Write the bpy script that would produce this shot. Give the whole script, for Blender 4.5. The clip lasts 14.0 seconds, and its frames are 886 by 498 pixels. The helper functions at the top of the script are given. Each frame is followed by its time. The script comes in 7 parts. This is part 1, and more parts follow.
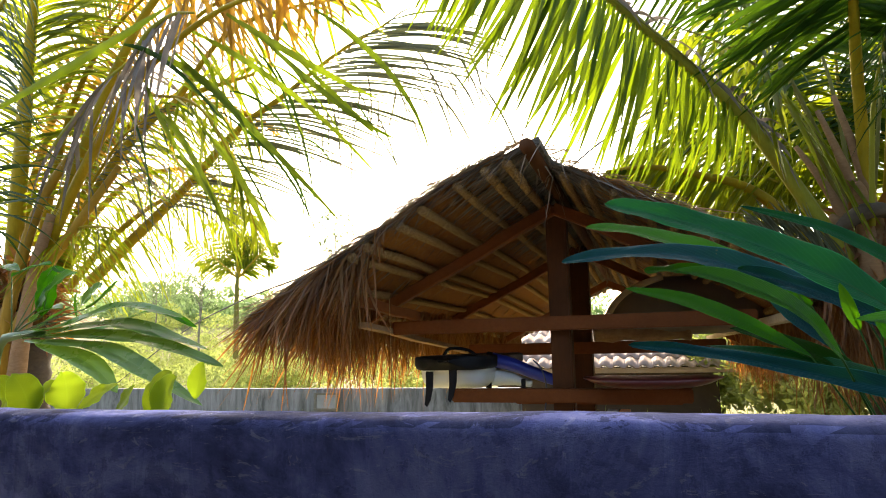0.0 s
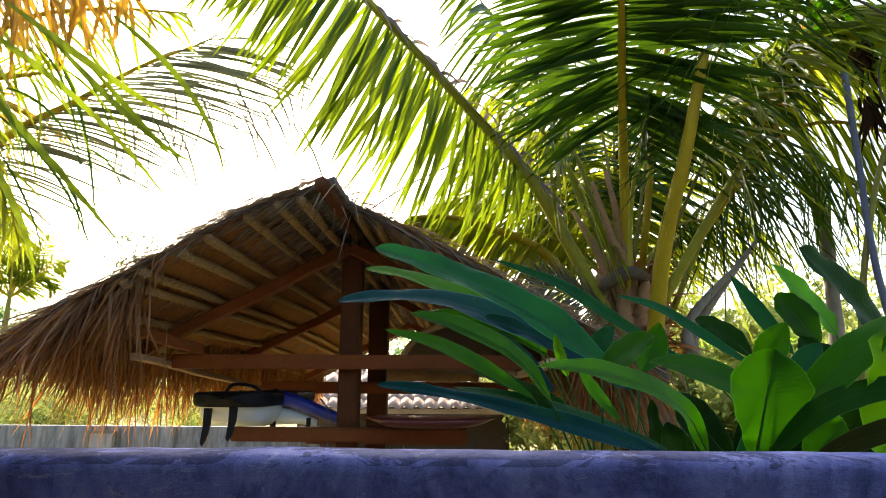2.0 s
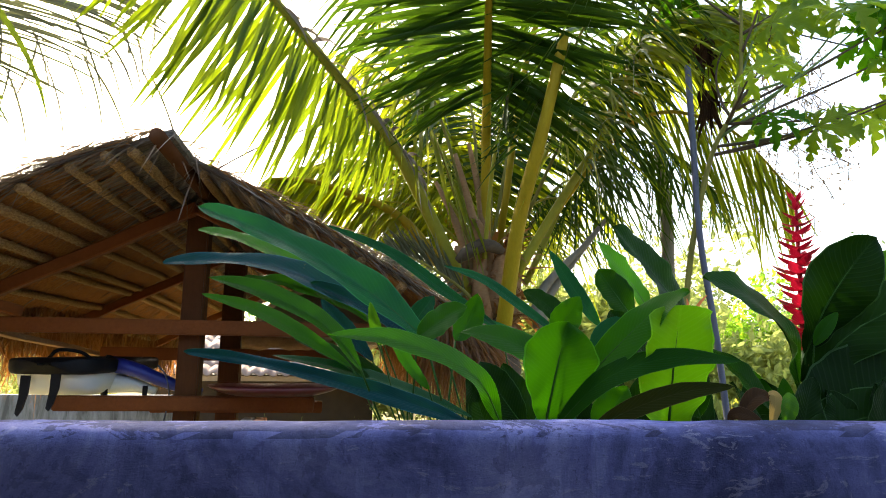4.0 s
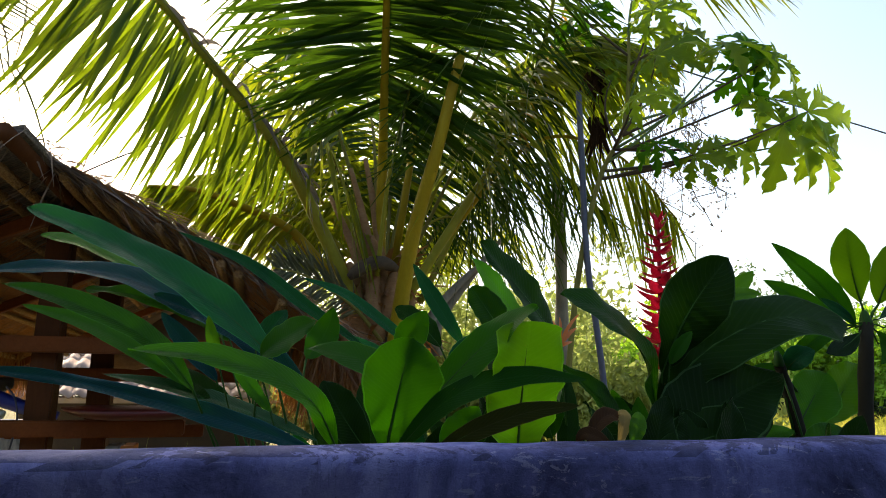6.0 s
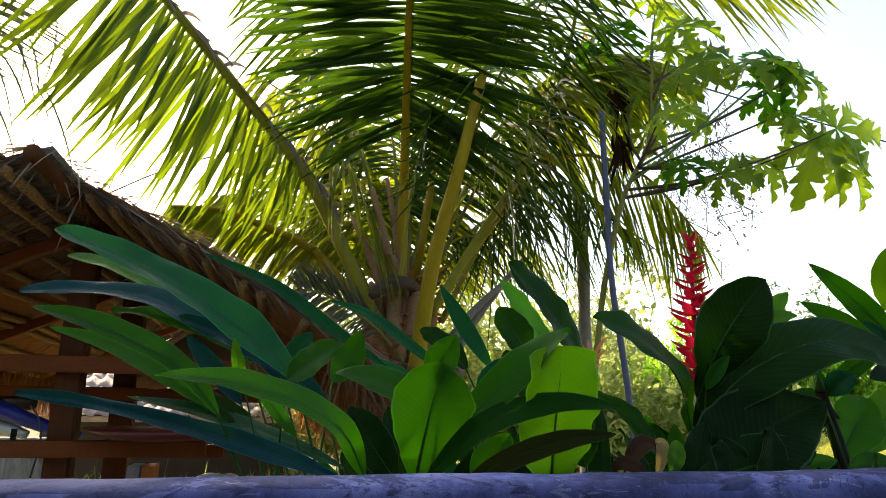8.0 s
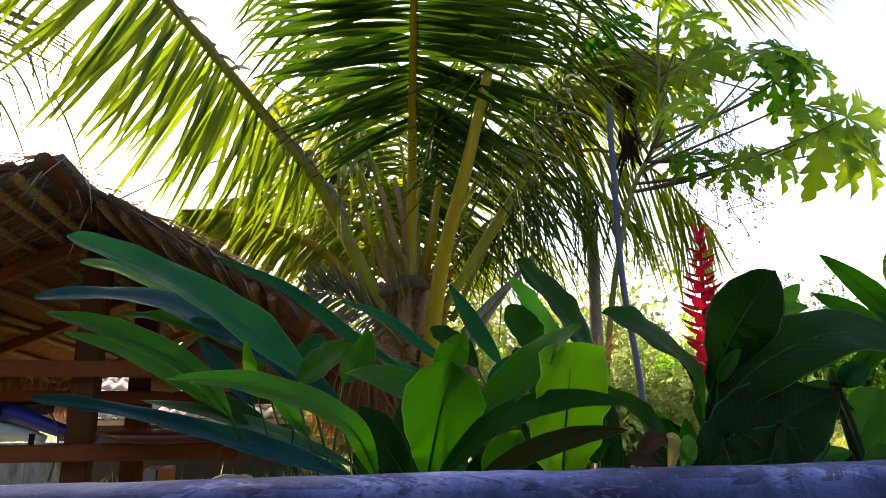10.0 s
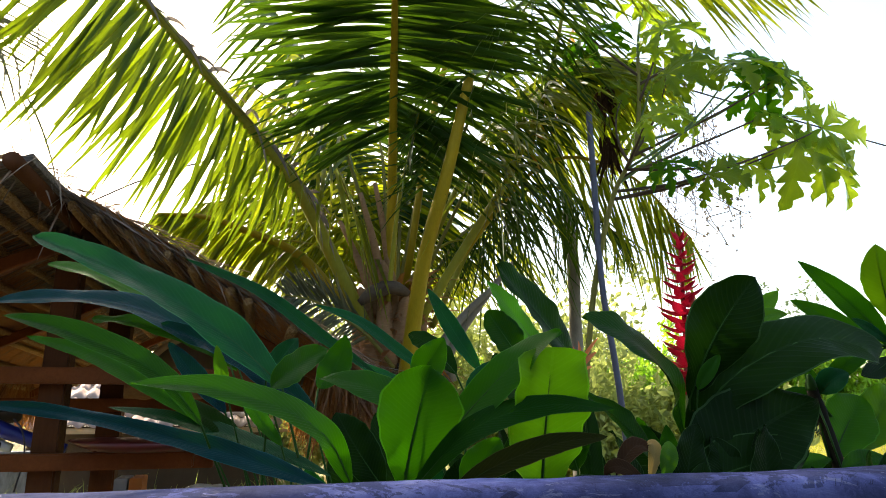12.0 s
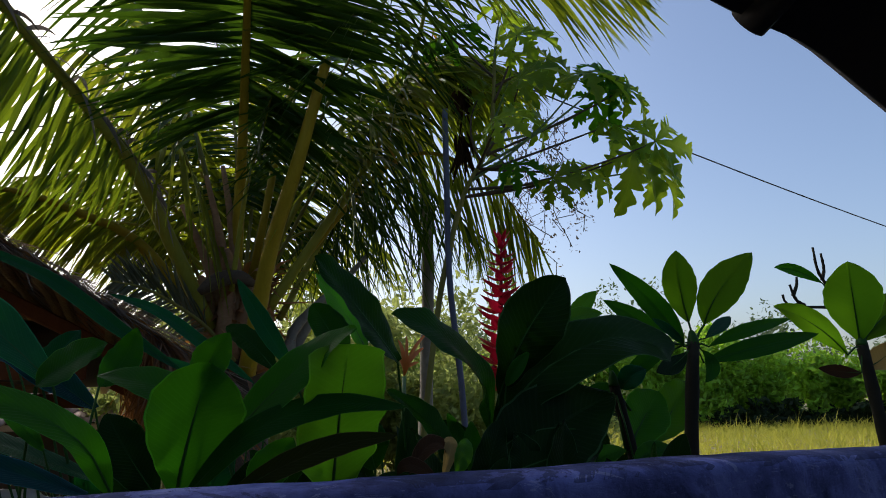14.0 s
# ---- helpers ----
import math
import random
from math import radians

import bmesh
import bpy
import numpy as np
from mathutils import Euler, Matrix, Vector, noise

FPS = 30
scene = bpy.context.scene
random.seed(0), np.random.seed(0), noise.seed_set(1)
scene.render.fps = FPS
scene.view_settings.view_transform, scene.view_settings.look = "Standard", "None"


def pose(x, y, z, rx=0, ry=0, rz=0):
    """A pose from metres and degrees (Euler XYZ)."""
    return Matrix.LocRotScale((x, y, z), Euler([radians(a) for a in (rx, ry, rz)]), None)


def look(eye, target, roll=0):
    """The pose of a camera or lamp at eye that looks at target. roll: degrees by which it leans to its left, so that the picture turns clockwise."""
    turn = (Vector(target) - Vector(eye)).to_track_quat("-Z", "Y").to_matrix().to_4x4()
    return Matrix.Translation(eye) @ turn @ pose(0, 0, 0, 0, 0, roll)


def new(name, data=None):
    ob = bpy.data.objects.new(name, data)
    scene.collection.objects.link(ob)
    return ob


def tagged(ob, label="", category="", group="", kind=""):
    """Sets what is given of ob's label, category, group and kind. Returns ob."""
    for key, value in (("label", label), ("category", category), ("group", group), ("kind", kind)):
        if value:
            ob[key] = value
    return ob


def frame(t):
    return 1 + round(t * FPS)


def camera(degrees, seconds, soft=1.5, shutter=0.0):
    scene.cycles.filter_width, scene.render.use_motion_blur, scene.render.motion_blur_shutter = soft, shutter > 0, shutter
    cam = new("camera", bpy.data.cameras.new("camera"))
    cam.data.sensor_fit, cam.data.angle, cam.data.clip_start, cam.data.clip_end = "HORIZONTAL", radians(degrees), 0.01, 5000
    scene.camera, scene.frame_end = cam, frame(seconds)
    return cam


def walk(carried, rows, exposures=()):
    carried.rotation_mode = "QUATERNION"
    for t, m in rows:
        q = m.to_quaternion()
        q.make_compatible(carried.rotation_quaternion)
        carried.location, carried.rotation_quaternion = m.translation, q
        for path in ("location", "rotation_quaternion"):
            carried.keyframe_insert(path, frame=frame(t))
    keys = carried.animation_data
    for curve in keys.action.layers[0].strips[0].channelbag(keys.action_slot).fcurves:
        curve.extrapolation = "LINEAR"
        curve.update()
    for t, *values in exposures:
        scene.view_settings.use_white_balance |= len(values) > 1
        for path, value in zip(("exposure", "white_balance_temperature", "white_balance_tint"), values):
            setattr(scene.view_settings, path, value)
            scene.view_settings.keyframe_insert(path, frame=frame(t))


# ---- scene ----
cam = camera(68.7, 14.0, soft=0.95)
PATH = [
    (0, (0.407, 0.194, 1.382), (-0.201, 2.076, 1.682), -1.3),
    (0.5, (0.439, 0.193, 1.373), (-0.052, 2.108, 1.676), 0.6),
    (1, (0.486, 0.197, 1.371), (0.131, 2.132, 1.73), 0.8),
    (1.5, (0.511, 0.187, 1.381), (0.227, 2.126, 1.78), 0.2),
    (2, (0.546, 0.182, 1.377), (0.475, 2.139, 1.788), 0.3),
    (2.5, (0.579, 0.191, 1.376), (0.624, 2.148, 1.786), 1.2),
    (3, (0.614, 0.2, 1.38), (0.765, 2.158, 1.758), 0.6),
    (3.5, (0.639, 0.203, 1.381), (0.85, 2.154, 1.765), 0.1),
    (4, (0.674, 0.212, 1.38), (0.97, 2.164, 1.7), 0.8),
    (4.2, (0.687, 0.216, 1.381), (1.016, 2.167, 1.678), 0.9),
    (6.3, (0.804, 0.268, 1.378), (1.365, 2.145, 1.784), 0.7),
    (6.5, (0.795, 0.275, 1.381), (1.315, 2.16, 1.8), 0.6),
    (7, (0.79, 0.287, 1.384), (1.29, 2.174, 1.819), 0.9),
    (7.5, (0.787, 0.287, 1.387), (1.284, 2.174, 1.826), 1.1),
    (10, (0.791, 0.282, 1.389), (1.258, 2.178, 1.822), 0.1),
    (10.5, (0.788, 0.298, 1.389), (1.254, 2.193, 1.828), -0.8),
    (11, (0.787, 0.303, 1.39), (1.259, 2.194, 1.839), -0.5),
    (11.5, (0.79, 0.304, 1.389), (1.269, 2.193, 1.841), -0.2),
    (12, (0.801, 0.305, 1.386), (1.324, 2.181, 1.842), 0.1),
    (12.5, (0.831, 0.305, 1.395), (1.461, 2.138, 1.887), -0.2),
    (13, (0.862, 0.309, 1.391), (1.628, 2.087, 1.891), 0.4),
    (13.5, (0.904, 0.301, 1.392), (1.787, 2.025, 1.886), 1.2),
    (14, (0.917, 0.299, 1.395), (1.81, 2.035, 1.829), -0.2),
]
EXPO = [
    (0.0, -0.08, 7300, 10), (2.5, -0.08, 7300, 10), (3.2, 0.12, 7300, 10), (4.2, 0.18, 7300, 10), (6.3, -0.78, 7300, 10), (6.8, -0.72, 7300, 10), (7.2, -0.58, 7300, 10), (9.8, -0.38, 7300, 10),
    (12.4, -0.32, 7300, 10), (12.8, -0.6, 7000, 10), (13.0, -1.25, 6500, 11), (13.3, -1.95, 6100, 14), (13.6, -2.05, 6100, 14), (14.0, -2.05, 6100, 14),
]
BASE = 2.35
walk(cam, [(t, look(eye, target, roll)) for t, eye, target, roll in PATH], [(t, BASE + e, k, g) for t, e, k, g in EXPO])

# ---- light ----
SUN = Vector((-0.39, 0.76, 0.52)).normalized()
world = bpy.data.worlds.new("world")
scene.world = world
world.use_nodes = True
wn = world.node_tree
sky = wn.nodes.new("ShaderNodeTexSky")
sky.sky_type, sky.sun_disc = "NISHITA", False
sky.sun_elevation = math.asin(SUN.z)
sky.sun_rotation = math.atan2(SUN.x, SUN.y)
sky.air_density, sky.dust_density = 1.0, 3.0
wn.nodes["Background"].inputs["Strength"].default_value = 0.15
wn.links.new(sky.outputs["Color"], wn.nodes["Background"].inputs["Color"])
sun = new("sun", bpy.data.lights.new("sun", "SUN"))
sun.data.energy, sun.data.angle, sun.data.color = 2.4, radians(1.3), (1.0, 0.95, 0.86)
sun.matrix_world = look(SUN * 50, (0, 0, 0))

# ---- helpers ----
GROUND = 0.3


class Nodes:
    """A small wrapper to write node materials in few lines."""

    def __init__(self, name):
        self.m = bpy.data.materials.new(name)
        self.m.use_nodes = True
        self.t = self.m.node_tree
        self.p = self.t.nodes["Principled BSDF"]
        self.out = self.t.nodes["Material Output"]

    def n(self, kind, **sets):
        node = self.t.nodes.new(kind)
        for k, v in sets.items():
            node.inputs[k.replace("_", " ")].default_value = v
        return node

    def link(self, a, b):
        self.t.links.new(a, b)
        return self

    def coords(self, scale=(1, 1, 1), which="Object"):
        tc = self.n("ShaderNodeTexCoord")
        mp = self.n("ShaderNodeMapping", Scale=scale)
        self.link(tc.outputs[which], mp.inputs["Vector"])
        return mp.outputs["Vector"]

    def noise(self, vec, scale, detail=5.0, rough=0.6, distort=0.0):
        node = self.n("ShaderNodeTexNoise", Scale=scale, Detail=detail, Roughness=rough, Distortion=distort)
        self.link(vec, node.inputs["Vector"])
        return node.outputs["Fac"]

    def ramp(self, fac, stops):
        node = self.n("ShaderNodeValToRGB")
        el = node.color_ramp.elements
        while len(el) < len(stops):
            el.new(0.5)
        for e, (pos, col) in zip(el, stops):
            e.position, e.color = pos, (*col, 1)
        self.link(fac, node.inputs["Fac"])
        return node.outputs["Color"]

    def mix(self, fac, a, b, blend="MIX"):
        node = self.n("ShaderNodeMix")
        node.data_type, node.blend_type = "RGBA", blend
        for sock, v in ((node.inputs[0], fac), (node.inputs[6], a), (node.inputs[7], b)):
            if isinstance(v, bpy.types.NodeSocket):
                self.link(v, sock)
            else:
                sock.default_value = (*v, 1) if isinstance(v, tuple) else v
        return node.outputs[2]

    def math(self, op, a, b=0.0, c=0.0):
        node = self.n("ShaderNodeMath")
        node.operation = op
        for sock, v in zip(node.inputs, (a, b, c)):
            if isinstance(v, bpy.types.NodeSocket):
                self.link(v, sock)
            else:
                sock.default_value = v
        return node.outputs[0]

    def bump(self, height, strength=0.3, distance=0.01):
        node = self.n("ShaderNodeBump", Strength=strength, Distance=distance)
        self.link(height, node.inputs["Height"])
        self.link(node.outputs["Normal"], self.p.inputs["Normal"])
        return node.outputs["Normal"]

    def base(self, col, rough=0.6, metal=0.0, spec=0.5):
        if isinstance(col, tuple):
            self.p.inputs["Base Color"].default_value = (*col, 1)
        else:
            self.link(col, self.p.inputs["Base Color"])
        if isinstance(rough, bpy.types.NodeSocket):
            self.link(rough, self.p.inputs["Roughness"])
        else:
            self.p.inputs["Roughness"].default_value = rough
        self.p.inputs["Metallic"].default_value = metal
        self.p.inputs["Specular IOR Level"].default_value = spec
        return self

    def through_light(self, col, fac):
        """Mixes in light that shines through, as through a leaf."""
        tr = self.n("ShaderNodeBsdfTranslucent")
        if isinstance(col, tuple):
            tr.inputs["Color"].default_value = (*col, 1)
        else:
            self.link(col, tr.inputs["Color"])
        mx = self.n("ShaderNodeMixShader")
        mx.inputs[0].default_value = fac
        self.link(self.p.outputs[0], mx.inputs[1]).link(tr.outputs[0], mx.inputs[2])
        self.link(mx.outputs[0], self.out.inputs["Surface"])
        return self

    def random(self):
        return self.n("ShaderNodeObjectInfo").outputs["Random"]

    def island(self):
        return self.n("ShaderNodeNewGeometry").outputs["Random Per Island"]


def leaf_material(name, dark, light, glow, rough=0.35, veins=26.0, fac=0.4, per_island=False, spec=0.12):
    k = Nodes(name)
    tc = k.n("ShaderNodeTexCoord")
    sep = k.n("ShaderNodeSeparateXYZ")
    k.link(tc.outputs["UV"], sep.inputs[0])
    u, v = sep.outputs[0], sep.outputs[1]
    off = k.math("ABSOLUTE", k.math("SUBTRACT", v, 0.5))
    rnd = k.island() if per_island else k.random()
    blotch = k.noise(k.coords((1, 1, 1)), 9.0, 4.0)
    col = k.mix(k.math("MULTIPLY_ADD", rnd, 0.6, k.math("MULTIPLY", blotch, 0.45)), dark, light)
    rib = k.math("LESS_THAN", off, 0.022)
    col = k.mix(k.math("MULTIPLY", rib, 0.13), col, tuple(min(1.0, c * 2.2 + 0.03) for c in light))
    wave = k.math("SINE", k.math("MULTIPLY", k.math("SUBTRACT", u, k.math("MULTIPLY", off, 0.35)), veins * 6.283))
    vein = k.math("POWER", k.math("MULTIPLY_ADD", wave, 0.5, 0.5), 6.0)
    col = k.mix(k.math("MULTIPLY", vein, 0.11), col, tuple(min(1.0, c * 1.8 + 0.02) for c in light))
    # Leaf edge paled: a backlit rim put into the colour.
    rim_light = k.math("GREATER_THAN", off, 0.476)
    col = k.mix(k.math("MULTIPLY", rim_light, 0.0 if per_island else 0.55), col, tuple(min(1.0, c * 3.0 + 0.03) for c in light))
    spots = k.math("GREATER_THAN", k.noise(k.coords(), 34.0, 3.0), 0.74)
    col = k.mix(k.math("MULTIPLY", spots, 0.4), col, (0.12, 0.09, 0.03))
    k.base(col, k.math("MULTIPLY_ADD", blotch, 0.2, rough - 0.1), spec=spec)
    k.bump(k.math("ADD", k.math("MULTIPLY", vein, 0.2), k.math("MULTIPLY", blotch, 1.4)), 0.4, 0.004)
    warm = (1.45, 1.3, 1.1) if name.startswith("palm") else (1.35, 1.35, 1.35)
    shine = k.mix(rnd, tuple(c * 0.5 for c in glow), tuple(min(1.0, c * w) for c, w in zip(glow, warm)))
    k.through_light(k.mix(k.math("MULTIPLY", blotch, 0.6), shine, tuple(c * 0.5 for c in glow)), fac)
    return k.m


def wood_material(name, dark, light, grain=(3, 60, 60), rough=0.6):
    k = Nodes(name)
    vec = k.coords(grain)
    fib = k.noise(vec, 2.2, 6.0, 0.65, 0.6)
    blot = k.noise(k.coords(), 5.0, 4.0)
    col = k.mix(k.math("MULTIPLY", blot, 0.8), k.mix(fib, dark, light), tuple(c * 0.55 for c in dark))
    k.base(col, rough, spec=0.12)
    k.bump(fib, 0.4, 0.004)
    return k.m


def thatch_material(name, dark, light, scale=(70, 4, 4), glow=None):
    k = Nodes(name)
    vec = k.coords(scale)
    fib = k.noise(vec, 1.6, 7.0, 0.7, 0.3)
    blot = k.noise(k.coords(), 4.0, 5.0)
    col = k.ramp(fib, [(0.25, tuple(c * 0.45 for c in dark)), (0.45, dark), (0.62, light), (0.8, tuple(min(1, c * 1.25) for c in light))])
    col = k.mix(k.math("MULTIPLY", blot, 0.7), col, dark)
    k.base(col, 0.8, spec=0.15)
    k.bump(fib, 0.9, 0.02)
    if glow:
        k.through_light(glow, 0.09)
    return k.m


def strand_material(name, dark, light, glow, fac=0.35):
    k = Nodes(name)
    col = k.mix(k.island(), dark, light)
    k.base(col, 0.65, spec=0.25)
    k.through_light(glow, fac)
    return k.m


def plain_material(name, col, rough=0.5, metal=0.0, wear=0.25, scale=14.0, spec=0.5):
    k = Nodes(name)
    dirt = k.noise(k.coords(), scale, 6.0, 0.65)
    k.base(k.mix(k.math("MULTIPLY", dirt, wear * 2), col, tuple(c * 0.45 for c in col)), k.math("MULTIPLY_ADD", dirt, 0.25, max(0.05, rough - 0.1)), metal, spec)
    k.bump(dirt, 0.15, 0.004)
    return k.m


# ---- materials ----
def wall_material():
    k = Nodes("stained_cement")
    vec = k.coords()
    big = k.noise(vec, 3.2, 9.0, 0.7, 0.5)
    mid = k.noise(vec, 12.0, 8.0, 0.7, 0.3)
    fine = k.noise(vec, 110.0, 4.0, 0.7)
    rub = k.noise(k.coords((2, 2, 5)), 7.0, 8.0, 0.75, 1.2)
    col = k.ramp(big, [(0.34, (0.024, 0.026, 0.052)), (0.43, (0.08, 0.087, 0.195)), (0.5, (0.13, 0.142, 0.32)), (0.64, (0.27, 0.28, 0.49))])
    col = k.mix(k.math("MULTIPLY", k.math("GREATER_THAN", mid, 0.56), 0.28), col, (0.028, 0.027, 0.058))
    col = k.mix(k.math("MULTIPLY", k.math("GREATER_THAN", rub, 0.6), 0.4), col, (0.34, 0.336, 0.44))
    col = k.mix(k.math("MULTIPLY", k.math("GREATER_THAN", fine, 0.66), 0.35), col, (0.02, 0.02, 0.03))
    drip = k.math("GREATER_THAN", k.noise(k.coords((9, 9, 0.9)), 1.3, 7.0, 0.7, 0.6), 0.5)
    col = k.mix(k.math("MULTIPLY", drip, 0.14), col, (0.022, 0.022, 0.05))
    scratch = k.math("GREATER_THAN", k.noise(k.coords((6, 6, 60)), 3.0, 5.0, 0.6, 2.0), 0.67)
    col = k.mix(k.math("MULTIPLY", scratch, 0.35), col, (0.32, 0.33, 0.45))
    # Blotchy darkening of upward faces stands in for shade on the wall top.
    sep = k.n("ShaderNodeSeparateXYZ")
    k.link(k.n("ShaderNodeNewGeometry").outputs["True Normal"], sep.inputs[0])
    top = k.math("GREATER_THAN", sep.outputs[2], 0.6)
    top_shade = k.math("MULTIPLY", top, k.math("MULTIPLY", k.math("GREATER_THAN", k.noise(vec, 5.0, 9.0, 0.75, 0.8), 0.48), 0.6))
    col = k.mix(top_shade, col, (0.024, 0.025, 0.037))
    k.base(col, k.math("MULTIPLY_ADD", fine, 0.1, 0.88), spec=0.05)
    k.bump(k.math("ADD", k.math("MULTIPLY", mid, 1.2), k.math("ADD", k.math("MULTIPLY", fine, 0.4), k.math("MULTIPLY", rub, 0.6))), 0.6, 0.006)
    return k.m


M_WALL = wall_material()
M_GREY = plain_material("weathered_cement", (0.36, 0.36, 0.35), 0.85, 0, 0.4, 7.0, 0.2)
def streaked_cement():
    k = Nodes("streaked_cement")
    run = k.noise(k.coords((5, 5, 0.9)), 2.0, 6.0, 0.7, 0.6)
    blot = k.noise(k.coords(), 5.0, 6.0, 0.65)
    col = k.ramp(run, [(0.36, (0.09, 0.09, 0.085)), (0.5, (0.22, 0.22, 0.22)), (0.66, (0.34, 0.34, 0.35))])
    k.base(k.mix(k.math("MULTIPLY", blot, 0.6), col, (0.12, 0.12, 0.11)), 0.9, spec=0.1)
    k.bump(blot, 0.5, 0.01)
    return k.m


M_STREAK = streaked_cement()
M_BACKING = plain_material("backing_plaster", (0.2, 0.19, 0.18), 0.85, 0, 0.2, 4.0, 0.2)
M_FLOOR = plain_material("cement_floor", (0.12, 0.12, 0.13), 0.7, 0, 0.3, 3.0, 0.3)
M_DARK_TIMBER = plain_material("dark_roof_timber", (0.035, 0.03, 0.027), 0.85, 0, 0.3, 9.0, 0.2)
M_LEAF = leaf_material("leaf_green", (0.0034, 0.033, 0.001), (0.0098, 0.068, 0.0018), (0.038, 0.21, 0.0026), 0.4, 30, 0.36, False, 0.07)
M_GREEN = leaf_material("leaf_bright_green", (0.0055, 0.046, 0.0014), (0.015, 0.09, 0.0025), (0.055, 0.28, 0.0034), 0.4, 26, 0.4, False, 0.09)
M_LIMEY = leaf_material("leaf_yellow_green", (0.013, 0.068, 0.003), (0.028, 0.11, 0.005), (0.11, 0.36, 0.006), 0.4, 20, 0.46, False, 0.09)
M_PADDLE = leaf_material("leaf_paddle", (0.01, 0.04, 0.002), (0.024, 0.075, 0.004), (0.22, 0.5, 0.008), 0.4, 16, 0.5, False, 0.03)
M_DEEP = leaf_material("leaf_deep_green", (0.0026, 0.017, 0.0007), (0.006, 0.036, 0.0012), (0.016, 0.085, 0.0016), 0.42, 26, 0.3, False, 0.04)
# Glossy narrow leaf, base colour lightened in place of direct sun.
M_SUNLIT_BLADE = leaf_material("leaf_glossy_sunlit", (0.022, 0.07, 0.01), (0.1, 0.2, 0.045), (0.2, 0.38, 0.035), 0.28, 5, 0.26, False, 0.45)
M_BROWN = leaf_material("leaf_brown", (0.018, 0.01, 0.005), (0.05, 0.026, 0.012), (0.06, 0.025, 0.008), 0.7, 14, 0.2, False, 0.02)
# Blue in these two leaf colours stands in for reflected sky.
M_SKY_TEAL = leaf_material("leaf_sky_sheen_green", (0.0018, 0.03, 0.007), (0.005, 0.075, 0.026), (0.012, 0.15, 0.012), 0.36, 30, 0.24, False, 0.07)
M_SKY_SLATE = leaf_material("leaf_sky_sheen_blue", (0.0014, 0.02, 0.022), (0.0035, 0.048, 0.055), (0.01, 0.1, 0.014), 0.36, 30, 0.18, False, 0.05)
M_OLIVE = leaf_material("leaf_olive", (0.012, 0.014, 0.003), (0.03, 0.035, 0.006), (0.05, 0.06, 0.006), 0.5, 20, 0.3, False, 0.02)
M_LIME = leaf_material("leaf_lime", (0.04, 0.1, 0.006), (0.085, 0.17, 0.011), (0.4, 0.56, 0.025), 0.4, 18, 0.55, False, 0.05)
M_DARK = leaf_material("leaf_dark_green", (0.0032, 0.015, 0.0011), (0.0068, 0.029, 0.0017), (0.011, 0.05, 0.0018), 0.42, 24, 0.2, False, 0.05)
M_DRY = leaf_material("leaf_withered", (0.18, 0.11, 0.03), (0.35, 0.25, 0.08), (0.5, 0.33, 0.08), 0.6, 14, 0.35)
M_PAPAYA = leaf_material("leaf_papaya", (0.02, 0.07, 0.006), (0.075, 0.17, 0.015), (0.46, 0.64, 0.02), 0.36, 10, 0.5, False, 0.12)
M_FROND = leaf_material("palm_leaflet", (0.0075, 0.027, 0.0035), (0.019, 0.054, 0.006), (0.095, 0.19, 0.009), 0.36, 3, 0.32, True)
M_FROND_OB = leaf_material("palm_leaflet_large", (0.006, 0.026, 0.003), (0.019, 0.06, 0.006), (0.085, 0.185, 0.008), 0.34, 3, 0.3)
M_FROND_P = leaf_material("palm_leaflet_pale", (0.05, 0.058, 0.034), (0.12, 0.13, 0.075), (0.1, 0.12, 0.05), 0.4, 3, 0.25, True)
# Thin leaflets greyed and lightened to imitate glare from the sky.
M_FROND_GLARE = leaf_material("palm_leaflet_glare_thin", (0.045, 0.05, 0.032), (0.12, 0.128, 0.085), (0.1, 0.115, 0.05), 0.4, 3, 0.25)
M_FROND_Y = leaf_material("palm_leaflet_yellow", (0.016, 0.042, 0.004), (0.045, 0.07, 0.007), (0.42, 0.52, 0.022), 0.4, 3, 0.5, True)
M_FROND_YOB = leaf_material("palm_leaflet_yellow_large", (0.009, 0.032, 0.0035), (0.03, 0.068, 0.006), (0.225, 0.335, 0.011), 0.4, 3, 0.46)
M_FROND_BR = leaf_material("palm_leaflet_bright_large", (0.014, 0.042, 0.004), (0.04, 0.075, 0.007), (0.25, 0.36, 0.014), 0.4, 3, 0.45)
M_FROND_O = leaf_material("palm_leaflet_orange", (0.12, 0.06, 0.01), (0.3, 0.17, 0.025), (0.62, 0.36, 0.035), 0.5, 3, 0.45, True)
M_FROND_D = leaf_material("palm_leaflet_dry", (0.1, 0.085, 0.075), (0.24, 0.21, 0.19), (0.26, 0.22, 0.18), 0.6, 3, 0.3, True)
M_RIB = wood_material("palm_rib", (0.27, 0.19, 0.01), (0.48, 0.35, 0.02), (40, 40, 2), 0.45)
M_RIB_G = wood_material("palm_rib_green", (0.2, 0.2, 0.02), (0.38, 0.35, 0.04), (40, 40, 2), 0.45)
M_RIB_D = wood_material("palm_rib_olive", (0.13, 0.125, 0.028), (0.27, 0.24, 0.055), (40, 40, 2), 0.6)
M_OCHRE = wood_material("ochre_leaf_stalk", (0.3, 0.17, 0.02), (0.5, 0.3, 0.04), (40, 40, 2), 0.5)
M_TRUNK = wood_material("palm_trunk", (0.05, 0.036, 0.024), (0.17, 0.13, 0.09), (12, 12, 30), 0.85)
M_SHEATH = wood_material("brown_leaf_sheath", (0.2, 0.1, 0.042), (0.52, 0.33, 0.18), (14, 14, 40), 0.85)
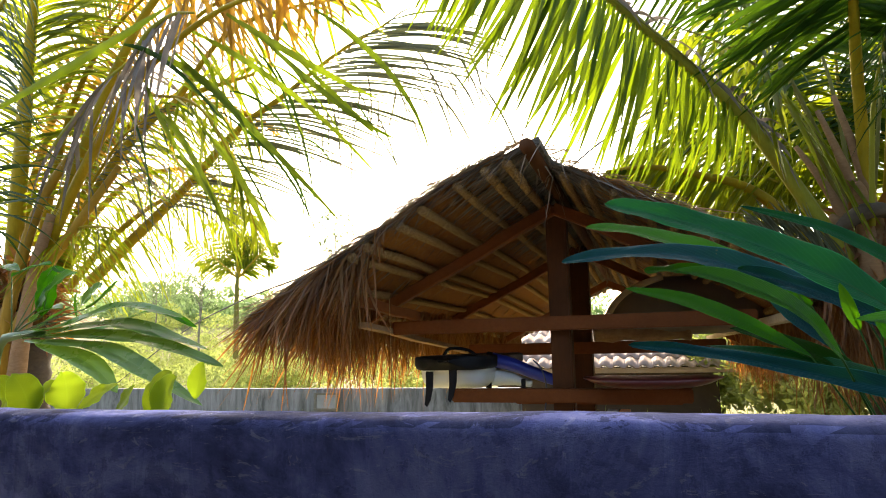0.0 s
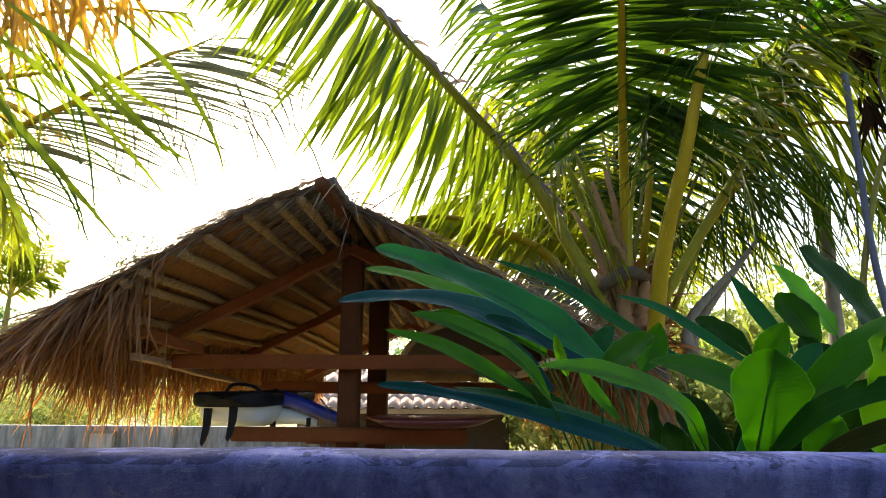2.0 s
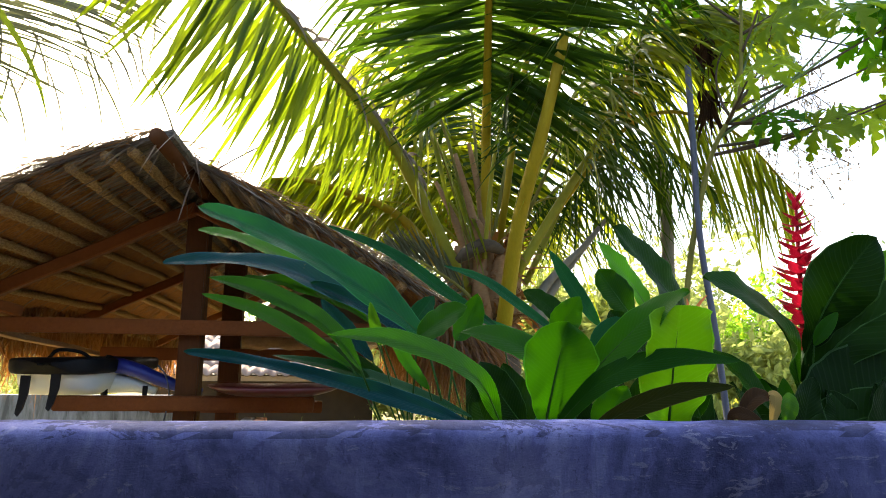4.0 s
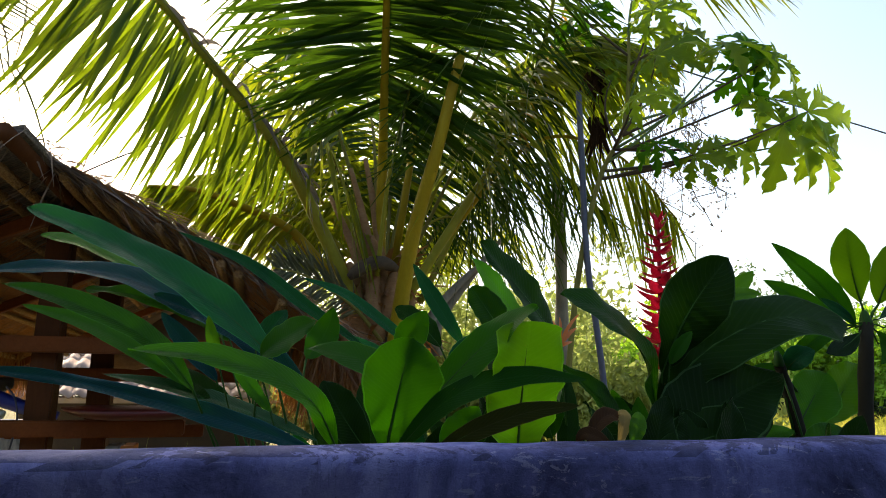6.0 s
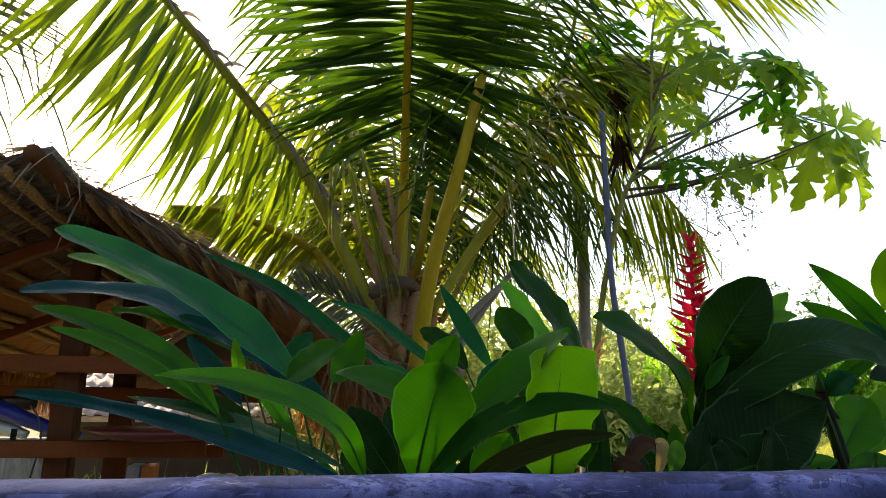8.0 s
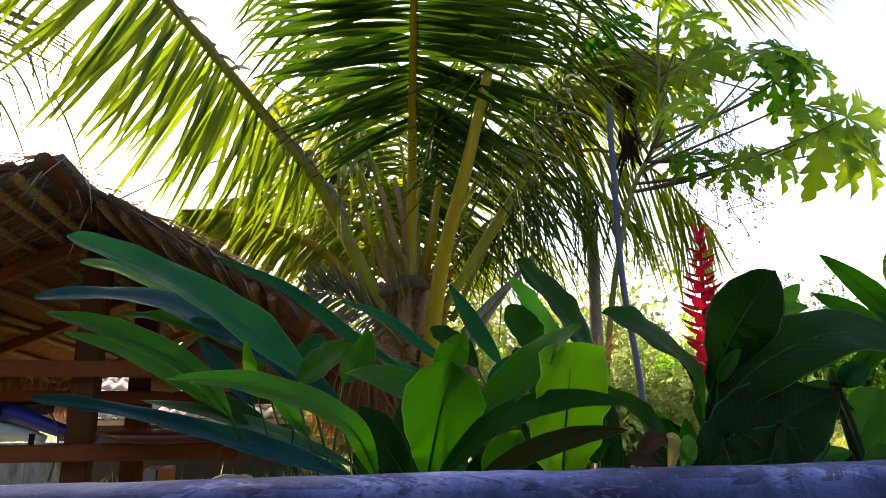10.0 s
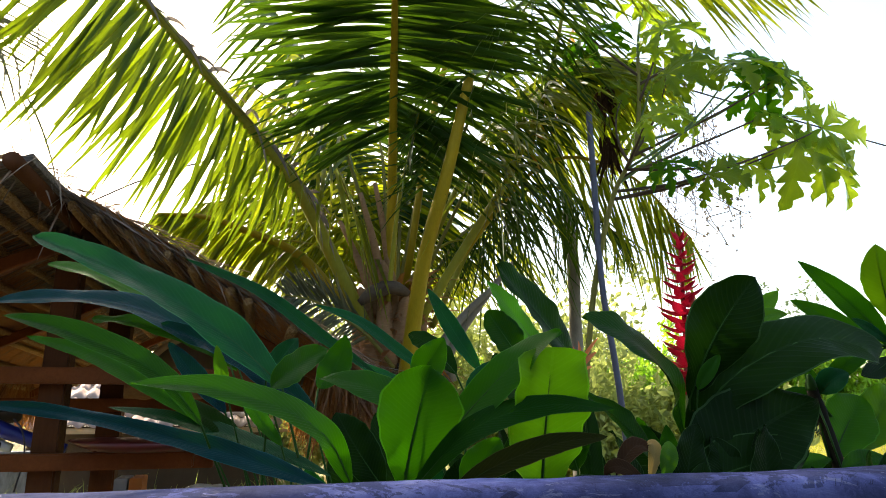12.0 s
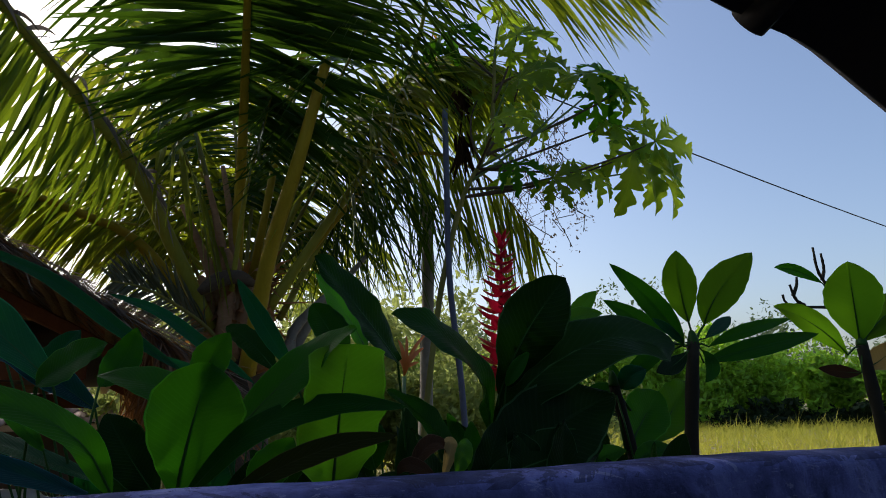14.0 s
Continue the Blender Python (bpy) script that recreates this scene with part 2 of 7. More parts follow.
M_BARK = wood_material("grey_bark", (0.12, 0.11, 0.085), (0.34, 0.31, 0.25), (14, 14, 6), 0.85)
M_STEM = plain_material("plant_stem", (0.1, 0.17, 0.04), 0.5, 0, 0.3, 20.0)
M_MIDRIB = plain_material("leaf_midrib", (0.025, 0.085, 0.012), 0.5, 0, 0.3, 20.0, 0.1)
M_FRANGI = plain_material("frangipani_bark", (0.03, 0.028, 0.018), 0.85, 0, 0.35, 30.0, 0.08)
M_RED = wood_material("red_brown_timber", (0.13, 0.037, 0.008), (0.27, 0.08, 0.02), (30, 3, 30), 0.6)
M_POST = wood_material("dark_brown_post", (0.065, 0.021, 0.005), (0.14, 0.048, 0.013), (30, 30, 3), 0.65)
M_THATCH = thatch_material("thatch_mat", (0.22, 0.084, 0.021), (0.48, 0.21, 0.06), (4, 60, 60), (0.5, 0.18, 0.028))
M_THATCH_SHADE = thatch_material("ridge_shade_thatch", (0.13, 0.11, 0.09), (0.34, 0.29, 0.23), (4, 70, 70))
M_PURLIN = thatch_material("bound_grass_rod", (0.26, 0.145, 0.055), (0.58, 0.38, 0.17), (90, 45, 90))
M_STRAND = strand_material("grass_strand", (0.014, 0.009, 0.007), (0.18, 0.11, 0.062), (0.66, 0.25, 0.04), 0.29)
M_STRAND_G = strand_material("grey_grass_strand", (0.055, 0.042, 0.034), (0.26, 0.2, 0.15), (0.26, 0.16, 0.08), 0.2)
M_GINGER = leaf_material("ginger_bract", (0.22, 0.005, 0.012), (0.5, 0.014, 0.034), (0.6, 0.012, 0.04), 0.4, 6, 0.35, False, 0.2)
M_ORANGE = plain_material("orange_petal", (0.62, 0.15, 0.008), 0.45, 0, 0.2, 30.0)
M_PIPE = plain_material("blue_grey_pipe", (0.07, 0.08, 0.12), 0.6, 0, 0.4, 9.0)
M_BLACK = plain_material("black_rubber", (0.01, 0.01, 0.012), 0.6, 0, 0.3, 12.0, 0.15)
M_WHITE = plain_material("white_board", (0.72, 0.74, 0.7), 0.35, 0, 0.15, 5.0)
M_BLUE = plain_material("blue_board", (0.015, 0.03, 0.3), 0.35, 0, 0.25, 6.0)
M_CANOE = plain_material("red_canoe", (0.1, 0.011, 0.009), 0.3, 0, 0.35, 7.0)
M_TARP = plain_material("dark_brown_hull", (0.19, 0.14, 0.1), 0.7, 0, 0.3, 5.0)
M_LOG = wood_material("pale_log", (0.45, 0.31, 0.18), (0.78, 0.6, 0.4), (3, 30, 30), 0.8)
M_TILE = plain_material("clay_tile", (0.42, 0.3, 0.23), 0.8, 0, 0.4, 12.0, 0.25)
M_SHED = plain_material("brown_shed_wall", (0.1, 0.07, 0.045), 0.85, 0, 0.4, 6.0, 0.2)
M_CABLE = plain_material("black_cable", (0.02, 0.02, 0.022), 0.6, 0, 0.1)


def ground_material():
    k = Nodes("grassy_ground")
    vec = k.coords()
    a, b = k.noise(vec, 0.35, 5.0), k.noise(vec, 9.0, 6.0, 0.7)
    col = k.mix(a, (0.25, 0.24, 0.1), (0.46, 0.38, 0.22))
    col = k.mix(k.math("MULTIPLY", b, 0.5), col, (0.22, 0.17, 0.09))
    k.base(col, 0.95, spec=0.1)
    k.bump(b, 0.8, 0.05)
    return k.m


M_GROUND = ground_material()
M_GRASS = strand_material("dry_grass_blade", (0.13, 0.17, 0.014), (0.44, 0.4, 0.06), (0.62, 0.58, 0.07), 0.42)
M_BUSH = strand_material("bush_leaf", (0.05, 0.075, 0.014), (0.26, 0.3, 0.08), (0.5, 0.56, 0.14), 0.42)
M_BUSH_D = strand_material("hedge_leaf", (0.004, 0.018, 0.003), (0.26, 0.46, 0.05), (0.5, 0.8, 0.05), 0.4)
M_HEDGE_SHADE = strand_material("hedge_shade_leaf", (0.004, 0.011, 0.002), (0.016, 0.034, 0.006), (0.02, 0.05, 0.006), 0.2)
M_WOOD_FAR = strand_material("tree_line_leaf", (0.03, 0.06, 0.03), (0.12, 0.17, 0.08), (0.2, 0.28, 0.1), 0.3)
# Far leaf colour is paled to stand in for distance haze.
M_FAR_HAZE = strand_material("far_leaf_haze", (0.08, 0.14, 0.05), (0.24, 0.34, 0.13), (0.36, 0.5, 0.18), 0.3)


# ---- mesh tools ----
def mesh_object(name, verts, faces, material, parent=None, label="", smooth=True, uvs=None):
    me = bpy.data.meshes.new(name)
    me.from_pydata([tuple(v) for v in verts], [], faces)
    me.materials.append(material)
    if smooth:
        me.polygons.foreach_set("use_smooth", [True] * len(me.polygons))
    if uvs is not None:
        layer = me.uv_layers.new(name="UVMap")
        idx = np.empty(len(me.loops), dtype=np.int64)
        me.loops.foreach_get("vertex_index", idx)
        layer.data.foreach_set("uv", np.asarray(uvs, dtype=np.float32)[idx].ravel())
    me.update()
    ob = new(name, me)
    if parent is not None:
        ob.parent = parent
    if label:
        tagged(ob, label)
    return ob


def part(name, bm, material, parent, label="", smooth=False):
    me = bpy.data.meshes.new(name)
    bm.to_mesh(me)
    bm.free()
    me.materials.append(material)
    if smooth:
        me.polygons.foreach_set("use_smooth", [True] * len(me.polygons))
    ob = new(name, me)
    ob.parent = parent
    if label:
        tagged(ob, label)
    return ob


def thing(name, place, label, category, group="", kind=""):
    ob = new(name)
    ob.location = place
    ob.empty_display_size = 0.1
    return tagged(ob, label, category, group, kind)


def box_bm(lo, hi, bevel=0.006):
    bm = bmesh.new()
    bmesh.ops.create_cube(bm, size=1.0)
    lo, hi = Vector(lo), Vector(hi)
    for v in bm.verts:
        v.co = Vector((lo[i] + (hi[i] - lo[i]) * (v.co[i] + 0.5) for i in range(3)))
    if bevel:
        bmesh.ops.bevel(bm, geom=list(bm.edges), offset=bevel, segments=2, affect="EDGES")
    return bm


def tube_data(points, radii, sides=8):
    """Verts, faces and uvs of a round bar along points."""
    pts = [Vector(p) for p in points]
    verts, faces, uvs = [], [], []
    ref = Vector((0.31, 0.17, 0.93))
    n = len(pts)
    for i, p in enumerate(pts):
        t = (pts[min(i + 1, n - 1)] - pts[max(i - 1, 0)]).normalized()
        a = t.cross(ref).normalized()
        b = t.cross(a)
        for j in range(sides):
            w = 2 * math.pi * j / sides
            verts.append(p + (a * math.cos(w) + b * math.sin(w)) * radii[i])
            uvs.append((i / (n - 1), j / sides))
    for i in range(n - 1):
        for j in range(sides):
            q = (j + 1) % sides
            faces.append((i * sides + j, i * sides + q, (i + 1) * sides + q, (i + 1) * sides + j))
    faces.append(tuple(range(sides))[::-1])
    faces.append(tuple((n - 1) * sides + j for j in range(sides)))
    return verts, faces, uvs


def tube(name, points, radii, material, parent=None, label="", sides=8):
    if parent is not None:
        points = [Vector(p) - parent_origin(parent) for p in points]
    v, f, uv = tube_data(points, radii, sides)
    return mesh_object(name, v, f, material, parent, label, True, uv)


def parent_origin(ob):
    at = Vector((0, 0, 0))
    while ob is not None:
        at = at + ob.location
        ob = ob.parent
    return at


def bezier(a, b, c, s):
    """A quadratic curve that passes b in its middle."""
    a, b, c = Vector(a), Vector(b), Vector(c)
    k = b * 2 - (a + c) * 0.5
    return a * (1 - s) ** 2 + k * 2 * s * (1 - s) + c * s * s


def spline(points, n):
    """n points along a smooth curve through the given points."""
    p = [Vector(q) for q in points]
    p = [p[0] * 2 - p[1]] + p + [p[-1] * 2 - p[-2]]
    out = []
    for i in range(n):
        x = i / (n - 1) * (len(p) - 3)
        j = min(int(x), len(p) - 4)
        u = x - j
        a, b, c, d = p[j:j + 4]
        out.append(0.5 * (2 * b + (c - a) * u + (2 * a - 5 * b + 4 * c - d) * u * u + (3 * b - a - 3 * c + d) * u ** 3))
    return out


def ribbons(roots, ways, lengths, widths, droops, rng, segs=4, kink=0.0, curl=0.25, ups=None):
    """Many folded blades in one go. Each bends down with its length. Returns verts, faces, uvs."""
    roots, ways = np.asarray(roots, float), np.asarray(ways, float)
    n = len(roots)
    lengths, widths, droops = (np.broadcast_to(np.asarray(a, float), (n,)) for a in (lengths, widths, droops))
    ways = ways / np.linalg.norm(ways, axis=1, keepdims=True)
    up = (np.array([0, 0, 1.0]) if ups is None else np.asarray(ups, float)) + rng.normal(0, 0.25, (n, 3))
    side = np.cross(ways, up)
    side /= np.linalg.norm(side, axis=1, keepdims=True) + 1e-9
    nor = np.cross(side, ways)
    twist = rng.normal(0, curl, n)
    s2 = side * np.cos(twist)[:, None] + nor * np.sin(twist)[:, None]
    n2 = np.cross(s2, ways)
    verts = np.zeros((n, segs + 1, 3, 3))
    uv = np.zeros((n, segs + 1, 3, 2))
    sway = rng.normal(0, kink, (n, 3))
    for i in range(segs + 1):
        s = i / segs
        c = roots + ways * (lengths * s)[:, None] + sway * (lengths * s * s)[:, None]
        c[:, 2] -= droops * lengths * s * s
        prof = min(1.0, 0.45 + 2.2 * s) * (1 - s ** 2.2) ** 0.8
        w = (widths * prof)[:, None] * 0.5
        verts[:, i, 0] = c - s2 * w + n2 * w * 0.35
        verts[:, i, 1] = c
        verts[:, i, 2] = c + s2 * w + n2 * w * 0.35
        uv[:, i, :, 0] = s
        uv[:, i, 0, 1], uv[:, i, 1, 1], uv[:, i, 2, 1] = 0, 0.5, 1
    per = (segs + 1) * 3
    quads = []
    for i in range(segs):
        for j in range(2):
            a = i * 3 + j
            quads.append((a, a + 1, a + 4, a + 3))
    quads = np.array(quads)
    faces = (quads[None] + (np.arange(n) * per)[:, None, None]).reshape(-1, 4)
    return verts.reshape(-1, 3), faces.tolist(), uv.reshape(-1, 2)


def flakes(points, size, rng, flat=0.4):
    """Small four-cornered leaves, each at a random turn, folded a little."""
    points = np.asarray(points)
    n = len(points)
    a = rng.normal(0, 1, (n, 3))
    a /= np.linalg.norm(a, axis=1, keepdims=True)
    b = np.cross(a, rng.normal(0, 1, (n, 3)) + np.array([0, 0, flat * 3]))
    b /= np.linalg.norm(b, axis=1, keepdims=True) + 1e-9
    c = np.cross(a, b)
    sz = (size * rng.uniform(0.6, 1.4, n))[:, None]
    verts = np.stack([points - a * sz, points + b * sz * 0.45 + c * sz * 0.15, points + a * sz, points - b * sz * 0.45 + c * sz * 0.15], 1).reshape(-1, 3)
    faces = (np.arange(n)[:, None] * 4 + np.arange(4)[None]).tolist()
    return verts, faces


def lumps(centre, radii, n, rng, clumps=14):
    """Points in an uneven crown made of several clumps."""
    centre, radii = np.array(centre), np.array(radii)
    mids = rng.normal(0, 0.42, (clumps, 3))
    pick = rng.integers(0, clumps, n)
    d = rng.normal(0, 1, (n, 3))
    d /= np.linalg.norm(d, axis=1, keepdims=True)
    r = rng.uniform(0.25, 1.0, n) ** 0.5 * rng.uniform(0.25, 0.5, clumps)[pick]
    return centre + (mids[pick] + d * r[:, None]) * radii


# ---- ground and walls ----
def ground_height(x, y):
    d = math.hypot(x, y)
    left = min(1.0, max(0.0, (-x + 2) / 14))
    rise = min(1.0, max(0.0, (d - 14) / 36))
    rise = rise * rise * (3 - 2 * rise)
    lump = noise.noise(Vector((x * 0.08, y * 0.08, 0))) * min(1.0, d / 30) * 0.6
    return GROUND + left * rise * 3.6 + lump * min(1.0, max(0, d - 6) / 10) * (0.3 + left)


def build_ground():
    steps = [0.0, 1.2, 2.4, 3.6, 5, 6.5, 8, 10, 12, 14.5, 17, 20, 24, 28, 33, 39, 46, 56, 70, 95, 140, 240, 500, 1200, 3000]
    axis = [-v for v in reversed(steps[1:])] + steps
    ys = [1.15] + [1.15 + v for v in steps[1:]]
    verts = [(x, y, ground_height(x, y)) for y in ys for x in axis]
    w = len(axis)
    faces = [(j * w + i, j * w + i + 1, (j + 1) * w + i + 1, (j + 1) * w + i) for j in range(len(ys) - 1) for i in range(w - 1)]
    ob = mesh_object("ground", verts, faces, M_GROUND)
    tagged(ob, "grassy garden ground with dry yellow patches", "ground", kind="structure")


build_ground()


def build_garden_wall():
    nx = 720
    x0, x1 = -5.5, 8.5
    prof = [(1.05, -0.3), (1.05, 0.4), (1.05, 0.8), (1.05, 1.1), (1.05, 1.24), (1.05, 1.264), (1.052, 1.274), (1.058, 1.282), (1.066, 1.286),
            (1.09, 1.288), (1.14, 1.287), (1.162, 1.283), (1.169, 1.27), (1.17, 1.2), (1.17, -0.3)]
    verts = []
    for i in range(nx + 1):
        x = x0 + (x1 - x0) * i / nx
        for j, (y, z) in enumerate(prof):
            k = 1.0 if 4 <= j <= 13 else 0.3
            a = noise.noise(Vector((x * 3.1, y * 2, z * 2))) * 0.004 + noise.noise(Vector((x * 11, y * 4, z * 4))) * 0.0018 + noise.noise(Vector((x * 37, y * 20, z * 20))) * 0.0008
            verts.append((x, y + a * (1 if j > 9 else -1) * 0.8, z + k * a * (1 if z > 0 else 0)))
    m = len(prof)
    faces = [(i * m + j, (i + 1) * m + j, (i + 1) * m + j + 1, i * m + j + 1) for i in range(nx) for j in range(m - 1)]
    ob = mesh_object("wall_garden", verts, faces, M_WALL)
    tagged(ob, "low blue-grey stained cement garden wall, sun-dappled top", "wall", kind="structure")


build_garden_wall()


def build_veranda():
    # Unseen floor and back wall, added and kept dark to cut bounced light.
    fl = part("floor", box_bm((-6, -3.2, -0.2), (9, 1.06, 0.0), 0.0), M_FLOOR, None)
    tagged(fl, "unseen dark grey cement floor added behind the garden wall", "floor", kind="structure")
    hw = part("wall_backing", box_bm((-6, -3.4, -0.2), (9, -3.2, 3.3), 0.0), M_BACKING, None)
    tagged(hw, "unseen dim plastered wall added behind the veranda to cut bounced light", "wall", kind="structure")
    bm = bmesh.new()
    n, rows = 600, []
    for i in range(n + 1):
        x = -6 + 15 * i / n
        # Unseen left eave is added, rising out of view and letting light in.
        z = np.interp(x, (0.2, 1.0, 1.22, 1.26, 1.31, 1.345, 1.42, 1.9), (2.2, 1.66, 1.621, 1.615, 1.614, 1.603, 1.576, 1.42)) + 0.003 * noise.noise(Vector((x * 9, 0, 0)))
        row = [(x, 0.53, z), (x, 0.542, z + 0.012), (x, 0.535, z + 0.05), (x, -3.4, 3.36), (x, -3.4, 3.28)]
        rows.append([bm.verts.new(p) for p in row])
    for a, b in zip(rows, rows[1:]):
        for j in range(5):
            q = (j + 1) % 5
            bm.faces.new((a[j], a[q], b[q], b[j]))
    bmesh.ops.recalc_face_normals(bm, faces=bm.faces)
    rf = part("ceiling", bm, M_DARK_TIMBER, None, "", True)
    tagged(rf, "dark veranda roof with a low sagging eave, its left part unseen and added", "roof", kind="structure")
    knob = thing("roof_pole", (1.252, 0.53, 1.615), "dark round bamboo pole end under the eave", "pole")
    tube("pole_shaft", [(1.252, 0.535, 1.619), (1.252, 0.42, 1.672), (1.252, -3.1, 3.22)], [0.0125, 0.0125, 0.02], M_DARK_TIMBER, knob, "", 14)


build_veranda()


def build_far_wall():
    bm = box_bm((-11, 8.0, 0.0), (-1.2, 8.16, 0.88), 0.01)
    ob = part("wall_far", bm, M_STREAK, None)
    tagged(ob, "weathered grey cement wall at the far side of the garden", "wall", kind="structure")
    fr = thing("window_frame", (-3.75, 7.94, 0.6), "weathered grey frame with a dark panel leaning on the far wall", "frame")
    w, h = 0.36, 0.23
    for nm, lo, hi in (("rail", (-w / 2, 0, h - 0.03), (w / 2, 0.03, h)), ("rail", (-w / 2, 0, 0), (w / 2, 0.03, 0.03)),
                       ("stile", (-w / 2, 0.001, 0.031), (-w / 2 + 0.04, 0.029, h - 0.031)), ("stile", (w / 2 - 0.04, 0.001, 0.031), (w / 2, 0.029, h - 0.031))):
        part(nm, box_bm(lo, hi, 0.004), M_BARK, fr)
    part("panel", box_bm((-w / 2 + 0.04, 0.012, 0.03), (w / 2 - 0.04, 0.02, h - 0.03), 0), M_GREY, fr, "dark grey panel")


build_far_wall()


# ---- thatched shelter ----
RIDGE_L, RIDGE_R, SLOPE_L, SLOPE_R = 2.145, 2.18, 0.515, 0.545
FRONT_L, FRONT_R, BACK = 2.66, 3.02, 7.9
MID = -0.025


def slope_z(side, d):
    """Height of the underside of the thatch, d metres out from the ridge."""
    bow = 0.035 * math.sin(math.pi * min(1.0, d / 1.3))
    hump = 0.03 * math.exp(-((d - 0.28) / 0.2) ** 2) if side < 0 else 0.0
    return (RIDGE_L - SLOPE_L * d if side < 0 else RIDGE_R - SLOPE_R * d) + bow + hump


def sag(y):
    """The roof sinks a little towards its back."""
    return 0.045 * max(0.0, y - 5.0)


def build_shelter():
    sh = thing("thatched_shelter", (-0.05, 4.3, GROUND), "open timber shelter with a sagging gabled grass-thatch roof", "shelter")
    o = sh.location
    rng = np.random.default_rng(11)
    reach = {-1: 1.25, 1: 1.32}
    for side in (-1, 1):
        front = FRONT_L if side < 0 else FRONT_R
        # overlapping thatch mats, from the eave up
        mats = 10
        step = reach[side] / mats
        for m in range(mats):
            d0, d1 = (-0.04 if m == 0 else m * step - 0.02), (m + 1) * step + 0.05
            lift0, lift1 = 0.012, -0.006
            verts, faces = [], []
            ny = 26
            wob = rng.uniform(0, 10)
            for j in range(ny + 1):
                y = front + (BACK - front) * j / ny + (rng.normal(0, 0.012) if j in (0, ny) else 0)
                for d, lift in ((d0, lift0), ((d0 + d1) / 2, 0.004), (d1, lift1)):
                    a = 0.007 * noise.noise(Vector((y * 3 + wob, d * 8, side)))
                    z = slope_z(side, d) + lift + a - sag(y)
                    verts.append(Vector((MID + side * d, y, z)) - o)
                    verts.append(Vector((MID + side * d, y, z + 0.03)) - o)
            for j in range(ny):
                b = j * 6
                c = b + 6
                for k in (0, 2):
                    faces += [(b + k, c + k, c + k + 2, b + k + 2), (b + k + 1, b + k + 3, c + k + 3, c + k + 1)]
                faces += [(b, b + 1, c + 1, c), (b + 4, c + 4, c + 5, b + 5)]
            faces += [(0, 2, 3, 1), (2, 4, 5, 3), (ny * 6, ny * 6 + 1, ny * 6 + 3, ny * 6 + 2), (ny * 6 + 2, ny * 6 + 3, ny * 6 + 5, ny * 6 + 4)]
            # The ridge mat's dull colour stands in for shadow under the apex.
            mesh_object("thatch_mat", verts, faces, M_THATCH if m else M_THATCH_SHADE, sh, "", False)
        # outer cover of weathered grass
        n = 7500
        d = rng.uniform(-0.02, reach[side] - 0.03, n)
        y = rng.uniform(front - 0.03, BACK, n)
        z = np.array([slope_z(side, max(0, q)) - sag(b) for q, b in zip(d, y)]) + 0.012 + rng.uniform(0, 0.014, n)
        roots = np.stack([MID + side * d, y, z], 1) - np.array(o)
        sl = SLOPE_L if side < 0 else SLOPE_R
        ways = np.stack([side * np.ones(n), rng.normal(0, 0.22, n), -sl + rng.normal(-0.01, 0.025, n)], 1)
        v, f, uv = ribbons(roots, ways, rng.uniform(0.18, 0.42, n), 0.011, 0.05, rng, 2, 0.05)
        cover = mesh_object("thatch_cover", v, f, M_STRAND_G, sh, "grey weathered grass cover", True, uv)
        tagged(cover, kind="stuff")
        # ragged verge
        n = 900
        d = rng.uniform(0.0, reach[side], n)
        z = np.array([slope_z(side, q) for q in d]) + rng.uniform(-0.005, 0.06, n)
        roots = np.stack([MID + side * d, front + rng.uniform(-0.02, 0.06, n), z], 1) - np.array(o)
        ways = np.stack([side * rng.uniform(0.4, 1.0, n), rng.normal(-0.18, 0.2, n), -sl * rng.uniform(0.2, 1.2, n)], 1)
        v, f, uv = ribbons(roots, ways, rng.uniform(0.06, 0.2, n), 0.008, 0.12, rng, 2, 0.1)
        tagged(mesh_object("verge_grass", v, f, M_STRAND_G, sh, "", True, uv), kind="stuff")
        # hanging eave fringe in uneven tufts, longest at the front corner
        tufts, per = 235 if side < 0 else 215, 17
        ty = rng.uniform(0, 1, tufts) ** 1.7 * (BACK - front) + front - 0.02
        tn = np.exp(-(ty - front) / 0.3)
        td = reach[side] - 0.05 - rng.uniform(0, 0.45, tufts) * (0.25 + tn * (1.0 if side < 0 else 0.1))
        tw = np.stack([side * rng.uniform(0.05, 0.8, tufts) * (0.5 + 0.5 * tn), rng.normal(-0.05, 0.2, tufts) - 0.12 * tn, -rng.uniform(0.5, 1.0, tufts)], 1)
        tl = (rng.uniform(0.12, 0.32, tufts) + 0.07 * (1 - tn)) * (1.0 if side < 0 else 1.1)
        k = np.repeat(np.arange(tufts), per)
        n = len(k)
        d = td[k] + rng.normal(0, 0.035, n)
        y = ty[k] + rng.normal(0, 0.035, n)
        z = np.array([slope_z(side, q) - sag(b) for q, b in zip(d, y)]) + rng.uniform(-0.01, 0.03, n)
        roots = np.stack([MID + side * d, np.maximum(y, front - 0.03), z], 1) - np.array(o)
        ways = tw[k] + rng.normal(0, 0.11, (n, 3))
        v, f, uv = ribbons(roots, ways, tl[k] * rng.uniform(0.55, 1.1, n), rng.uniform(0.005, 0.017, n), 0.3, rng, 4, 0.2, 0.8)
        tagged(mesh_object("eave_fringe", v, f, M_STRAND, sh, "frayed orange-brown grass fringe", True, uv), kind="stuff")
        # grass-bound rods under the mats, running with the ridge
        for r, d in enumerate((0.09, 0.18, 0.30, 0.45, 0.55, 0.70, 0.77, 0.95, 1.12, 1.24)):
            pts, rad = [], []
            for j in range(170):
                y = front - 0.02 + (BACK - 0.1 - front) * j / 169
                w = 0.006 * noise.noise(Vector((y * 2, r * 3.1, side)))
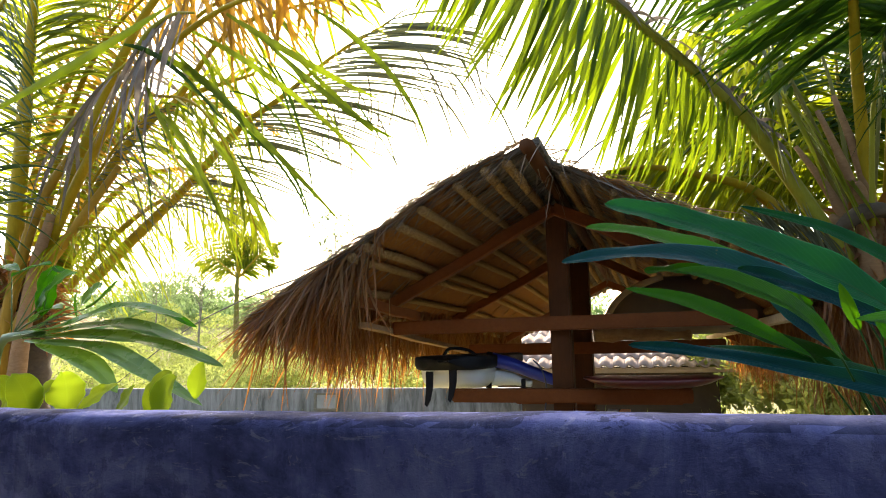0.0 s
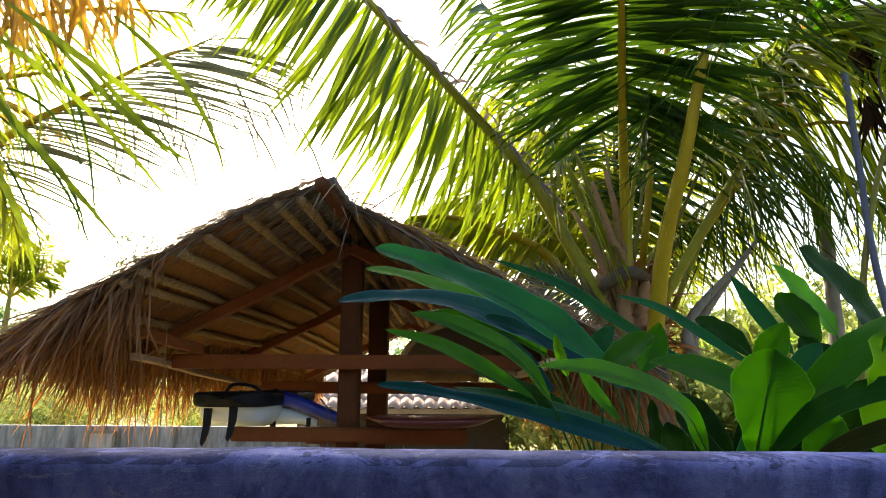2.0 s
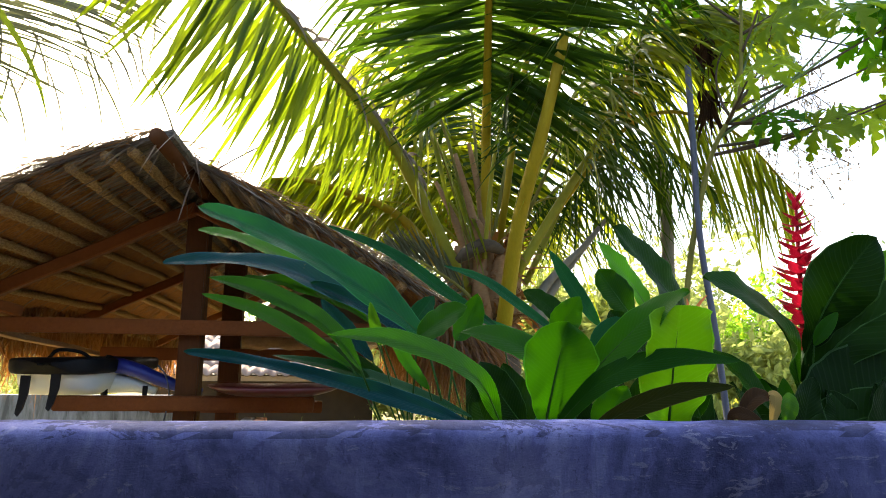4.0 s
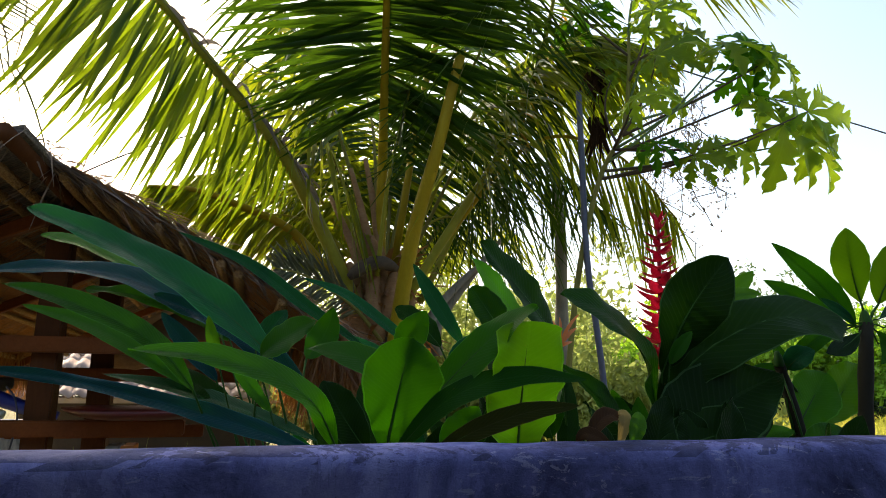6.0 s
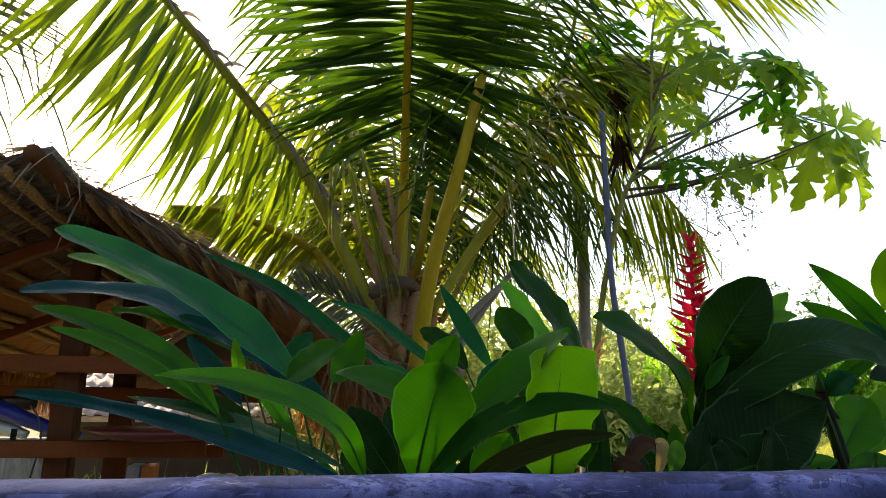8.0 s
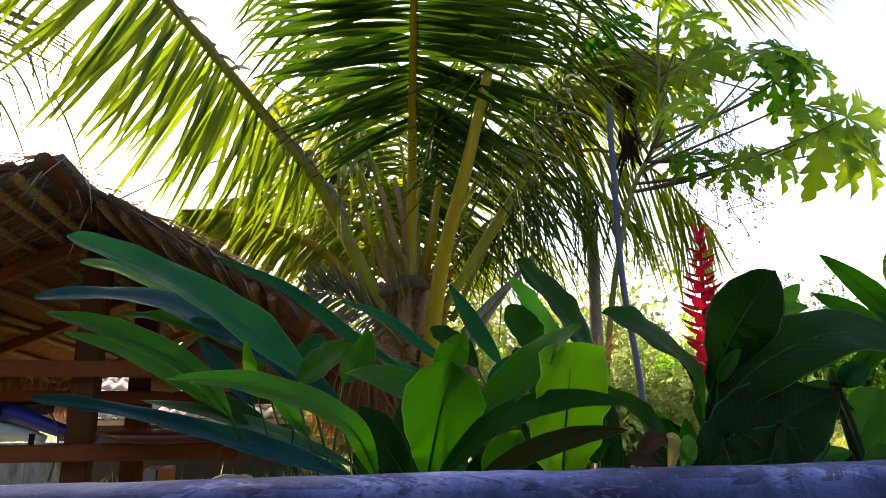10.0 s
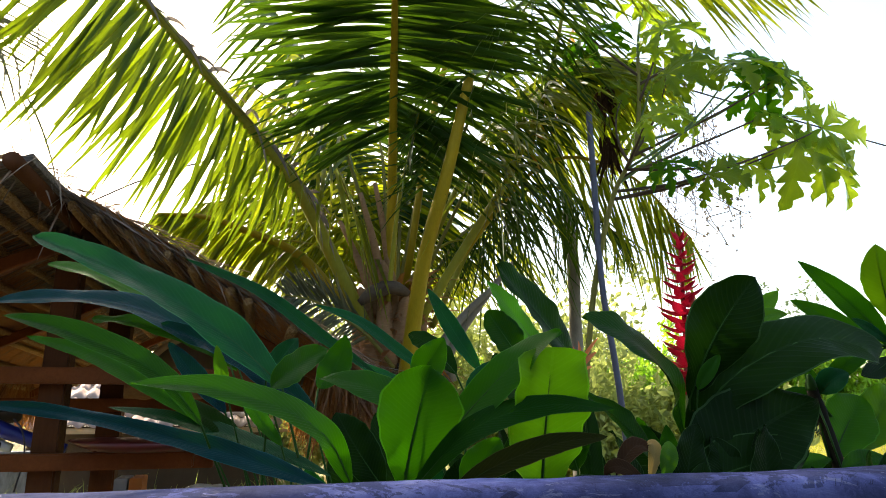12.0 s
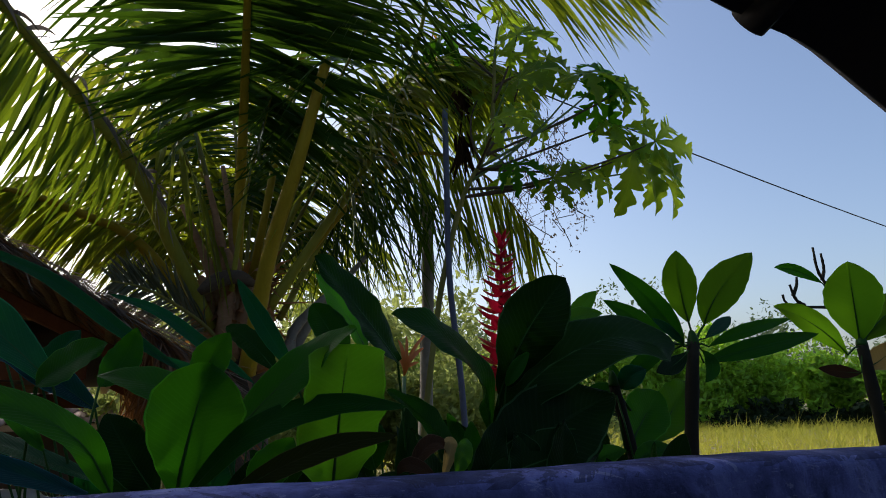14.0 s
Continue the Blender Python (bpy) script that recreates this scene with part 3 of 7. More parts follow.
                pts.append((MID + side * d + w, y, slope_z(side, d) - 0.018 + w - sag(y)))
                rad.append(0.0165 + 0.0065 * (j % 2) + 0.002 * noise.noise(Vector((y * 9, r, 0))))
            tube("roof_rod", pts, rad, M_PURLIN, sh, "", 8)
    # ridge cap strands
    n = 700
    y = rng.uniform(FRONT_L - 0.03, BACK, n)
    roots = np.stack([MID + rng.normal(0, 0.05, n), y, RIDGE_R + 0.02 - np.maximum(0, y - 5) * 0.045 + rng.uniform(-0.02, 0.03, n)], 1) - np.array(o)
    ways = np.stack([rng.normal(0, 1, n), rng.normal(-0.3, 0.5, n), rng.normal(-0.25, 0.3, n)], 1)
    v, f, uv = ribbons(roots, ways, rng.uniform(0.1, 0.26, n), 0.009, 0.3, rng, 2, 0.1)
    tagged(mesh_object("ridge_grass", v, f, M_STRAND_G, sh, "", True, uv), kind="stuff")
    tube("ridge_pole", [(MID, FRONT_L - 0.04, RIDGE_L + 0.01), (MID, 4.2, RIDGE_L - 0.005), (MID, BACK, RIDGE_L - sag(BACK))], [0.03, 0.032, 0.03], M_POST, sh, "", 10)
    # loose sticks and bound bundles at the front of the ridge
    for k in range(16):
        d = 0.02 + 0.05 * k
        a = Vector((MID - d + 0.1, FRONT_L + 0.1, slope_z(-1, abs(d)) + 0.045))
        b = a + Vector((-0.3 - 0.012 * (k % 5), -0.1 - 0.01 * (k % 3), -0.12 - 0.018 * (k % 4)))
        tube("loose_stick", [a - o, (a + b) / 2 - o + Vector((0, 0, 0.012)), b - o], [0.006, 0.006, 0.003], M_POST, sh, "", 6)
    for k in range(7):
        a = Vector((MID + 0.02 * (k - 3), FRONT_L + 0.01, RIDGE_L + 0.02))
        tube("loose_stick", [a - o, a - o + Vector((0.004 * (k - 3), -0.02, -0.1)), a - o + Vector((0.008 * (k - 3), -0.02, -0.2 - 0.03 * (k % 3)))], [0.004, 0.004, 0.002], M_PURLIN, sh, "", 5)
    # posts and trusses
    for y, x, half in ((3.55, -0.05, 0.052), (5.1, -0.113, 0.07), (6.98, None, 0.07)):
        if x is not None:
            part("post", box_bm(Vector((x - half, y - half, 0.0)) - o, Vector((x + half, y + half, 2.10)) - o, 0.008), M_POST, sh)
        tiers = {3.55: ((1.488, 0.07, -0.935), (1.136, 0.068, -0.61)), 5.1: ((1.355, 0.085, -0.95), (1.0, 0.08, -0.6)), 6.98: ()}[y]
        for z, hgt, x0 in tiers:
            bm = box_bm(Vector((x0, y - half - 0.065, z - hgt / 2)) - o, Vector((0.85 if z > 1.2 else 0.55, y - half - 0.002, z + hgt / 2)) - o, 0.006)
            part("cross_beam", bm, M_RED, sh)
        for side in (-1, 1):
            xr = MID if x is None else x
            a = Vector((xr, y - half - 0.035, 2.07 - sag(y)))
            b = Vector((xr + side * 1.2, y - half - 0.035, slope_z(side, 1.2) - 0.07 - sag(y)))
            beam(sh, "rafter", a, b, 0.05, 0.06, M_RED)
    beam(sh, "wall_plate", Vector((-0.95, 3.1, 1.497)), Vector((-0.99, 5.3, 1.33)), 0.05, 0.03, M_SHEATH, "brown split-wood eave plate")
    beam(sh, "wall_plate", Vector((0.93, 3.1, 1.475)), Vector((0.93, 7.6, 1.42)), 0.055, 0.04, M_LOG, "pale split-wood eave plate")
    beam(sh, "brace", Vector((-0.80, 3.46, 1.545)), Vector((-1.0, 3.0, 1.63)), 0.045, 0.05, M_RED)
    arc = [Vector((0.09, 4.74, 1.54)), Vector((0.15, 4.74, 1.645)), Vector((0.27, 4.74, 1.745)), Vector((0.47, 4.74, 1.815))]
    tube("curved_brace", spline(arc, 14), [0.022] * 14, M_LOG, sh, "curved pale branch brace", 8)


def beam(parent, name, a, b, w, h, material, label=""):
    """A squared timber from a to b."""
    o = parent_origin(parent)
    a, b = a - o, b - o
    t = (b - a).normalized()
    s = t.cross(Vector((0, 0, 1))).normalized()
    u = s.cross(t)
    bm = bmesh.new()
    rows = []
    for k in range(7):
        c = a.lerp(b, k / 6)
        c = c + u * 0.004 * math.sin(k * 2.1)
        rows.append([bm.verts.new(c + s * i * w / 2 + u * j * h / 2) for i, j in ((-1, -0.8), (-0.8, -1), (0.8, -1), (1, -0.8), (1, 0.8), (0.8, 1), (-0.8, 1), (-1, 0.8))])
    for p, q in zip(rows, rows[1:]):
        for j in range(8):
            r = (j + 1) % 8
            bm.faces.new((p[j], p[r], q[r], q[j]))
    bm.faces.new(rows[0][::-1])
    bm.faces.new(rows[-1])
    bmesh.ops.recalc_face_normals(bm, faces=bm.faces)
    return part(name, bm, material, parent, label)


build_shelter()


# ---- boats on the shelter's beams ----
def hull(length, width, depth, rocker, n=30, m=16, blunt=0.5, flat=0.35, full=4, square=0.6):
    """A closed board or hull along +x, rounded at both ends; its top is flatter than its belly."""
    verts, faces = [], []
    for i in range(n + 1):
        s = i / n
        e = 2 * s - 1
        w = width / 2 * max(0.02, (1 - abs(e) ** (2 / blunt))) ** 0.5
        z = rocker * e * e
        for j in range(m):
            a = 2 * math.pi * j / m
            c, q = math.cos(a), math.sin(a)
            rim = abs(c) ** square * (1 if c > 0 else -1)
            q = abs(q) ** (square + 0.4) * (1 if q > 0 else -1)
            lift = (q if q < 0 else q * flat) * depth * max(0.15, 1 - abs(e) ** full)
            verts.append((e * length / 2, rim * w, z + lift))
    for i in range(n):
        for j in range(m):
            q = (j + 1) % m
            faces.append((i * m + j, i * m + q, (i + 1) * m + q, (i + 1) * m + j))
    faces.append(tuple(range(m)))
    faces.append(tuple(n * m + j for j in range(m))[::-1])
    return verts, faces


def build_boards():
    pad = thing("paddle_board", (-0.64, 4.0, 1.305), "white paddle board with black and blue rail, upturned on the beams", "board")
    v, f = hull(1.1, 0.38, 0.145, 0.0, 44, 24, blunt=0.2, flat=0.0, full=14, square=0.25)
    m = Matrix.Rotation(radians(90), 4, "Z")
    mesh_object("underside", [m @ Vector(p) for p in v], f, M_WHITE, pad, "white glossy underside")
    v, f = hull(1.22, 0.42, 0.05, 0.0, 44, 24, blunt=0.2, flat=0.5, full=60, square=0.15)
    mesh_object("rail", [m @ (Vector(p) + Vector((0, 0, 0.008))) for p in v], f, M_BLACK, pad, "black foam rail and deck")
    for x, y, z, s in ((-0.11, -0.56, -0.07, 1.2), (0.02, -0.57, -0.04, 1.25), (0.34, -0.3, -0.115, 0.7)):
        bm = bmesh.new()
        out = [(0.0, 0.02), (0.055, 0.02), (0.05, -0.05), (0.028, -0.105), (0.004, -0.13), (-0.012, -0.12), (0.0, -0.06)]
        a = [bm.verts.new((x + px * s * 0.6, y - 0.006, z + pz * s)) for px, pz in out]
        b = [bm.verts.new((x + px * s * 0.6, y + 0.006, z + pz * s)) for px, pz in out]
        bm.faces.new(a)
        bm.faces.new(b[::-1])
        for k in range(len(out)):
            q = (k + 1) % len(out)
            bm.faces.new((a[k], b[k], b[q], a[q]))
        bmesh.ops.recalc_face_normals(bm, faces=bm.faces)
        part("fin", bm, M_BLACK, pad, "black swept fin")
    grip = spline([(-0.06, -0.42, 0.03), (-0.02, -0.42, 0.07), (0.08, -0.42, 0.06), (0.14, -0.42, 0.02)], 10)
    v, f, uv = tube_data(grip, [0.009] * 10, 6)
    mesh_object("strap", v, f, M_BLACK, pad, "", True, uv)

    nose = spline([(-0.47, 3.75, 1.308), (-0.358, 3.75, 1.281), (-0.262, 3.75, 1.243), (-0.136, 3.75, 1.197), (-0.03, 3.75, 1.165)], 16)
    belly = spline([(-0.5, 3.79, 1.215), (-0.42, 3.79, 1.208), (-0.34, 3.79, 1.195), (-0.26, 3.79, 1.172)], 10)
    for name, pts, radii, material, label in (("rail_nose", nose, [0.041 - 0.001 * k for k in range(16)], M_BLUE, "dark blue glossy rail of the nose"), ("underside_nose", belly, [0.055 - 0.004 * k for k in range(10)], M_WHITE, "white glossy underside")):
        v, f, uv = tube_data([q - pad.location for q in pts], radii, 14)
        mesh_object(name, v, f, material, pad, label, True, uv)
    band = spline([(-0.47, 3.7, 1.35), (-0.475, 3.69, 1.3), (-0.48, 3.7, 1.22), (-0.485, 3.72, 1.14)], 8)
    v, f, uv = tube_data([q - pad.location for q in band], [0.016] * 8, 6)
    mesh_object("strap", v, f, M_BLACK, pad, "", True, uv)
    rope = spline([(0.42, -0.36, 0.0), (0.47, -0.4, -0.05), (0.49, -0.4, -0.15), (0.47, -0.4, -0.3)], 14)
    v, f, uv = tube_data(rope, [0.004] * 14, 6)
    mesh_object("rope", v, f, M_PIPE, pad, "thin grey hanging rope", True, uv)

    red = thing("canoe", (0.372, 3.42, 1.212), "dark red canoe lying across the shelter's lower beam", "canoe")
    v, f = hull(0.62, 0.4, 0.04, 0.012, blunt=0.75, flat=0.4)
    mesh_object("canoe_hull", v, f, M_CANOE, red, "dark red glossy hull")
    up = thing("upturned_boat", (0.62, 5.0, 1.50), "dark brown upturned boat hull on the shelter's beams", "boat")
    v, f = hull(1.1, 0.46, 0.34, -0.02, blunt=0.8, flat=0.2)
    m = Matrix.Rotation(radians(180), 4, "X")
    mesh_object("boat_hull", [m @ Vector(p) for p in v], f, M_TARP, up, "matt dark brown hull")
    lg = thing("log", (0.31, 4.86, 1.447), "weathered brown log stored on the shelter's rear beam", "log")
    v, f, uv = tube_data([Vector((-0.32 + 0.064 * i, 0.01 * math.sin(i * 1.7), 0.006 * math.sin(i * 2.3))) for i in range(11)], [0.052 + 0.006 * math.sin(i * 1.3) for i in range(11)], 10)
    mesh_object("log_body", v, f, M_SHEATH, lg, "", True, uv)


build_boards()

for a, b in (((-0.85, 2.75, 1.74), (-0.85, 2.75, 1.27)), ((-0.77, 3.0, 1.66), (-0.76, 3.0, 1.2))):
    tw = thing("twine", a, "thin pale twine hanging from the thatch", "twine", "hanging twines")
    tube("strand", [a, (a[0] + 0.006, a[1], (a[2] + b[2]) / 2), b], [0.0022, 0.0022, 0.002], M_PURLIN, tw, "", 5)


def lathe(profile_pts, sides=20):
    verts, faces = [], []
    for r, z in profile_pts:
        verts += [(r * math.cos(6.2832 * k / sides), r * math.sin(6.2832 * k / sides), z) for k in range(sides)]
    for i in range(len(profile_pts) - 1):
        for k in range(sides):
            q = (k + 1) % sides
            faces.append((i * sides + k, i * sides + q, (i + 1) * sides + q, (i + 1) * sides + k))
    return verts, faces


def build_shelter_clutter():
    t = thing("plank_platform", (0.0, 4.4, GROUND), "low plank platform under the shelter", "platform")
    for k in range(7):
        part("plank", box_bm((-0.85, -0.42 + 0.12 * k, 0.44), (0.85, -0.31 + 0.12 * k, 0.47), 0.004), M_LOG, t)
    for x in (-0.75, 0.75):
        for y in (-0.36, 0.36):
            part("leg", box_bm((x - 0.03, y - 0.03, -0.02), (x + 0.03, y + 0.03, 0.439), 0.004), M_POST, t)
    top = GROUND + 0.47
    b = thing("basin", (-0.32, 4.3, top), "orange-red plastic basin on the plank platform", "basin")
    v, f = lathe([(0.0, 0.004), (0.11, 0.004), (0.15, 0.11), (0.162, 0.112), (0.165, 0.104), (0.152, 0.1), (0.118, 0.0), (0.0, 0.0)])
    mesh_object("bowl", v, f, M_BASIN, b)
    for x, m, lab in ((0.115, M_GREY, "grey cardboard box standing on the plank platform"), (0.19, M_ORANGE_BOX, "orange box standing on the plank platform")):
        c = thing("box", (x, 4.45, top), lab, "box")
        part("carton", box_bm((-0.033, -0.1, 0), (0.033, 0.1, 0.2), 0.004), m, c)
    k = thing("sack", (0.55, 4.35, top), "white sack slumped on the plank platform", "sack")
    bm = bmesh.new()
    bmesh.ops.create_icosphere(bm, subdivisions=4, radius=1.0)
    for q in bm.verts:
        w = 1 + 0.14 * noise.noise(q.co * 2.2) + 0.05 * noise.noise(q.co * 6)
        q.co = Vector((q.co.x * 0.19 * w, q.co.y * 0.12 * w, max(-0.075, q.co.z * 0.085 * w) + 0.075))
    part("sack_body", bm, M_WHITE, k, "", True)


M_BASIN = plain_material("orange_red_plastic", (0.6, 0.06, 0.02), 0.35, 0, 0.15)
M_ORANGE_BOX = plain_material("orange_card", (0.55, 0.17, 0.03), 0.8, 0, 0.2)
build_shelter_clutter()


# ---- low tiled roof beyond the shelter ----
def build_tiled_shed():
    sd = thing("tiled_shed", (-0.3, 9.0, GROUND), "low shed with a curved clay-tile roof and brown walls", "shed")
    part("shed_wall", box_bm((-1.4, 0, -0.1), (1.4, 1.6, 0.78), 0.01), M_SHED, sd, "shaded brown wall")
    cols, rows = 20, 6
    w, ln, sl = 0.16, 0.27, 0.42
    nx, verts, faces = 8, [], []
    for i in range(nx + 1):
        s = i / nx
        x = s * w * 1.08
        z = 0.022 * math.sin(2 * math.pi * s)
        verts += [(x, 0, z), (x, ln, z + ln * sl), (x, 0, z - 0.016), (x, ln, z + ln * sl - 0.016)]
    for i in range(nx):
        b, c = i * 4, i * 4 + 4
        faces += [(b, c, c + 1, b + 1), (b + 2, b + 3, c + 3, c + 2), (b, b + 2, c + 2, c), (b + 1, c + 1, c + 3, b + 3)]
    first = None
    rng = random.Random(5)
    for r in range(rows):
        for c in range(cols):
            at = Vector((-1.6 + c * w, -0.25 + r * ln * 0.88, 0.80 + r * ln * 0.88 * sl + 0.012 * (r % 2)))
            if first is None:
                first = mesh_object("tile", verts, faces, M_TILE, sd)
                ob = first
            else:
                ob = new("tile", first.data)
                ob.parent = sd
            ob.matrix_basis = Matrix.Translation(at) @ Euler((rng.uniform(-0.02, 0.02), rng.uniform(-0.02, 0.02), rng.uniform(-0.03, 0.03))).to_matrix().to_4x4()
    part("fascia", box_bm((-1.62, -0.23, 0.71), (1.62, -0.2, 0.775), 0.004), M_LOG, sd, "pale timber fascia board")


build_tiled_shed()


# ---- broad-leaved plants behind the wall ----
def profile(style, s):
    if style == "lance":
        return 0.06 + 0.94 * math.sin(math.pi * min(1.0, s ** 0.92)) ** 0.72 if s < 0.995 else 0.02
    if style == "strap":
        return min(1.0, 0.2 + s / 0.3) ** 0.75 * (1.0 if s < 0.4 else 1 - 0.5 * ((s - 0.4) / 0.6) ** 1.2) * (1.0 if s < 0.9 else max(0.0, 1 - ((s - 0.9) / 0.1) ** 2) ** 0.5)
    if style == "blade":
        return min(1.0, 0.1 + s / 0.32) ** 0.7 * (1.0 if s < 0.55 else max(0.0, 1 - ((s - 0.55) / 0.45) ** 2.4) ** 0.62)
    if style == "ellip":
        return math.sin(math.pi * s ** 1.12) ** 0.78 if s < 1 else 0.0
    if style == "ovate":
        return math.sin(math.pi * min(1.0, s ** 0.85)) ** 0.75
    if style == "obovate":
        return math.sin(math.pi * s ** 1.35) ** 0.7 if s < 1 else 0.0
    return min(1.0, s / 0.25) ** 0.8 * (1.0 if s < 0.93 else max(0.0, 1 - (s - 0.93) / 0.075) ** 0.4)


LEAF_RNG = random.Random(21)


def along(points, s):
    """A point at share s of the way along a smooth curve through the given points."""
    p = [Vector(q) for q in points]
    if len(p) == 3:
        return bezier(p[0], p[1], p[2], s)
    p = [p[0] * 2 - p[1]] + p + [p[-1] * 2 - p[-2]]
    x = min(max(s, 0.0), 1.0) * (len(p) - 3)
    j = min(int(x), len(p) - 4)
    u = x - j
    a, b, c, d = p[j:j + 4]
    return 0.5 * (2 * b + (c - a) * u + (2 * a - 5 * b + 4 * c - d) * u * u + (3 * b - a - 3 * c + d) * u ** 3)


def leaf(plant, points, width, style, material=None, face=None, petiole=True):
    """A broad leaf along a curve from its base to its tip, with a folded, gently waved blade and a petiole down to the plant's foot."""
    r = LEAF_RNG
    material = material or plant["leaf"]
    ob0 = plant["ob"]
    o = ob0.location
    nu, nv = (60, 8) if style == "strap" else (30, 8)
    face = Vector(face or (r.uniform(-0.25, 0.25), -0.75, 0.62 + r.uniform(-0.2, 0.2)))
    fold, ph = r.uniform(0.14, 0.34) + (0.3 if style == "strap" else 0.0), r.uniform(0, 6)
    wav = r.uniform(0.008, 0.03) * (1.8 if style == "strap" else 0.35 if width < 0.05 or style == "ellip" else 1.0)
    lean = r.uniform(-0.25, 0.25)
    verts, faces, uvs = [], [], []
    for i in range(nu + 1):
        s = i / nu
        c = along(points, s)
        t = (along(points, min(1, s + 0.02)) - along(points, max(0, s - 0.02))).normalized()
        side = t.cross(face).normalized()
        nor = side.cross(t).normalized()
        turn = lean * (s - 0.5)
        side, nor = side * math.cos(turn) + nor * math.sin(turn), nor * math.cos(turn) - side * math.sin(turn)
        w = width * 0.5 * profile(style, s)
        for j in range(nv + 1):
            e = j / nv * 2 - 1
            q = abs(e)
            wave = wav * width * 2.4 * (math.sin(s * 11 + ph + (2 if e > 0 else 0)) + 0.5 * math.sin(s * 27 + ph * 2 + e)) * q ** 2.2
            ridge = (0.014 if style == "strap" else 0.006) * width * math.sin((s - 0.3 * q) * (60 if style == "strap" else 95)) * (q > 0.05) * (q < 0.95)
            tear = 1.0 + 0.02 * math.sin(s * 41 + ph * 3) * (q > 0.9)
            verts.append(c + side * e * w * tear + nor * (fold * w * (q ** 1.2 - 0.35 * q ** 4) + wave + ridge) - o)
            uvs.append((s, j / nv))
    for i in range(nu):
        for j in range(nv):
            a = i * (nv + 1) + j
            faces.append((a, a + 1, a + nv + 2, a + nv + 1))
    lf = mesh_object("leaf", verts, faces, material, ob0, "withered brown leaf" if material in (M_BROWN, M_DRY) and plant["leaf"] is M_LEAF else "", True, uvs)
    rib = [along(points, k / 10 * 0.92) - o - face.normalized() * 0.0015 for k in range(11)]
    if petiole:
        b = Vector(points[0]) - o
        d = (along(points, 0) - along(points, 0.06)).normalized()
        crown = plant.get("crown")
        if crown:
            pts = [Vector(crown) - o, (Vector(crown) - o).lerp(b, 0.5) + Vector((0, 0, 0.008))] + rib
        else:
            foot = Vector((b.x * 0.12, b.y * 0.12, min(b.z - 0.3, 0.45)))
            pts = spline([foot, foot.lerp(b, 0.6) + d * 0.06, b], 6)[:-1] + rib
    else:
        pts = rib
    k = len(pts)
    if plant["leaf"] is M_LIME or material is M_SUNLIT_BLADE:
        return lf
    thick = min(0.0045, 0.0016 + width * 0.02)
    v, f, uv = tube_data(pts, [max(0.0008, (thick if petiole else 0.6 * thick) * (1 - q / k) ** 0.8) for q in range(k)], 6)
    mesh_object("midrib", v, f, M_ORANGE if material is M_ORANGE else M_STEM if plant["ob"].name.startswith("dracaena") else M_MIDRIB, lf, "", True, uv)
    return lf


def plant(name, place, label, category, material, crown=None, group=""):
    return {"ob": thing(name, place, label, category, group), "leaf": material, "crown": crown}


A = plant("heliconia", (0.95, 1.62, GROUND), "heliconia with long arching glossy leaves, blue sky sheen in their colour, behind the wall", "plant", M_LEAF, group="heliconias behind the wall")
A2 = plant("heliconia", (1.2, 1.34, GROUND), "bright green broad-leaved heliconia clump close behind the wall", "plant", M_LEAF, group="heliconias behind the wall")
A3 = plant("canna", (1.6, 1.9, GROUND), "dark green upright canna plant behind the heliconia", "plant", M_DARK)
G = plant("red_ginger", (1.68, 1.5, GROUND), "red ginger plant with dark green leaves and a red flower spike", "plant", M_DARK)
P1 = plant("frangipani", (2.2, 1.5, GROUND), "young frangipani with a bare grey stem and paddle leaves", "shrub", M_LEAF, (2.261, 1.5, 1.509), group="frangipanis along the wall")
P2 = plant("frangipani", (3.1, 1.5, GROUND), "leaning frangipani with broad backlit leaves and one withered", "shrub", M_LEAF, (2.986, 1.5, 1.533), group="frangipanis along the wall")
P0 = plant("frangipani", (2.1, 1.52, GROUND), "small frangipani with a short leaning grey stem", "shrub", M_LEAF, (2.003, 1.52, 1.405), group="frangipanis along the wall")
B = plant("dracaena", (-1.95, 2.05, GROUND), "dracaena with long narrow leaves, lightened in colour as if sunlit, by the wall", "plant", M_LEAF, (-1.9, 2.03, 1.46))
C = plant("low_shrub", (-0.75, 1.45, GROUND), "low shrub with rounded lime-green leaves at the wall", "shrub", M_LIME, (-0.75, 1.45, 1.1))

leaf(A, [(0.843, 1.560, 1.413), (0.739, 1.640, 1.506), (0.607, 1.720, 1.597), (0.452, 1.810, 1.678), (0.302, 1.890, 1.740)], 0.081, "strap", M_SKY_TEAL)
leaf(A, [(0.719, 1.900, 1.510), (0.547, 2.050, 1.619), (0.367, 2.200, 1.710), (0.212, 2.320, 1.759)], 0.068, "strap", M_GREEN)
leaf(A, [(0.810, 1.720, 1.437), (0.675, 1.860, 1.524), (0.506, 2.000, 1.604), (0.321, 2.120, 1.637), (0.144, 2.200, 1.634)], 0.067, "strap", M_SKY_SLATE)
leaf(A, [(0.713, 1.500, 1.347), (0.665, 1.460, 1.409), (0.605, 1.420, 1.453), (0.518, 1.380, 1.488), (0.443, 1.360, 1.504)], 0.056, "lance", M_LEAF)
leaf(A, [(0.696, 1.660, 1.349), (0.585, 1.700, 1.419), (0.470, 1.760, 1.477), (0.343, 1.800, 1.512)], 0.040, "lance", M_GREEN)
leaf(A, [(0.941, 1.300, 1.265), (0.901, 1.270, 1.333), (0.833, 1.240, 1.377), (0.741, 1.210, 1.402), (0.653, 1.170, 1.405)], 0.055, "lance", M_GREEN)
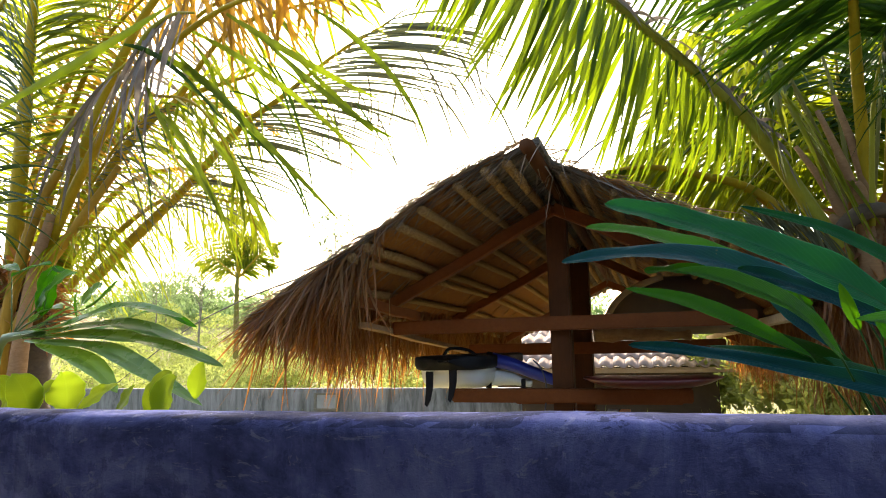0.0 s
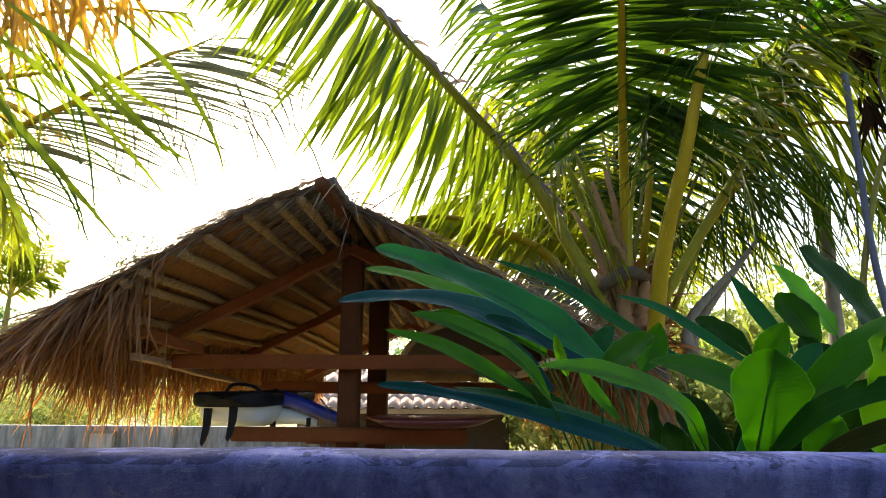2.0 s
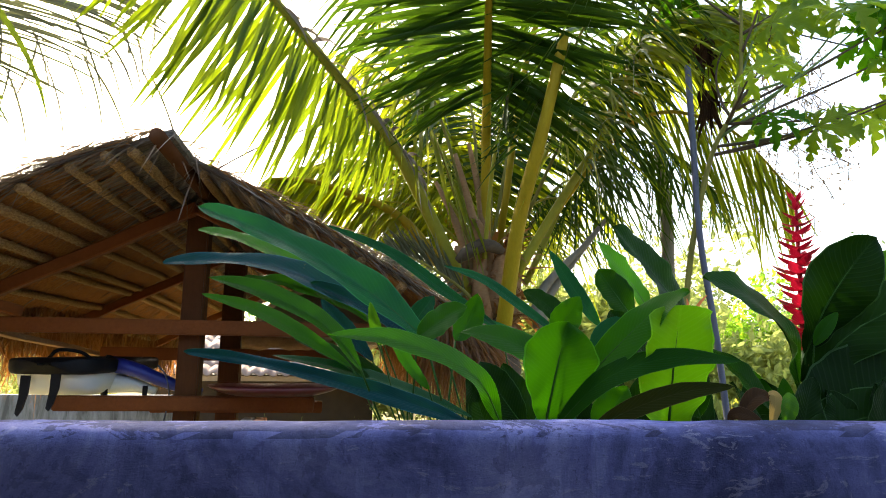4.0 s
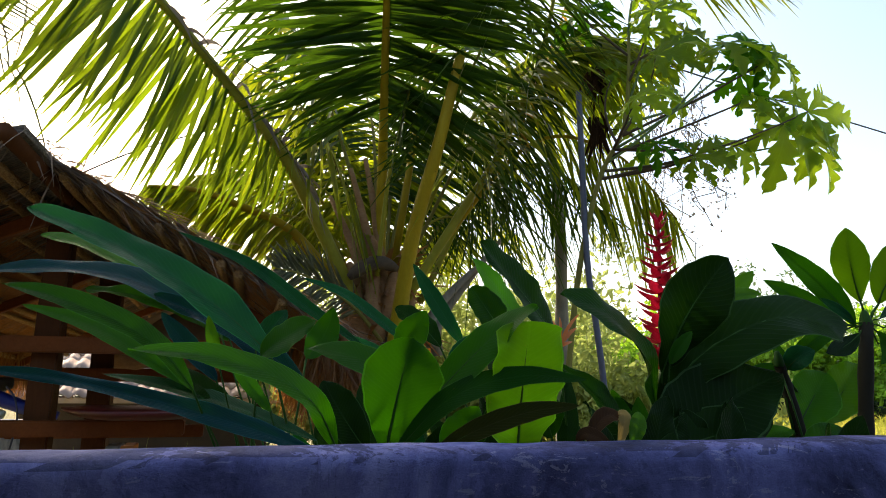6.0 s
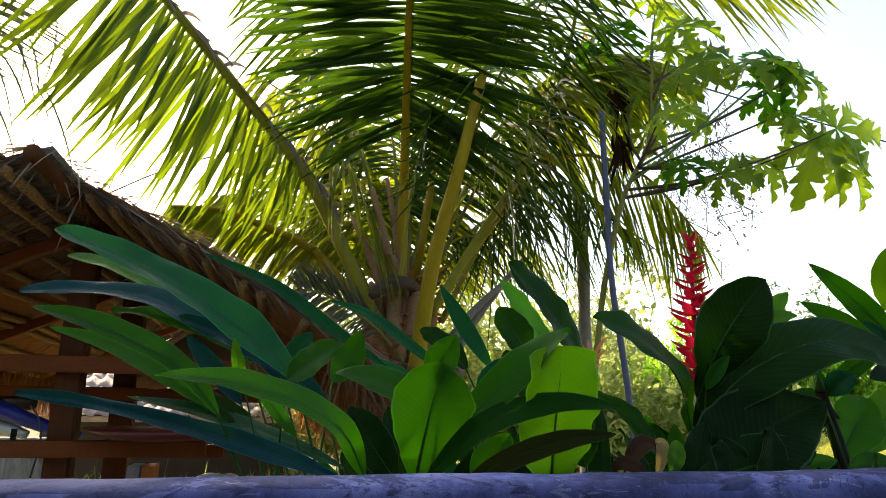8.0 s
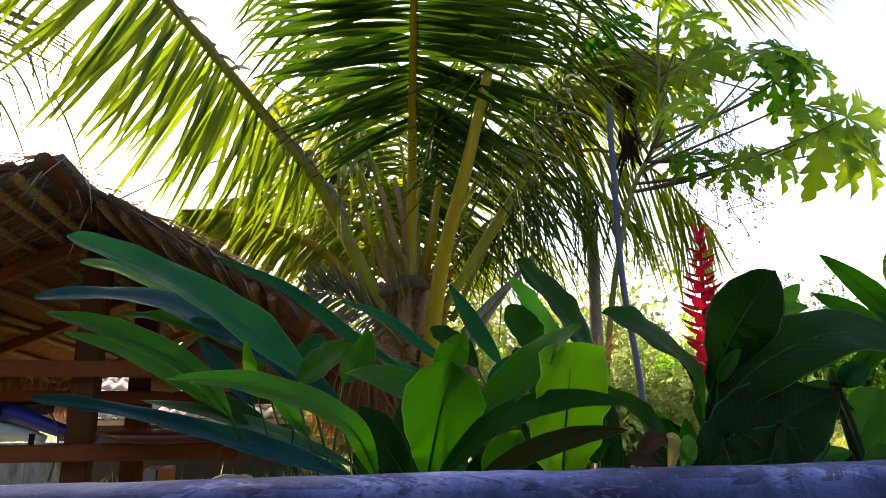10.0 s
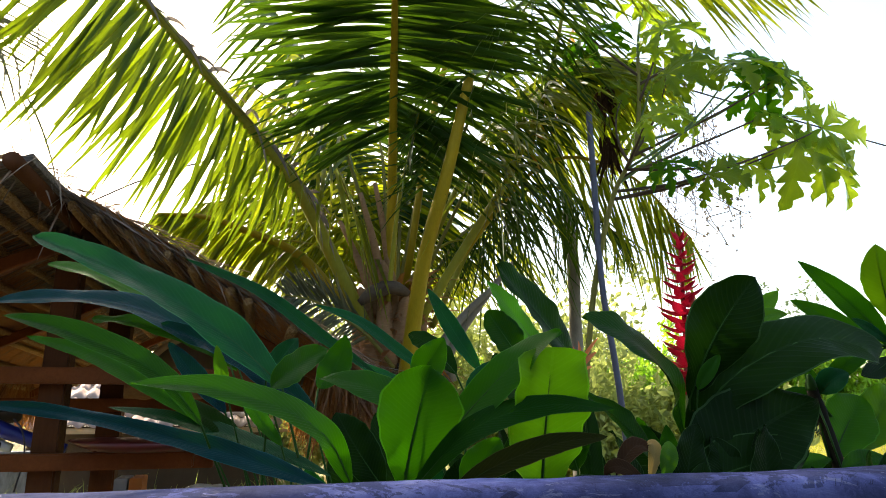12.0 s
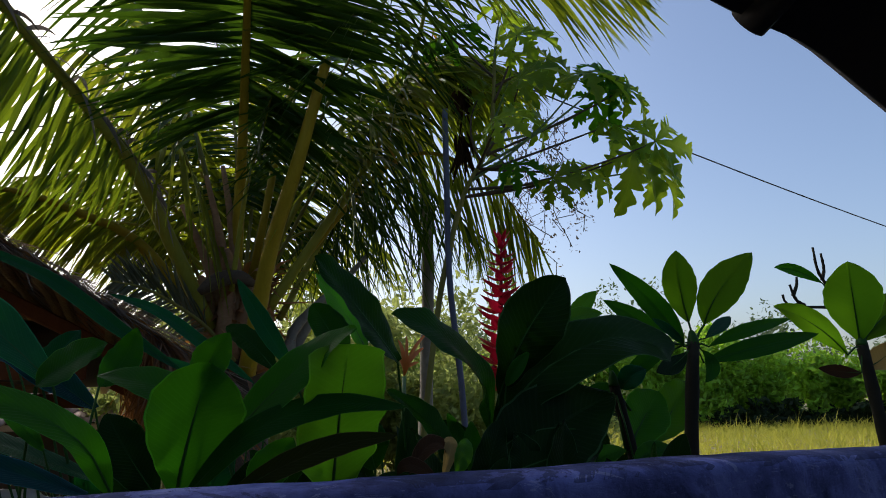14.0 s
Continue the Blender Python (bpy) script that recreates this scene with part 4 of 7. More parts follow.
leaf(A, [(0.911, 1.400, 1.254), (0.815, 1.460, 1.284), (0.671, 1.540, 1.321), (0.497, 1.600, 1.360), (0.349, 1.640, 1.378)], 0.036, "strap", M_SKY_SLATE)
leaf(A, [(0.931, 1.500, 1.259), (0.806, 1.600, 1.305), (0.669, 1.700, 1.346), (0.512, 1.780, 1.373)], 0.045, "lance", M_SKY_TEAL)
leaf(A, [(1.064, 1.780, 1.440), (0.928, 1.820, 1.533), (0.786, 1.860, 1.636), (0.620, 1.900, 1.709)], 0.036, "lance", M_SKY_TEAL)
leaf(A, [(1.188, 1.660, 1.416), (1.092, 1.700, 1.491), (1.003, 1.730, 1.558), (0.911, 1.760, 1.593)], 0.031, "lance", M_SKY_TEAL)
leaf(A, [(0.822, 1.520, 1.407), (0.872, 1.500, 1.449), (0.918, 1.480, 1.475)], 0.063, "ovate", M_GREEN)
leaf(A, [(0.911, 1.580, 1.408), (0.946, 1.600, 1.456), (0.962, 1.600, 1.513)], 0.061, "ovate", M_LEAF)
leaf(A, [(0.815, 1.640, 1.427), (0.843, 1.640, 1.468), (0.872, 1.640, 1.509)], 0.055, "ovate", M_SKY_TEAL)
leaf(A, [(0.750, 1.520, 1.395), (0.737, 1.520, 1.436), (0.726, 1.520, 1.481)], 0.023, "lance", M_LIMEY)
leaf(A, [(0.743, 1.680, 1.362), (0.681, 1.700, 1.430), (0.622, 1.720, 1.500)], 0.046, "lance", M_SKY_SLATE)
leaf(A, [(0.790, 1.620, 1.292), (0.693, 1.700, 1.361), (0.561, 1.780, 1.410)], 0.051, "lance", M_DEEP)
leaf(A, [(0.846, 1.500, 1.311), (0.801, 1.500, 1.365), (0.766, 1.500, 1.419)], 0.031, "lance", M_LEAF)
leaf(A, [(0.909, 1.660, 1.369), (0.816, 1.710, 1.435), (0.709, 1.760, 1.496), (0.593, 1.800, 1.544)], 0.060, "strap", M_SKY_SLATE)
leaf(A, [(0.755, 1.900, 1.458), (0.630, 1.980, 1.533), (0.499, 2.060, 1.573), (0.386, 2.120, 1.586)], 0.048, "strap", M_GREEN)
leaf(A2, [(1.087, 1.420, 1.346), (1.001, 1.460, 1.405), (0.905, 1.500, 1.424)], 0.073, "ovate", M_GREEN)
leaf(A2, [(1.021, 1.320, 1.250), (1.031, 1.280, 1.352), (1.051, 1.270, 1.437)], 0.131, "obovate", M_GREEN)
leaf(A2, [(1.034, 1.290, 1.413), (1.052, 1.280, 1.446), (1.072, 1.270, 1.481)], 0.052, "ovate", M_GREEN)
leaf(A2, [(1.064, 1.330, 1.300), (1.133, 1.280, 1.389), (1.199, 1.250, 1.458), (1.245, 1.220, 1.491)], 0.063, "lance", M_LEAF)
leaf(A2, [(1.248, 1.320, 1.240), (1.243, 1.280, 1.363), (1.241, 1.240, 1.468)], 0.135, "blunt", M_LIMEY)
leaf(A2, [(1.028, 1.300, 1.253), (1.109, 1.260, 1.342), (1.220, 1.240, 1.379), (1.319, 1.200, 1.375)], 0.043, "lance", M_LEAF)
leaf(A2, [(1.080, 1.280, 1.250), (1.147, 1.250, 1.293), (1.227, 1.220, 1.324), (1.304, 1.200, 1.335)], 0.037, "lance", M_OLIVE)
leaf(A2, [(1.128, 1.360, 1.245), (1.165, 1.360, 1.288), (1.195, 1.360, 1.326)], 0.064, "ovate", M_GREEN)
leaf(A2, [(1.183, 1.500, 1.383), (1.213, 1.500, 1.425), (1.246, 1.500, 1.461)], 0.049, "lance", M_SKY_TEAL)
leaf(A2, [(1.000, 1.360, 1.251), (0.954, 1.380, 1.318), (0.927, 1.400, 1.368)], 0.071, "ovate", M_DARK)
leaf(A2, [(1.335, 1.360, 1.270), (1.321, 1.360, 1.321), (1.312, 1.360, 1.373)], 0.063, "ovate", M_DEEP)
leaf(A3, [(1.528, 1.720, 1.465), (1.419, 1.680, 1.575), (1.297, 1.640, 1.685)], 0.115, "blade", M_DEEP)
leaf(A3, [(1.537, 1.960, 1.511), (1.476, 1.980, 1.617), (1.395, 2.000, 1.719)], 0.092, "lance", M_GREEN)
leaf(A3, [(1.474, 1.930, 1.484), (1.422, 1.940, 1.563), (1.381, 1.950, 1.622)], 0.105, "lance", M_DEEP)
leaf(A3, [(1.250, 1.620, 1.447), (1.194, 1.630, 1.531), (1.139, 1.640, 1.622)], 0.041, "lance", M_SKY_TEAL)
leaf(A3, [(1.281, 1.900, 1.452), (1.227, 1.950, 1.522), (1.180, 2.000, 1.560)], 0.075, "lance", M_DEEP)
leaf(A3, [(1.148, 1.900, 1.435), (1.078, 1.900, 1.456), (1.017, 1.900, 1.480)], 0.024, "lance", M_SKY_TEAL)
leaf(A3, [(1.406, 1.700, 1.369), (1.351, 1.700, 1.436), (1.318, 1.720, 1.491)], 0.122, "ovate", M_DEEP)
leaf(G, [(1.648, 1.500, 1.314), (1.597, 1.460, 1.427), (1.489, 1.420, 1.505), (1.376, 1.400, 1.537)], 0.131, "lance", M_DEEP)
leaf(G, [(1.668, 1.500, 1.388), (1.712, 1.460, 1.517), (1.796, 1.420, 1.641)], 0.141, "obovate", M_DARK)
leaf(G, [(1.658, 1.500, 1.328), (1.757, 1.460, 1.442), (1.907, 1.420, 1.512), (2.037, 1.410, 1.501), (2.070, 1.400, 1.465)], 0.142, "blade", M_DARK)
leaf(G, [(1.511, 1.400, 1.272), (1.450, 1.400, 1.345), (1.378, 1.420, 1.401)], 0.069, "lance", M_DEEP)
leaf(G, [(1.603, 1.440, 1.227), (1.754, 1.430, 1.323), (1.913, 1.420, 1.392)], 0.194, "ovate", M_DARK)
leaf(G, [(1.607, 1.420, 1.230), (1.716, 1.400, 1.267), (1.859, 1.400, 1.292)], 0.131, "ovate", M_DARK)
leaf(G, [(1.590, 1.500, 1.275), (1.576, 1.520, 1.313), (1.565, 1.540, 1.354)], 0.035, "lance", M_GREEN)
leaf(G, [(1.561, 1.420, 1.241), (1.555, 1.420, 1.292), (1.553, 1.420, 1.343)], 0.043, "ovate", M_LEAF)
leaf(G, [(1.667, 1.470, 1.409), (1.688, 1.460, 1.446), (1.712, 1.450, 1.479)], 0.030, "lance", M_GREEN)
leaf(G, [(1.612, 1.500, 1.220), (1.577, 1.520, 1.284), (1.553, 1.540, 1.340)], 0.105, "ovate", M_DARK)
leaf(P0, [(2.015, 1.520, 1.406), (2.014, 1.530, 1.437), (2.015, 1.540, 1.470)], 0.031, "ovate", M_GREEN)
leaf(P0, [(2.024, 1.520, 1.403), (2.045, 1.500, 1.434), (2.079, 1.490, 1.450)], 0.059, "ovate", M_SKY_TEAL)
leaf(P0, [(2.014, 1.520, 1.406), (1.986, 1.550, 1.392), (1.955, 1.580, 1.360)], 0.057, "ellip", M_LEAF)
leaf(P0, [(2.029, 1.520, 1.256), (2.108, 1.540, 1.330), (2.184, 1.560, 1.398)], 0.120, "obovate", M_GREEN)
leaf(P0, [(2.190, 1.600, 1.262), (2.285, 1.620, 1.341), (2.377, 1.640, 1.426)], 0.113, "obovate", M_LIMEY)
leaf(P0, [(1.919, 1.500, 1.238), (1.951, 1.500, 1.258), (2.013, 1.500, 1.265)], 0.049, "ovate", M_GREEN)
leaf(P0, [(1.998, 1.460, 1.241), (2.054, 1.460, 1.263), (2.116, 1.460, 1.268)], 0.049, "ovate", M_LEAF)
leaf(P0, [(2.029, 1.520, 1.406), (2.090, 1.500, 1.470), (2.172, 1.480, 1.510)], 0.044, "lance", M_LEAF)
leaf(P1, [(2.224, 1.500, 1.508), (2.164, 1.520, 1.601), (2.037, 1.550, 1.717)], 0.062, "ellip", M_LEAF, (-0.7, -0.75, 0.2))
leaf(P1, [(2.229, 1.540, 1.504), (2.185, 1.600, 1.576), (2.106, 1.660, 1.641)], 0.053, "ellip", M_GREEN, (-0.7, -0.75, 0.2))
leaf(P1, [(2.249, 1.500, 1.569), (2.194, 1.470, 1.657), (2.180, 1.460, 1.747)], 0.084, "ellip", M_PADDLE, (-0.7, -0.75, 0.2))
leaf(P1, [(2.304, 1.500, 1.568), (2.340, 1.470, 1.657), (2.455, 1.450, 1.767)], 0.102, "ellip", M_PADDLE, (-0.7, -0.75, 0.2))
leaf(P1, [(2.313, 1.500, 1.511), (2.406, 1.460, 1.552), (2.557, 1.430, 1.588)], 0.038, "ellip", M_GREEN, (-0.7, -0.75, 0.2))
leaf(P1, [(2.290, 1.500, 1.470), (2.412, 1.440, 1.507), (2.627, 1.400, 1.549)], 0.054, "ellip", M_LEAF, (-0.7, -0.75, 0.2))
leaf(P1, [(2.226, 1.500, 1.518), (2.177, 1.500, 1.548), (2.121, 1.500, 1.576)], 0.025, "ellip", M_SKY_TEAL, (-0.7, -0.75, 0.2))
leaf(P1, [(2.302, 1.500, 1.532), (2.386, 1.520, 1.569), (2.455, 1.540, 1.601)], 0.036, "ellip", M_SKY_TEAL, (-0.7, -0.75, 0.2))
leaf(P1, [(2.235, 1.500, 1.495), (2.157, 1.480, 1.458), (2.093, 1.470, 1.443)], 0.046, "ellip", M_DARK, (-0.7, -0.75, 0.2))
leaf(P1, [(2.285, 1.500, 1.503), (2.298, 1.480, 1.461), (2.255, 1.470, 1.419)], 0.036, "ellip", M_LEAF, (-0.7, -0.75, 0.2))
leaf(P1, [(2.014, 1.750, 1.557), (2.085, 1.750, 1.604), (2.181, 1.750, 1.618)], 0.050, "ellip", M_LIMEY, (-0.7, -0.75, 0.2))
leaf(P1, [(2.071, 1.800, 1.573), (2.140, 1.800, 1.636), (2.204, 1.800, 1.693)], 0.052, "ellip", M_LIMEY, (-0.7, -0.75, 0.2))
leaf(P2, [(2.977, 1.500, 1.543), (2.939, 1.480, 1.672), (2.920, 1.470, 1.787)], 0.159, "ellip", M_PADDLE, (-0.85, -0.5, 0.2))
leaf(P2, [(2.905, 1.500, 1.504), (2.807, 1.530, 1.593), (2.657, 1.550, 1.643)], 0.078, "ellip", M_PADDLE, (-0.85, -0.5, 0.2))
leaf(P2, [(3.021, 1.620, 1.748), (2.937, 1.650, 1.788), (2.866, 1.680, 1.799)], 0.041, "ellip", M_LEAF, (-0.85, -0.5, 0.2))
leaf(P2, [(3.001, 1.500, 1.548), (3.090, 1.480, 1.627), (3.268, 1.470, 1.709)], 0.125, "ellip", M_PADDLE, (-0.85, -0.5, 0.2))
leaf(P2, [(2.987, 1.500, 1.468), (3.065, 1.490, 1.495), (3.165, 1.480, 1.559)], 0.081, "ellip", M_DRY, (-0.85, -0.5, 0.2))
leaf(P2, [(2.963, 1.500, 1.451), (2.898, 1.520, 1.454), (2.817, 1.540, 1.464)], 0.041, "ellip", M_BROWN, (-0.85, -0.5, 0.2))
leaf(P2, [(3.002, 1.500, 1.555), (3.073, 1.500, 1.601), (3.139, 1.500, 1.641)], 0.043, "ellip", M_GREEN, (-0.85, -0.5, 0.2))
leaf(B, [(-1.86, 2.00, 1.46), (-1.60, 2.00, 1.49), (-1.36, 2.00, 1.55), (-1.10, 2.00, 1.50)], 0.083, "lance", M_SUNLIT_BLADE, (-0.3, -0.42, 0.86))
leaf(B, [(-1.81, 2.00, 1.45), (-1.47, 2.00, 1.49), (-1.25, 2.00, 1.47), (-0.99, 2.00, 1.39)], 0.075, "lance", M_SUNLIT_BLADE, (-0.3, -0.42, 0.86))
leaf(B, [(-1.81, 1.98, 1.45), (-1.44, 1.98, 1.45), (-1.20, 1.98, 1.42), (-0.92, 1.98, 1.34)], 0.075, "lance", M_SUNLIT_BLADE, (-0.3, -0.42, 0.86))
leaf(B, [(-1.75, 1.96, 1.44), (-1.41, 1.95, 1.41), (-1.17, 1.92, 1.33), (-0.93, 1.90, 1.22)], 0.072, "lance", M_SUNLIT_BLADE, (-0.3, -0.42, 0.86))
leaf(B, [(-1.70, 1.96, 1.43), (-1.49, 1.94, 1.38), (-1.36, 1.92, 1.33), (-1.26, 1.90, 1.26)], 0.075, "lance", M_SUNLIT_BLADE, (-0.3, -0.42, 0.86))
leaf(B, [(-1.75, 2.05, 1.45), (-1.52, 2.05, 1.47), (-1.27, 2.05, 1.53), (-1.08, 2.05, 1.47)], 0.052, "lance", M_GREEN, (-0.3, -0.42, 0.86))
leaf(B, [(-1.78, 2.05, 1.53), (-1.76, 2.05, 1.64), (-1.75, 2.05, 1.72)], 0.09, "ovate", M_LEAF)
leaf(B, [(-1.77, 2.02, 1.56), (-1.69, 2.02, 1.65), (-1.59, 2.02, 1.68)], 0.1, "ovate", M_LIMEY)
leaf(B, [(-1.60, 2.05, 1.56), (-1.55, 2.05, 1.61), (-1.50, 2.05, 1.64)], 0.06, "ovate", M_SUNLIT_BLADE)
leaf(B, [(-1.58, 2.05, 1.55), (-1.50, 2.05, 1.59), (-1.42, 2.05, 1.66)], 0.057, "lance", M_LIMEY, (-0.3, -0.42, 0.86))
leaf(B, [(-1.83, 2.05, 1.51), (-1.77, 2.05, 1.55), (-1.68, 2.05, 1.56)], 0.075, "lance", M_SUNLIT_BLADE, (-0.3, -0.42, 0.86))
leaf(B, [(-1.95, 2.05, 1.69), (-1.85, 2.05, 1.72), (-1.75, 2.05, 1.73)], 0.052, "lance", M_GREEN, (-0.3, -0.42, 0.86))
leaf(B, [(-1.74, 2.05, 1.72), (-1.71, 2.05, 1.70), (-1.67, 2.05, 1.69)], 0.034, "lance", M_GREEN, (-0.3, -0.42, 0.86))
leaf(B, [(-2.01, 2.05, 1.73), (-1.97, 2.05, 1.73), (-1.91, 2.05, 1.71)], 0.053, "lance", M_SUNLIT_BLADE, (-0.3, -0.42, 0.86))
leaf(B, [(-1.61, 2.05, 1.52), (-1.62, 2.05, 1.58), (-1.62, 2.05, 1.62)], 0.034, "lance", M_LIMEY, (-0.3, -0.42, 0.86))
leaf(B, [(-1.90, 2.10, 1.46), (-1.80, 2.10, 1.52), (-1.66, 2.10, 1.58)], 0.069, "lance", M_GREEN, (-0.3, -0.42, 0.86))
leaf(C, [(-1.25, 1.50, 1.24), (-1.24, 1.50, 1.29), (-1.29, 1.50, 1.33)], 0.084, "ovate", M_LIME)
leaf(C, [(-1.12, 1.48, 1.22), (-1.15, 1.48, 1.29), (-1.20, 1.48, 1.34)], 0.090, "ovate", M_LIME)
leaf(C, [(-1.03, 1.50, 1.22), (-1.03, 1.50, 1.29), (-1.05, 1.50, 1.34)], 0.102, "ovate", M_LIME)
leaf(C, [(-0.97, 1.48, 1.25), (-0.92, 1.48, 1.28), (-0.85, 1.48, 1.31)], 0.060, "lance", M_LIME)
leaf(C, [(-0.76, 1.50, 1.22), (-0.74, 1.50, 1.29), (-0.71, 1.50, 1.34)], 0.108, "ovate", M_LIME)
leaf(C, [(-0.71, 1.46, 1.23), (-0.69, 1.46, 1.29), (-0.66, 1.46, 1.33)], 0.090, "ovate", M_LIME)
leaf(C, [(-0.84, 1.46, 1.24), (-0.81, 1.46, 1.27), (-0.78, 1.46, 1.31)], 0.072, "ovate", M_LIME)
leaf(C, [(-1.14, 1.50, 1.24), (-1.11, 1.50, 1.28), (-1.07, 1.50, 1.32)], 0.072, "ovate", M_LIME)
leaf(C, [(-0.68, 1.55, 1.27), (-0.67, 1.55, 1.32), (-0.66, 1.55, 1.36)], 0.060, "ovate", M_LIME)
leaf(C, [(-1.40, 1.50, 1.22), (-1.38, 1.50, 1.28), (-1.33, 1.50, 1.33)], 0.084, "ovate", M_LIME)
leaf(C, [(-1.56, 1.50, 1.22), (-1.55, 1.50, 1.28), (-1.52, 1.50, 1.32)], 0.084, "ovate", M_LIME)


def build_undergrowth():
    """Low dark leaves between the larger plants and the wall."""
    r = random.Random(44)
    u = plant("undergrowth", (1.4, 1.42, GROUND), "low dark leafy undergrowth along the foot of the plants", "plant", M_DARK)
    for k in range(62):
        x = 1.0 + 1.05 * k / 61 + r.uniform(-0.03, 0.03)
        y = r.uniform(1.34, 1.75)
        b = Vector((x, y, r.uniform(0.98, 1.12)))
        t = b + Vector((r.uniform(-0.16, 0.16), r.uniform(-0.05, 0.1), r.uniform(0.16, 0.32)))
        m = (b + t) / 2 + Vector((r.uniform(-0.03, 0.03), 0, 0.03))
        leaf(u, [b, m, t], r.uniform(0.05, 0.1), "ovate", M_SKY_TEAL if x < 1.1 and r.random() < 0.5 else M_DARK, None, False)


build_undergrowth()


def stem(pl, points, radii, material=M_FRANGI, label=""):
    o = pl["ob"].location
    pts = spline(points, 14)
    rad = [radii[0] + (radii[1] - radii[0]) * k / 13 + 0.0012 * math.sin(k * 2.4) for k in range(14)]
    v, f, uv = tube_data([p - o for p in pts], rad, 10)
    mesh_object("stem", v, f, material, pl["ob"], label, True, uv)


stem(P1, [(2.2, 1.5, GROUND), (2.205, 1.5, 1.0), (2.22, 1.5, 1.25), (2.258, 1.5, 1.52)], (0.02, 0.016))
stem(P2, [(3.12, 1.5, GROUND), (3.08, 1.5, 1.0), (3.035, 1.5, 1.25), (2.984, 1.5, 1.54)], (0.022, 0.017))
stem(P0, [(2.1, 1.52, GROUND), (2.07, 1.52, 1.1), (2.035, 1.52, 1.3), (2.002, 1.52, 1.415)], (0.017, 0.0125))
for pl, c, r in ((P1, (2.258, 1.5, 1.515), 0.015), (P2, (2.984, 1.5, 1.535), 0.016), (P0, (2.002, 1.52, 1.41), 0.012)):
    c = Vector(c) - pl["ob"].location
    v, f, uv = tube_data([c + Vector((-0.0006 * k * k * 0.2, 0, 0.006 * k)) for k in range(7)], [r * (1.05 - 0.02 * k * k) for k in range(7)], 10)
    mesh_object("growing_tip", v, f, M_MIDRIB, pl["ob"], "soft green growing tip", True, uv)
stem(G, [(1.64, 1.5, GROUND), (1.655, 1.5, 1.1), (1.69, 1.53, 1.36), (1.71, 1.56, 1.46)], (0.014, 0.008), M_STEM)
stem(B, [(-2.02, 2.05, GROUND), (-2.03, 2.05, 1.0), (-1.98, 2.04, 1.4), (-1.86, 2.02, 1.46), (-1.7, 2.0, 1.46)], (0.024, 0.012), M_STEM)


def build_bare_tree():
    bt = thing("bare_frangipani", (5.9, 2.6, GROUND), "leafless frangipani with knobbly grey twigs beyond the wall", "tree")
    tube("trunk", spline([(5.9, 2.6, GROUND - 0.05), (5.85, 2.6, 1.0), (5.5, 2.6, 1.76)], 12), [0.06 - 0.003 * k for k in range(12)], M_FRANGI, bt, "", 8)
    for a in ([(5.5, 2.6, 1.76), (5.24, 2.6, 1.83), (4.68, 2.6, 1.87), (4.27, 2.6, 1.86), (4.21, 2.6, 1.92)], [(4.39, 2.6, 1.87), (4.32, 2.6, 1.9), (4.28, 2.6, 1.98)], [(4.79, 2.6, 1.88), (4.57, 2.6, 2.05), (4.53, 2.6, 2.22)],
              [(4.58, 2.6, 2.03), (4.61, 2.6, 2.1), (4.6, 2.6, 2.19)], [(4.32, 2.6, 1.87), (4.24, 2.58, 1.84), (4.19, 2.58, 1.8)], [(4.3, 2.6, 1.92), (4.34, 2.6, 1.98), (4.35, 2.6, 2.03)], [(4.95, 2.6, 1.86), (4.86, 2.65, 1.98), (4.84, 2.65, 2.12)]):
        q = spline(a, 10)
        tube("twig", q, [0.011 - 0.0006 * k + 0.0014 * (k % 2) for k in range(10)], M_FRANGI, bt, "", 7)


build_bare_tree()


def build_ginger_spike():
    o = G["ob"].location
    base, tip = Vector((1.693, 1.535, 1.4)), Vector((1.733, 1.58, 1.748))
    axis = (tip - base)
    v, f, uv = tube_data([base + axis * k / 8 - o for k in range(9)], [0.008 - 0.0006 * k for k in range(9)], 8)
    sp = mesh_object("flower_spike", v, f, M_GINGER, G["ob"], "tall red flower spike of scalloped bracts", True, uv)
    rng = random.Random(8)
    rows = 19
    for k in range(rows):
        s = k / (rows - 1)
        for q in range(4):
            a = q * math.tau / 4 + k * 0.78 + rng.uniform(-0.2, 0.2)
            ln = 0.054 * min(1.0, 0.72 + s * 1.6) * (1 - 0.42 * max(0.0, s - 0.55) / 0.45) * rng.uniform(0.85, 1.15)
            out = Vector((math.cos(a), math.sin(a), 0.12 + 0.75 * (s > 0.93)))
            root = base + axis * s - o
            t = Vector((-math.sin(a), math.cos(a), 0))
            wd = ln * (0.33 - 0.12 * s)
            vs, us = [], []
            for i in range(5):
                e = i / 4
                c = root + out.normalized() * ln * e + Vector((0, 0, ln * (0.62 * e * e - 0.3 * e)))
                w = wd * math.sin(math.pi * min(1, 0.18 + e * 0.82)) ** 0.8
                vs += [c - t * w + Vector((0, 0, w * 0.45)), c - Vector((0, 0, w * 0.1)), c + t * w + Vector((0, 0, w * 0.45))]
                us += [(e, 0), (e, 0.5), (e, 1)]
            fs = [(i * 3 + j, i * 3 + j + 1, i * 3 + j + 4, i * 3 + j + 3) for i in range(4) for j in range(2)]
            mesh_object("bract", vs, fs, M_GINGER, sp, "", True, us)


build_ginger_spike()


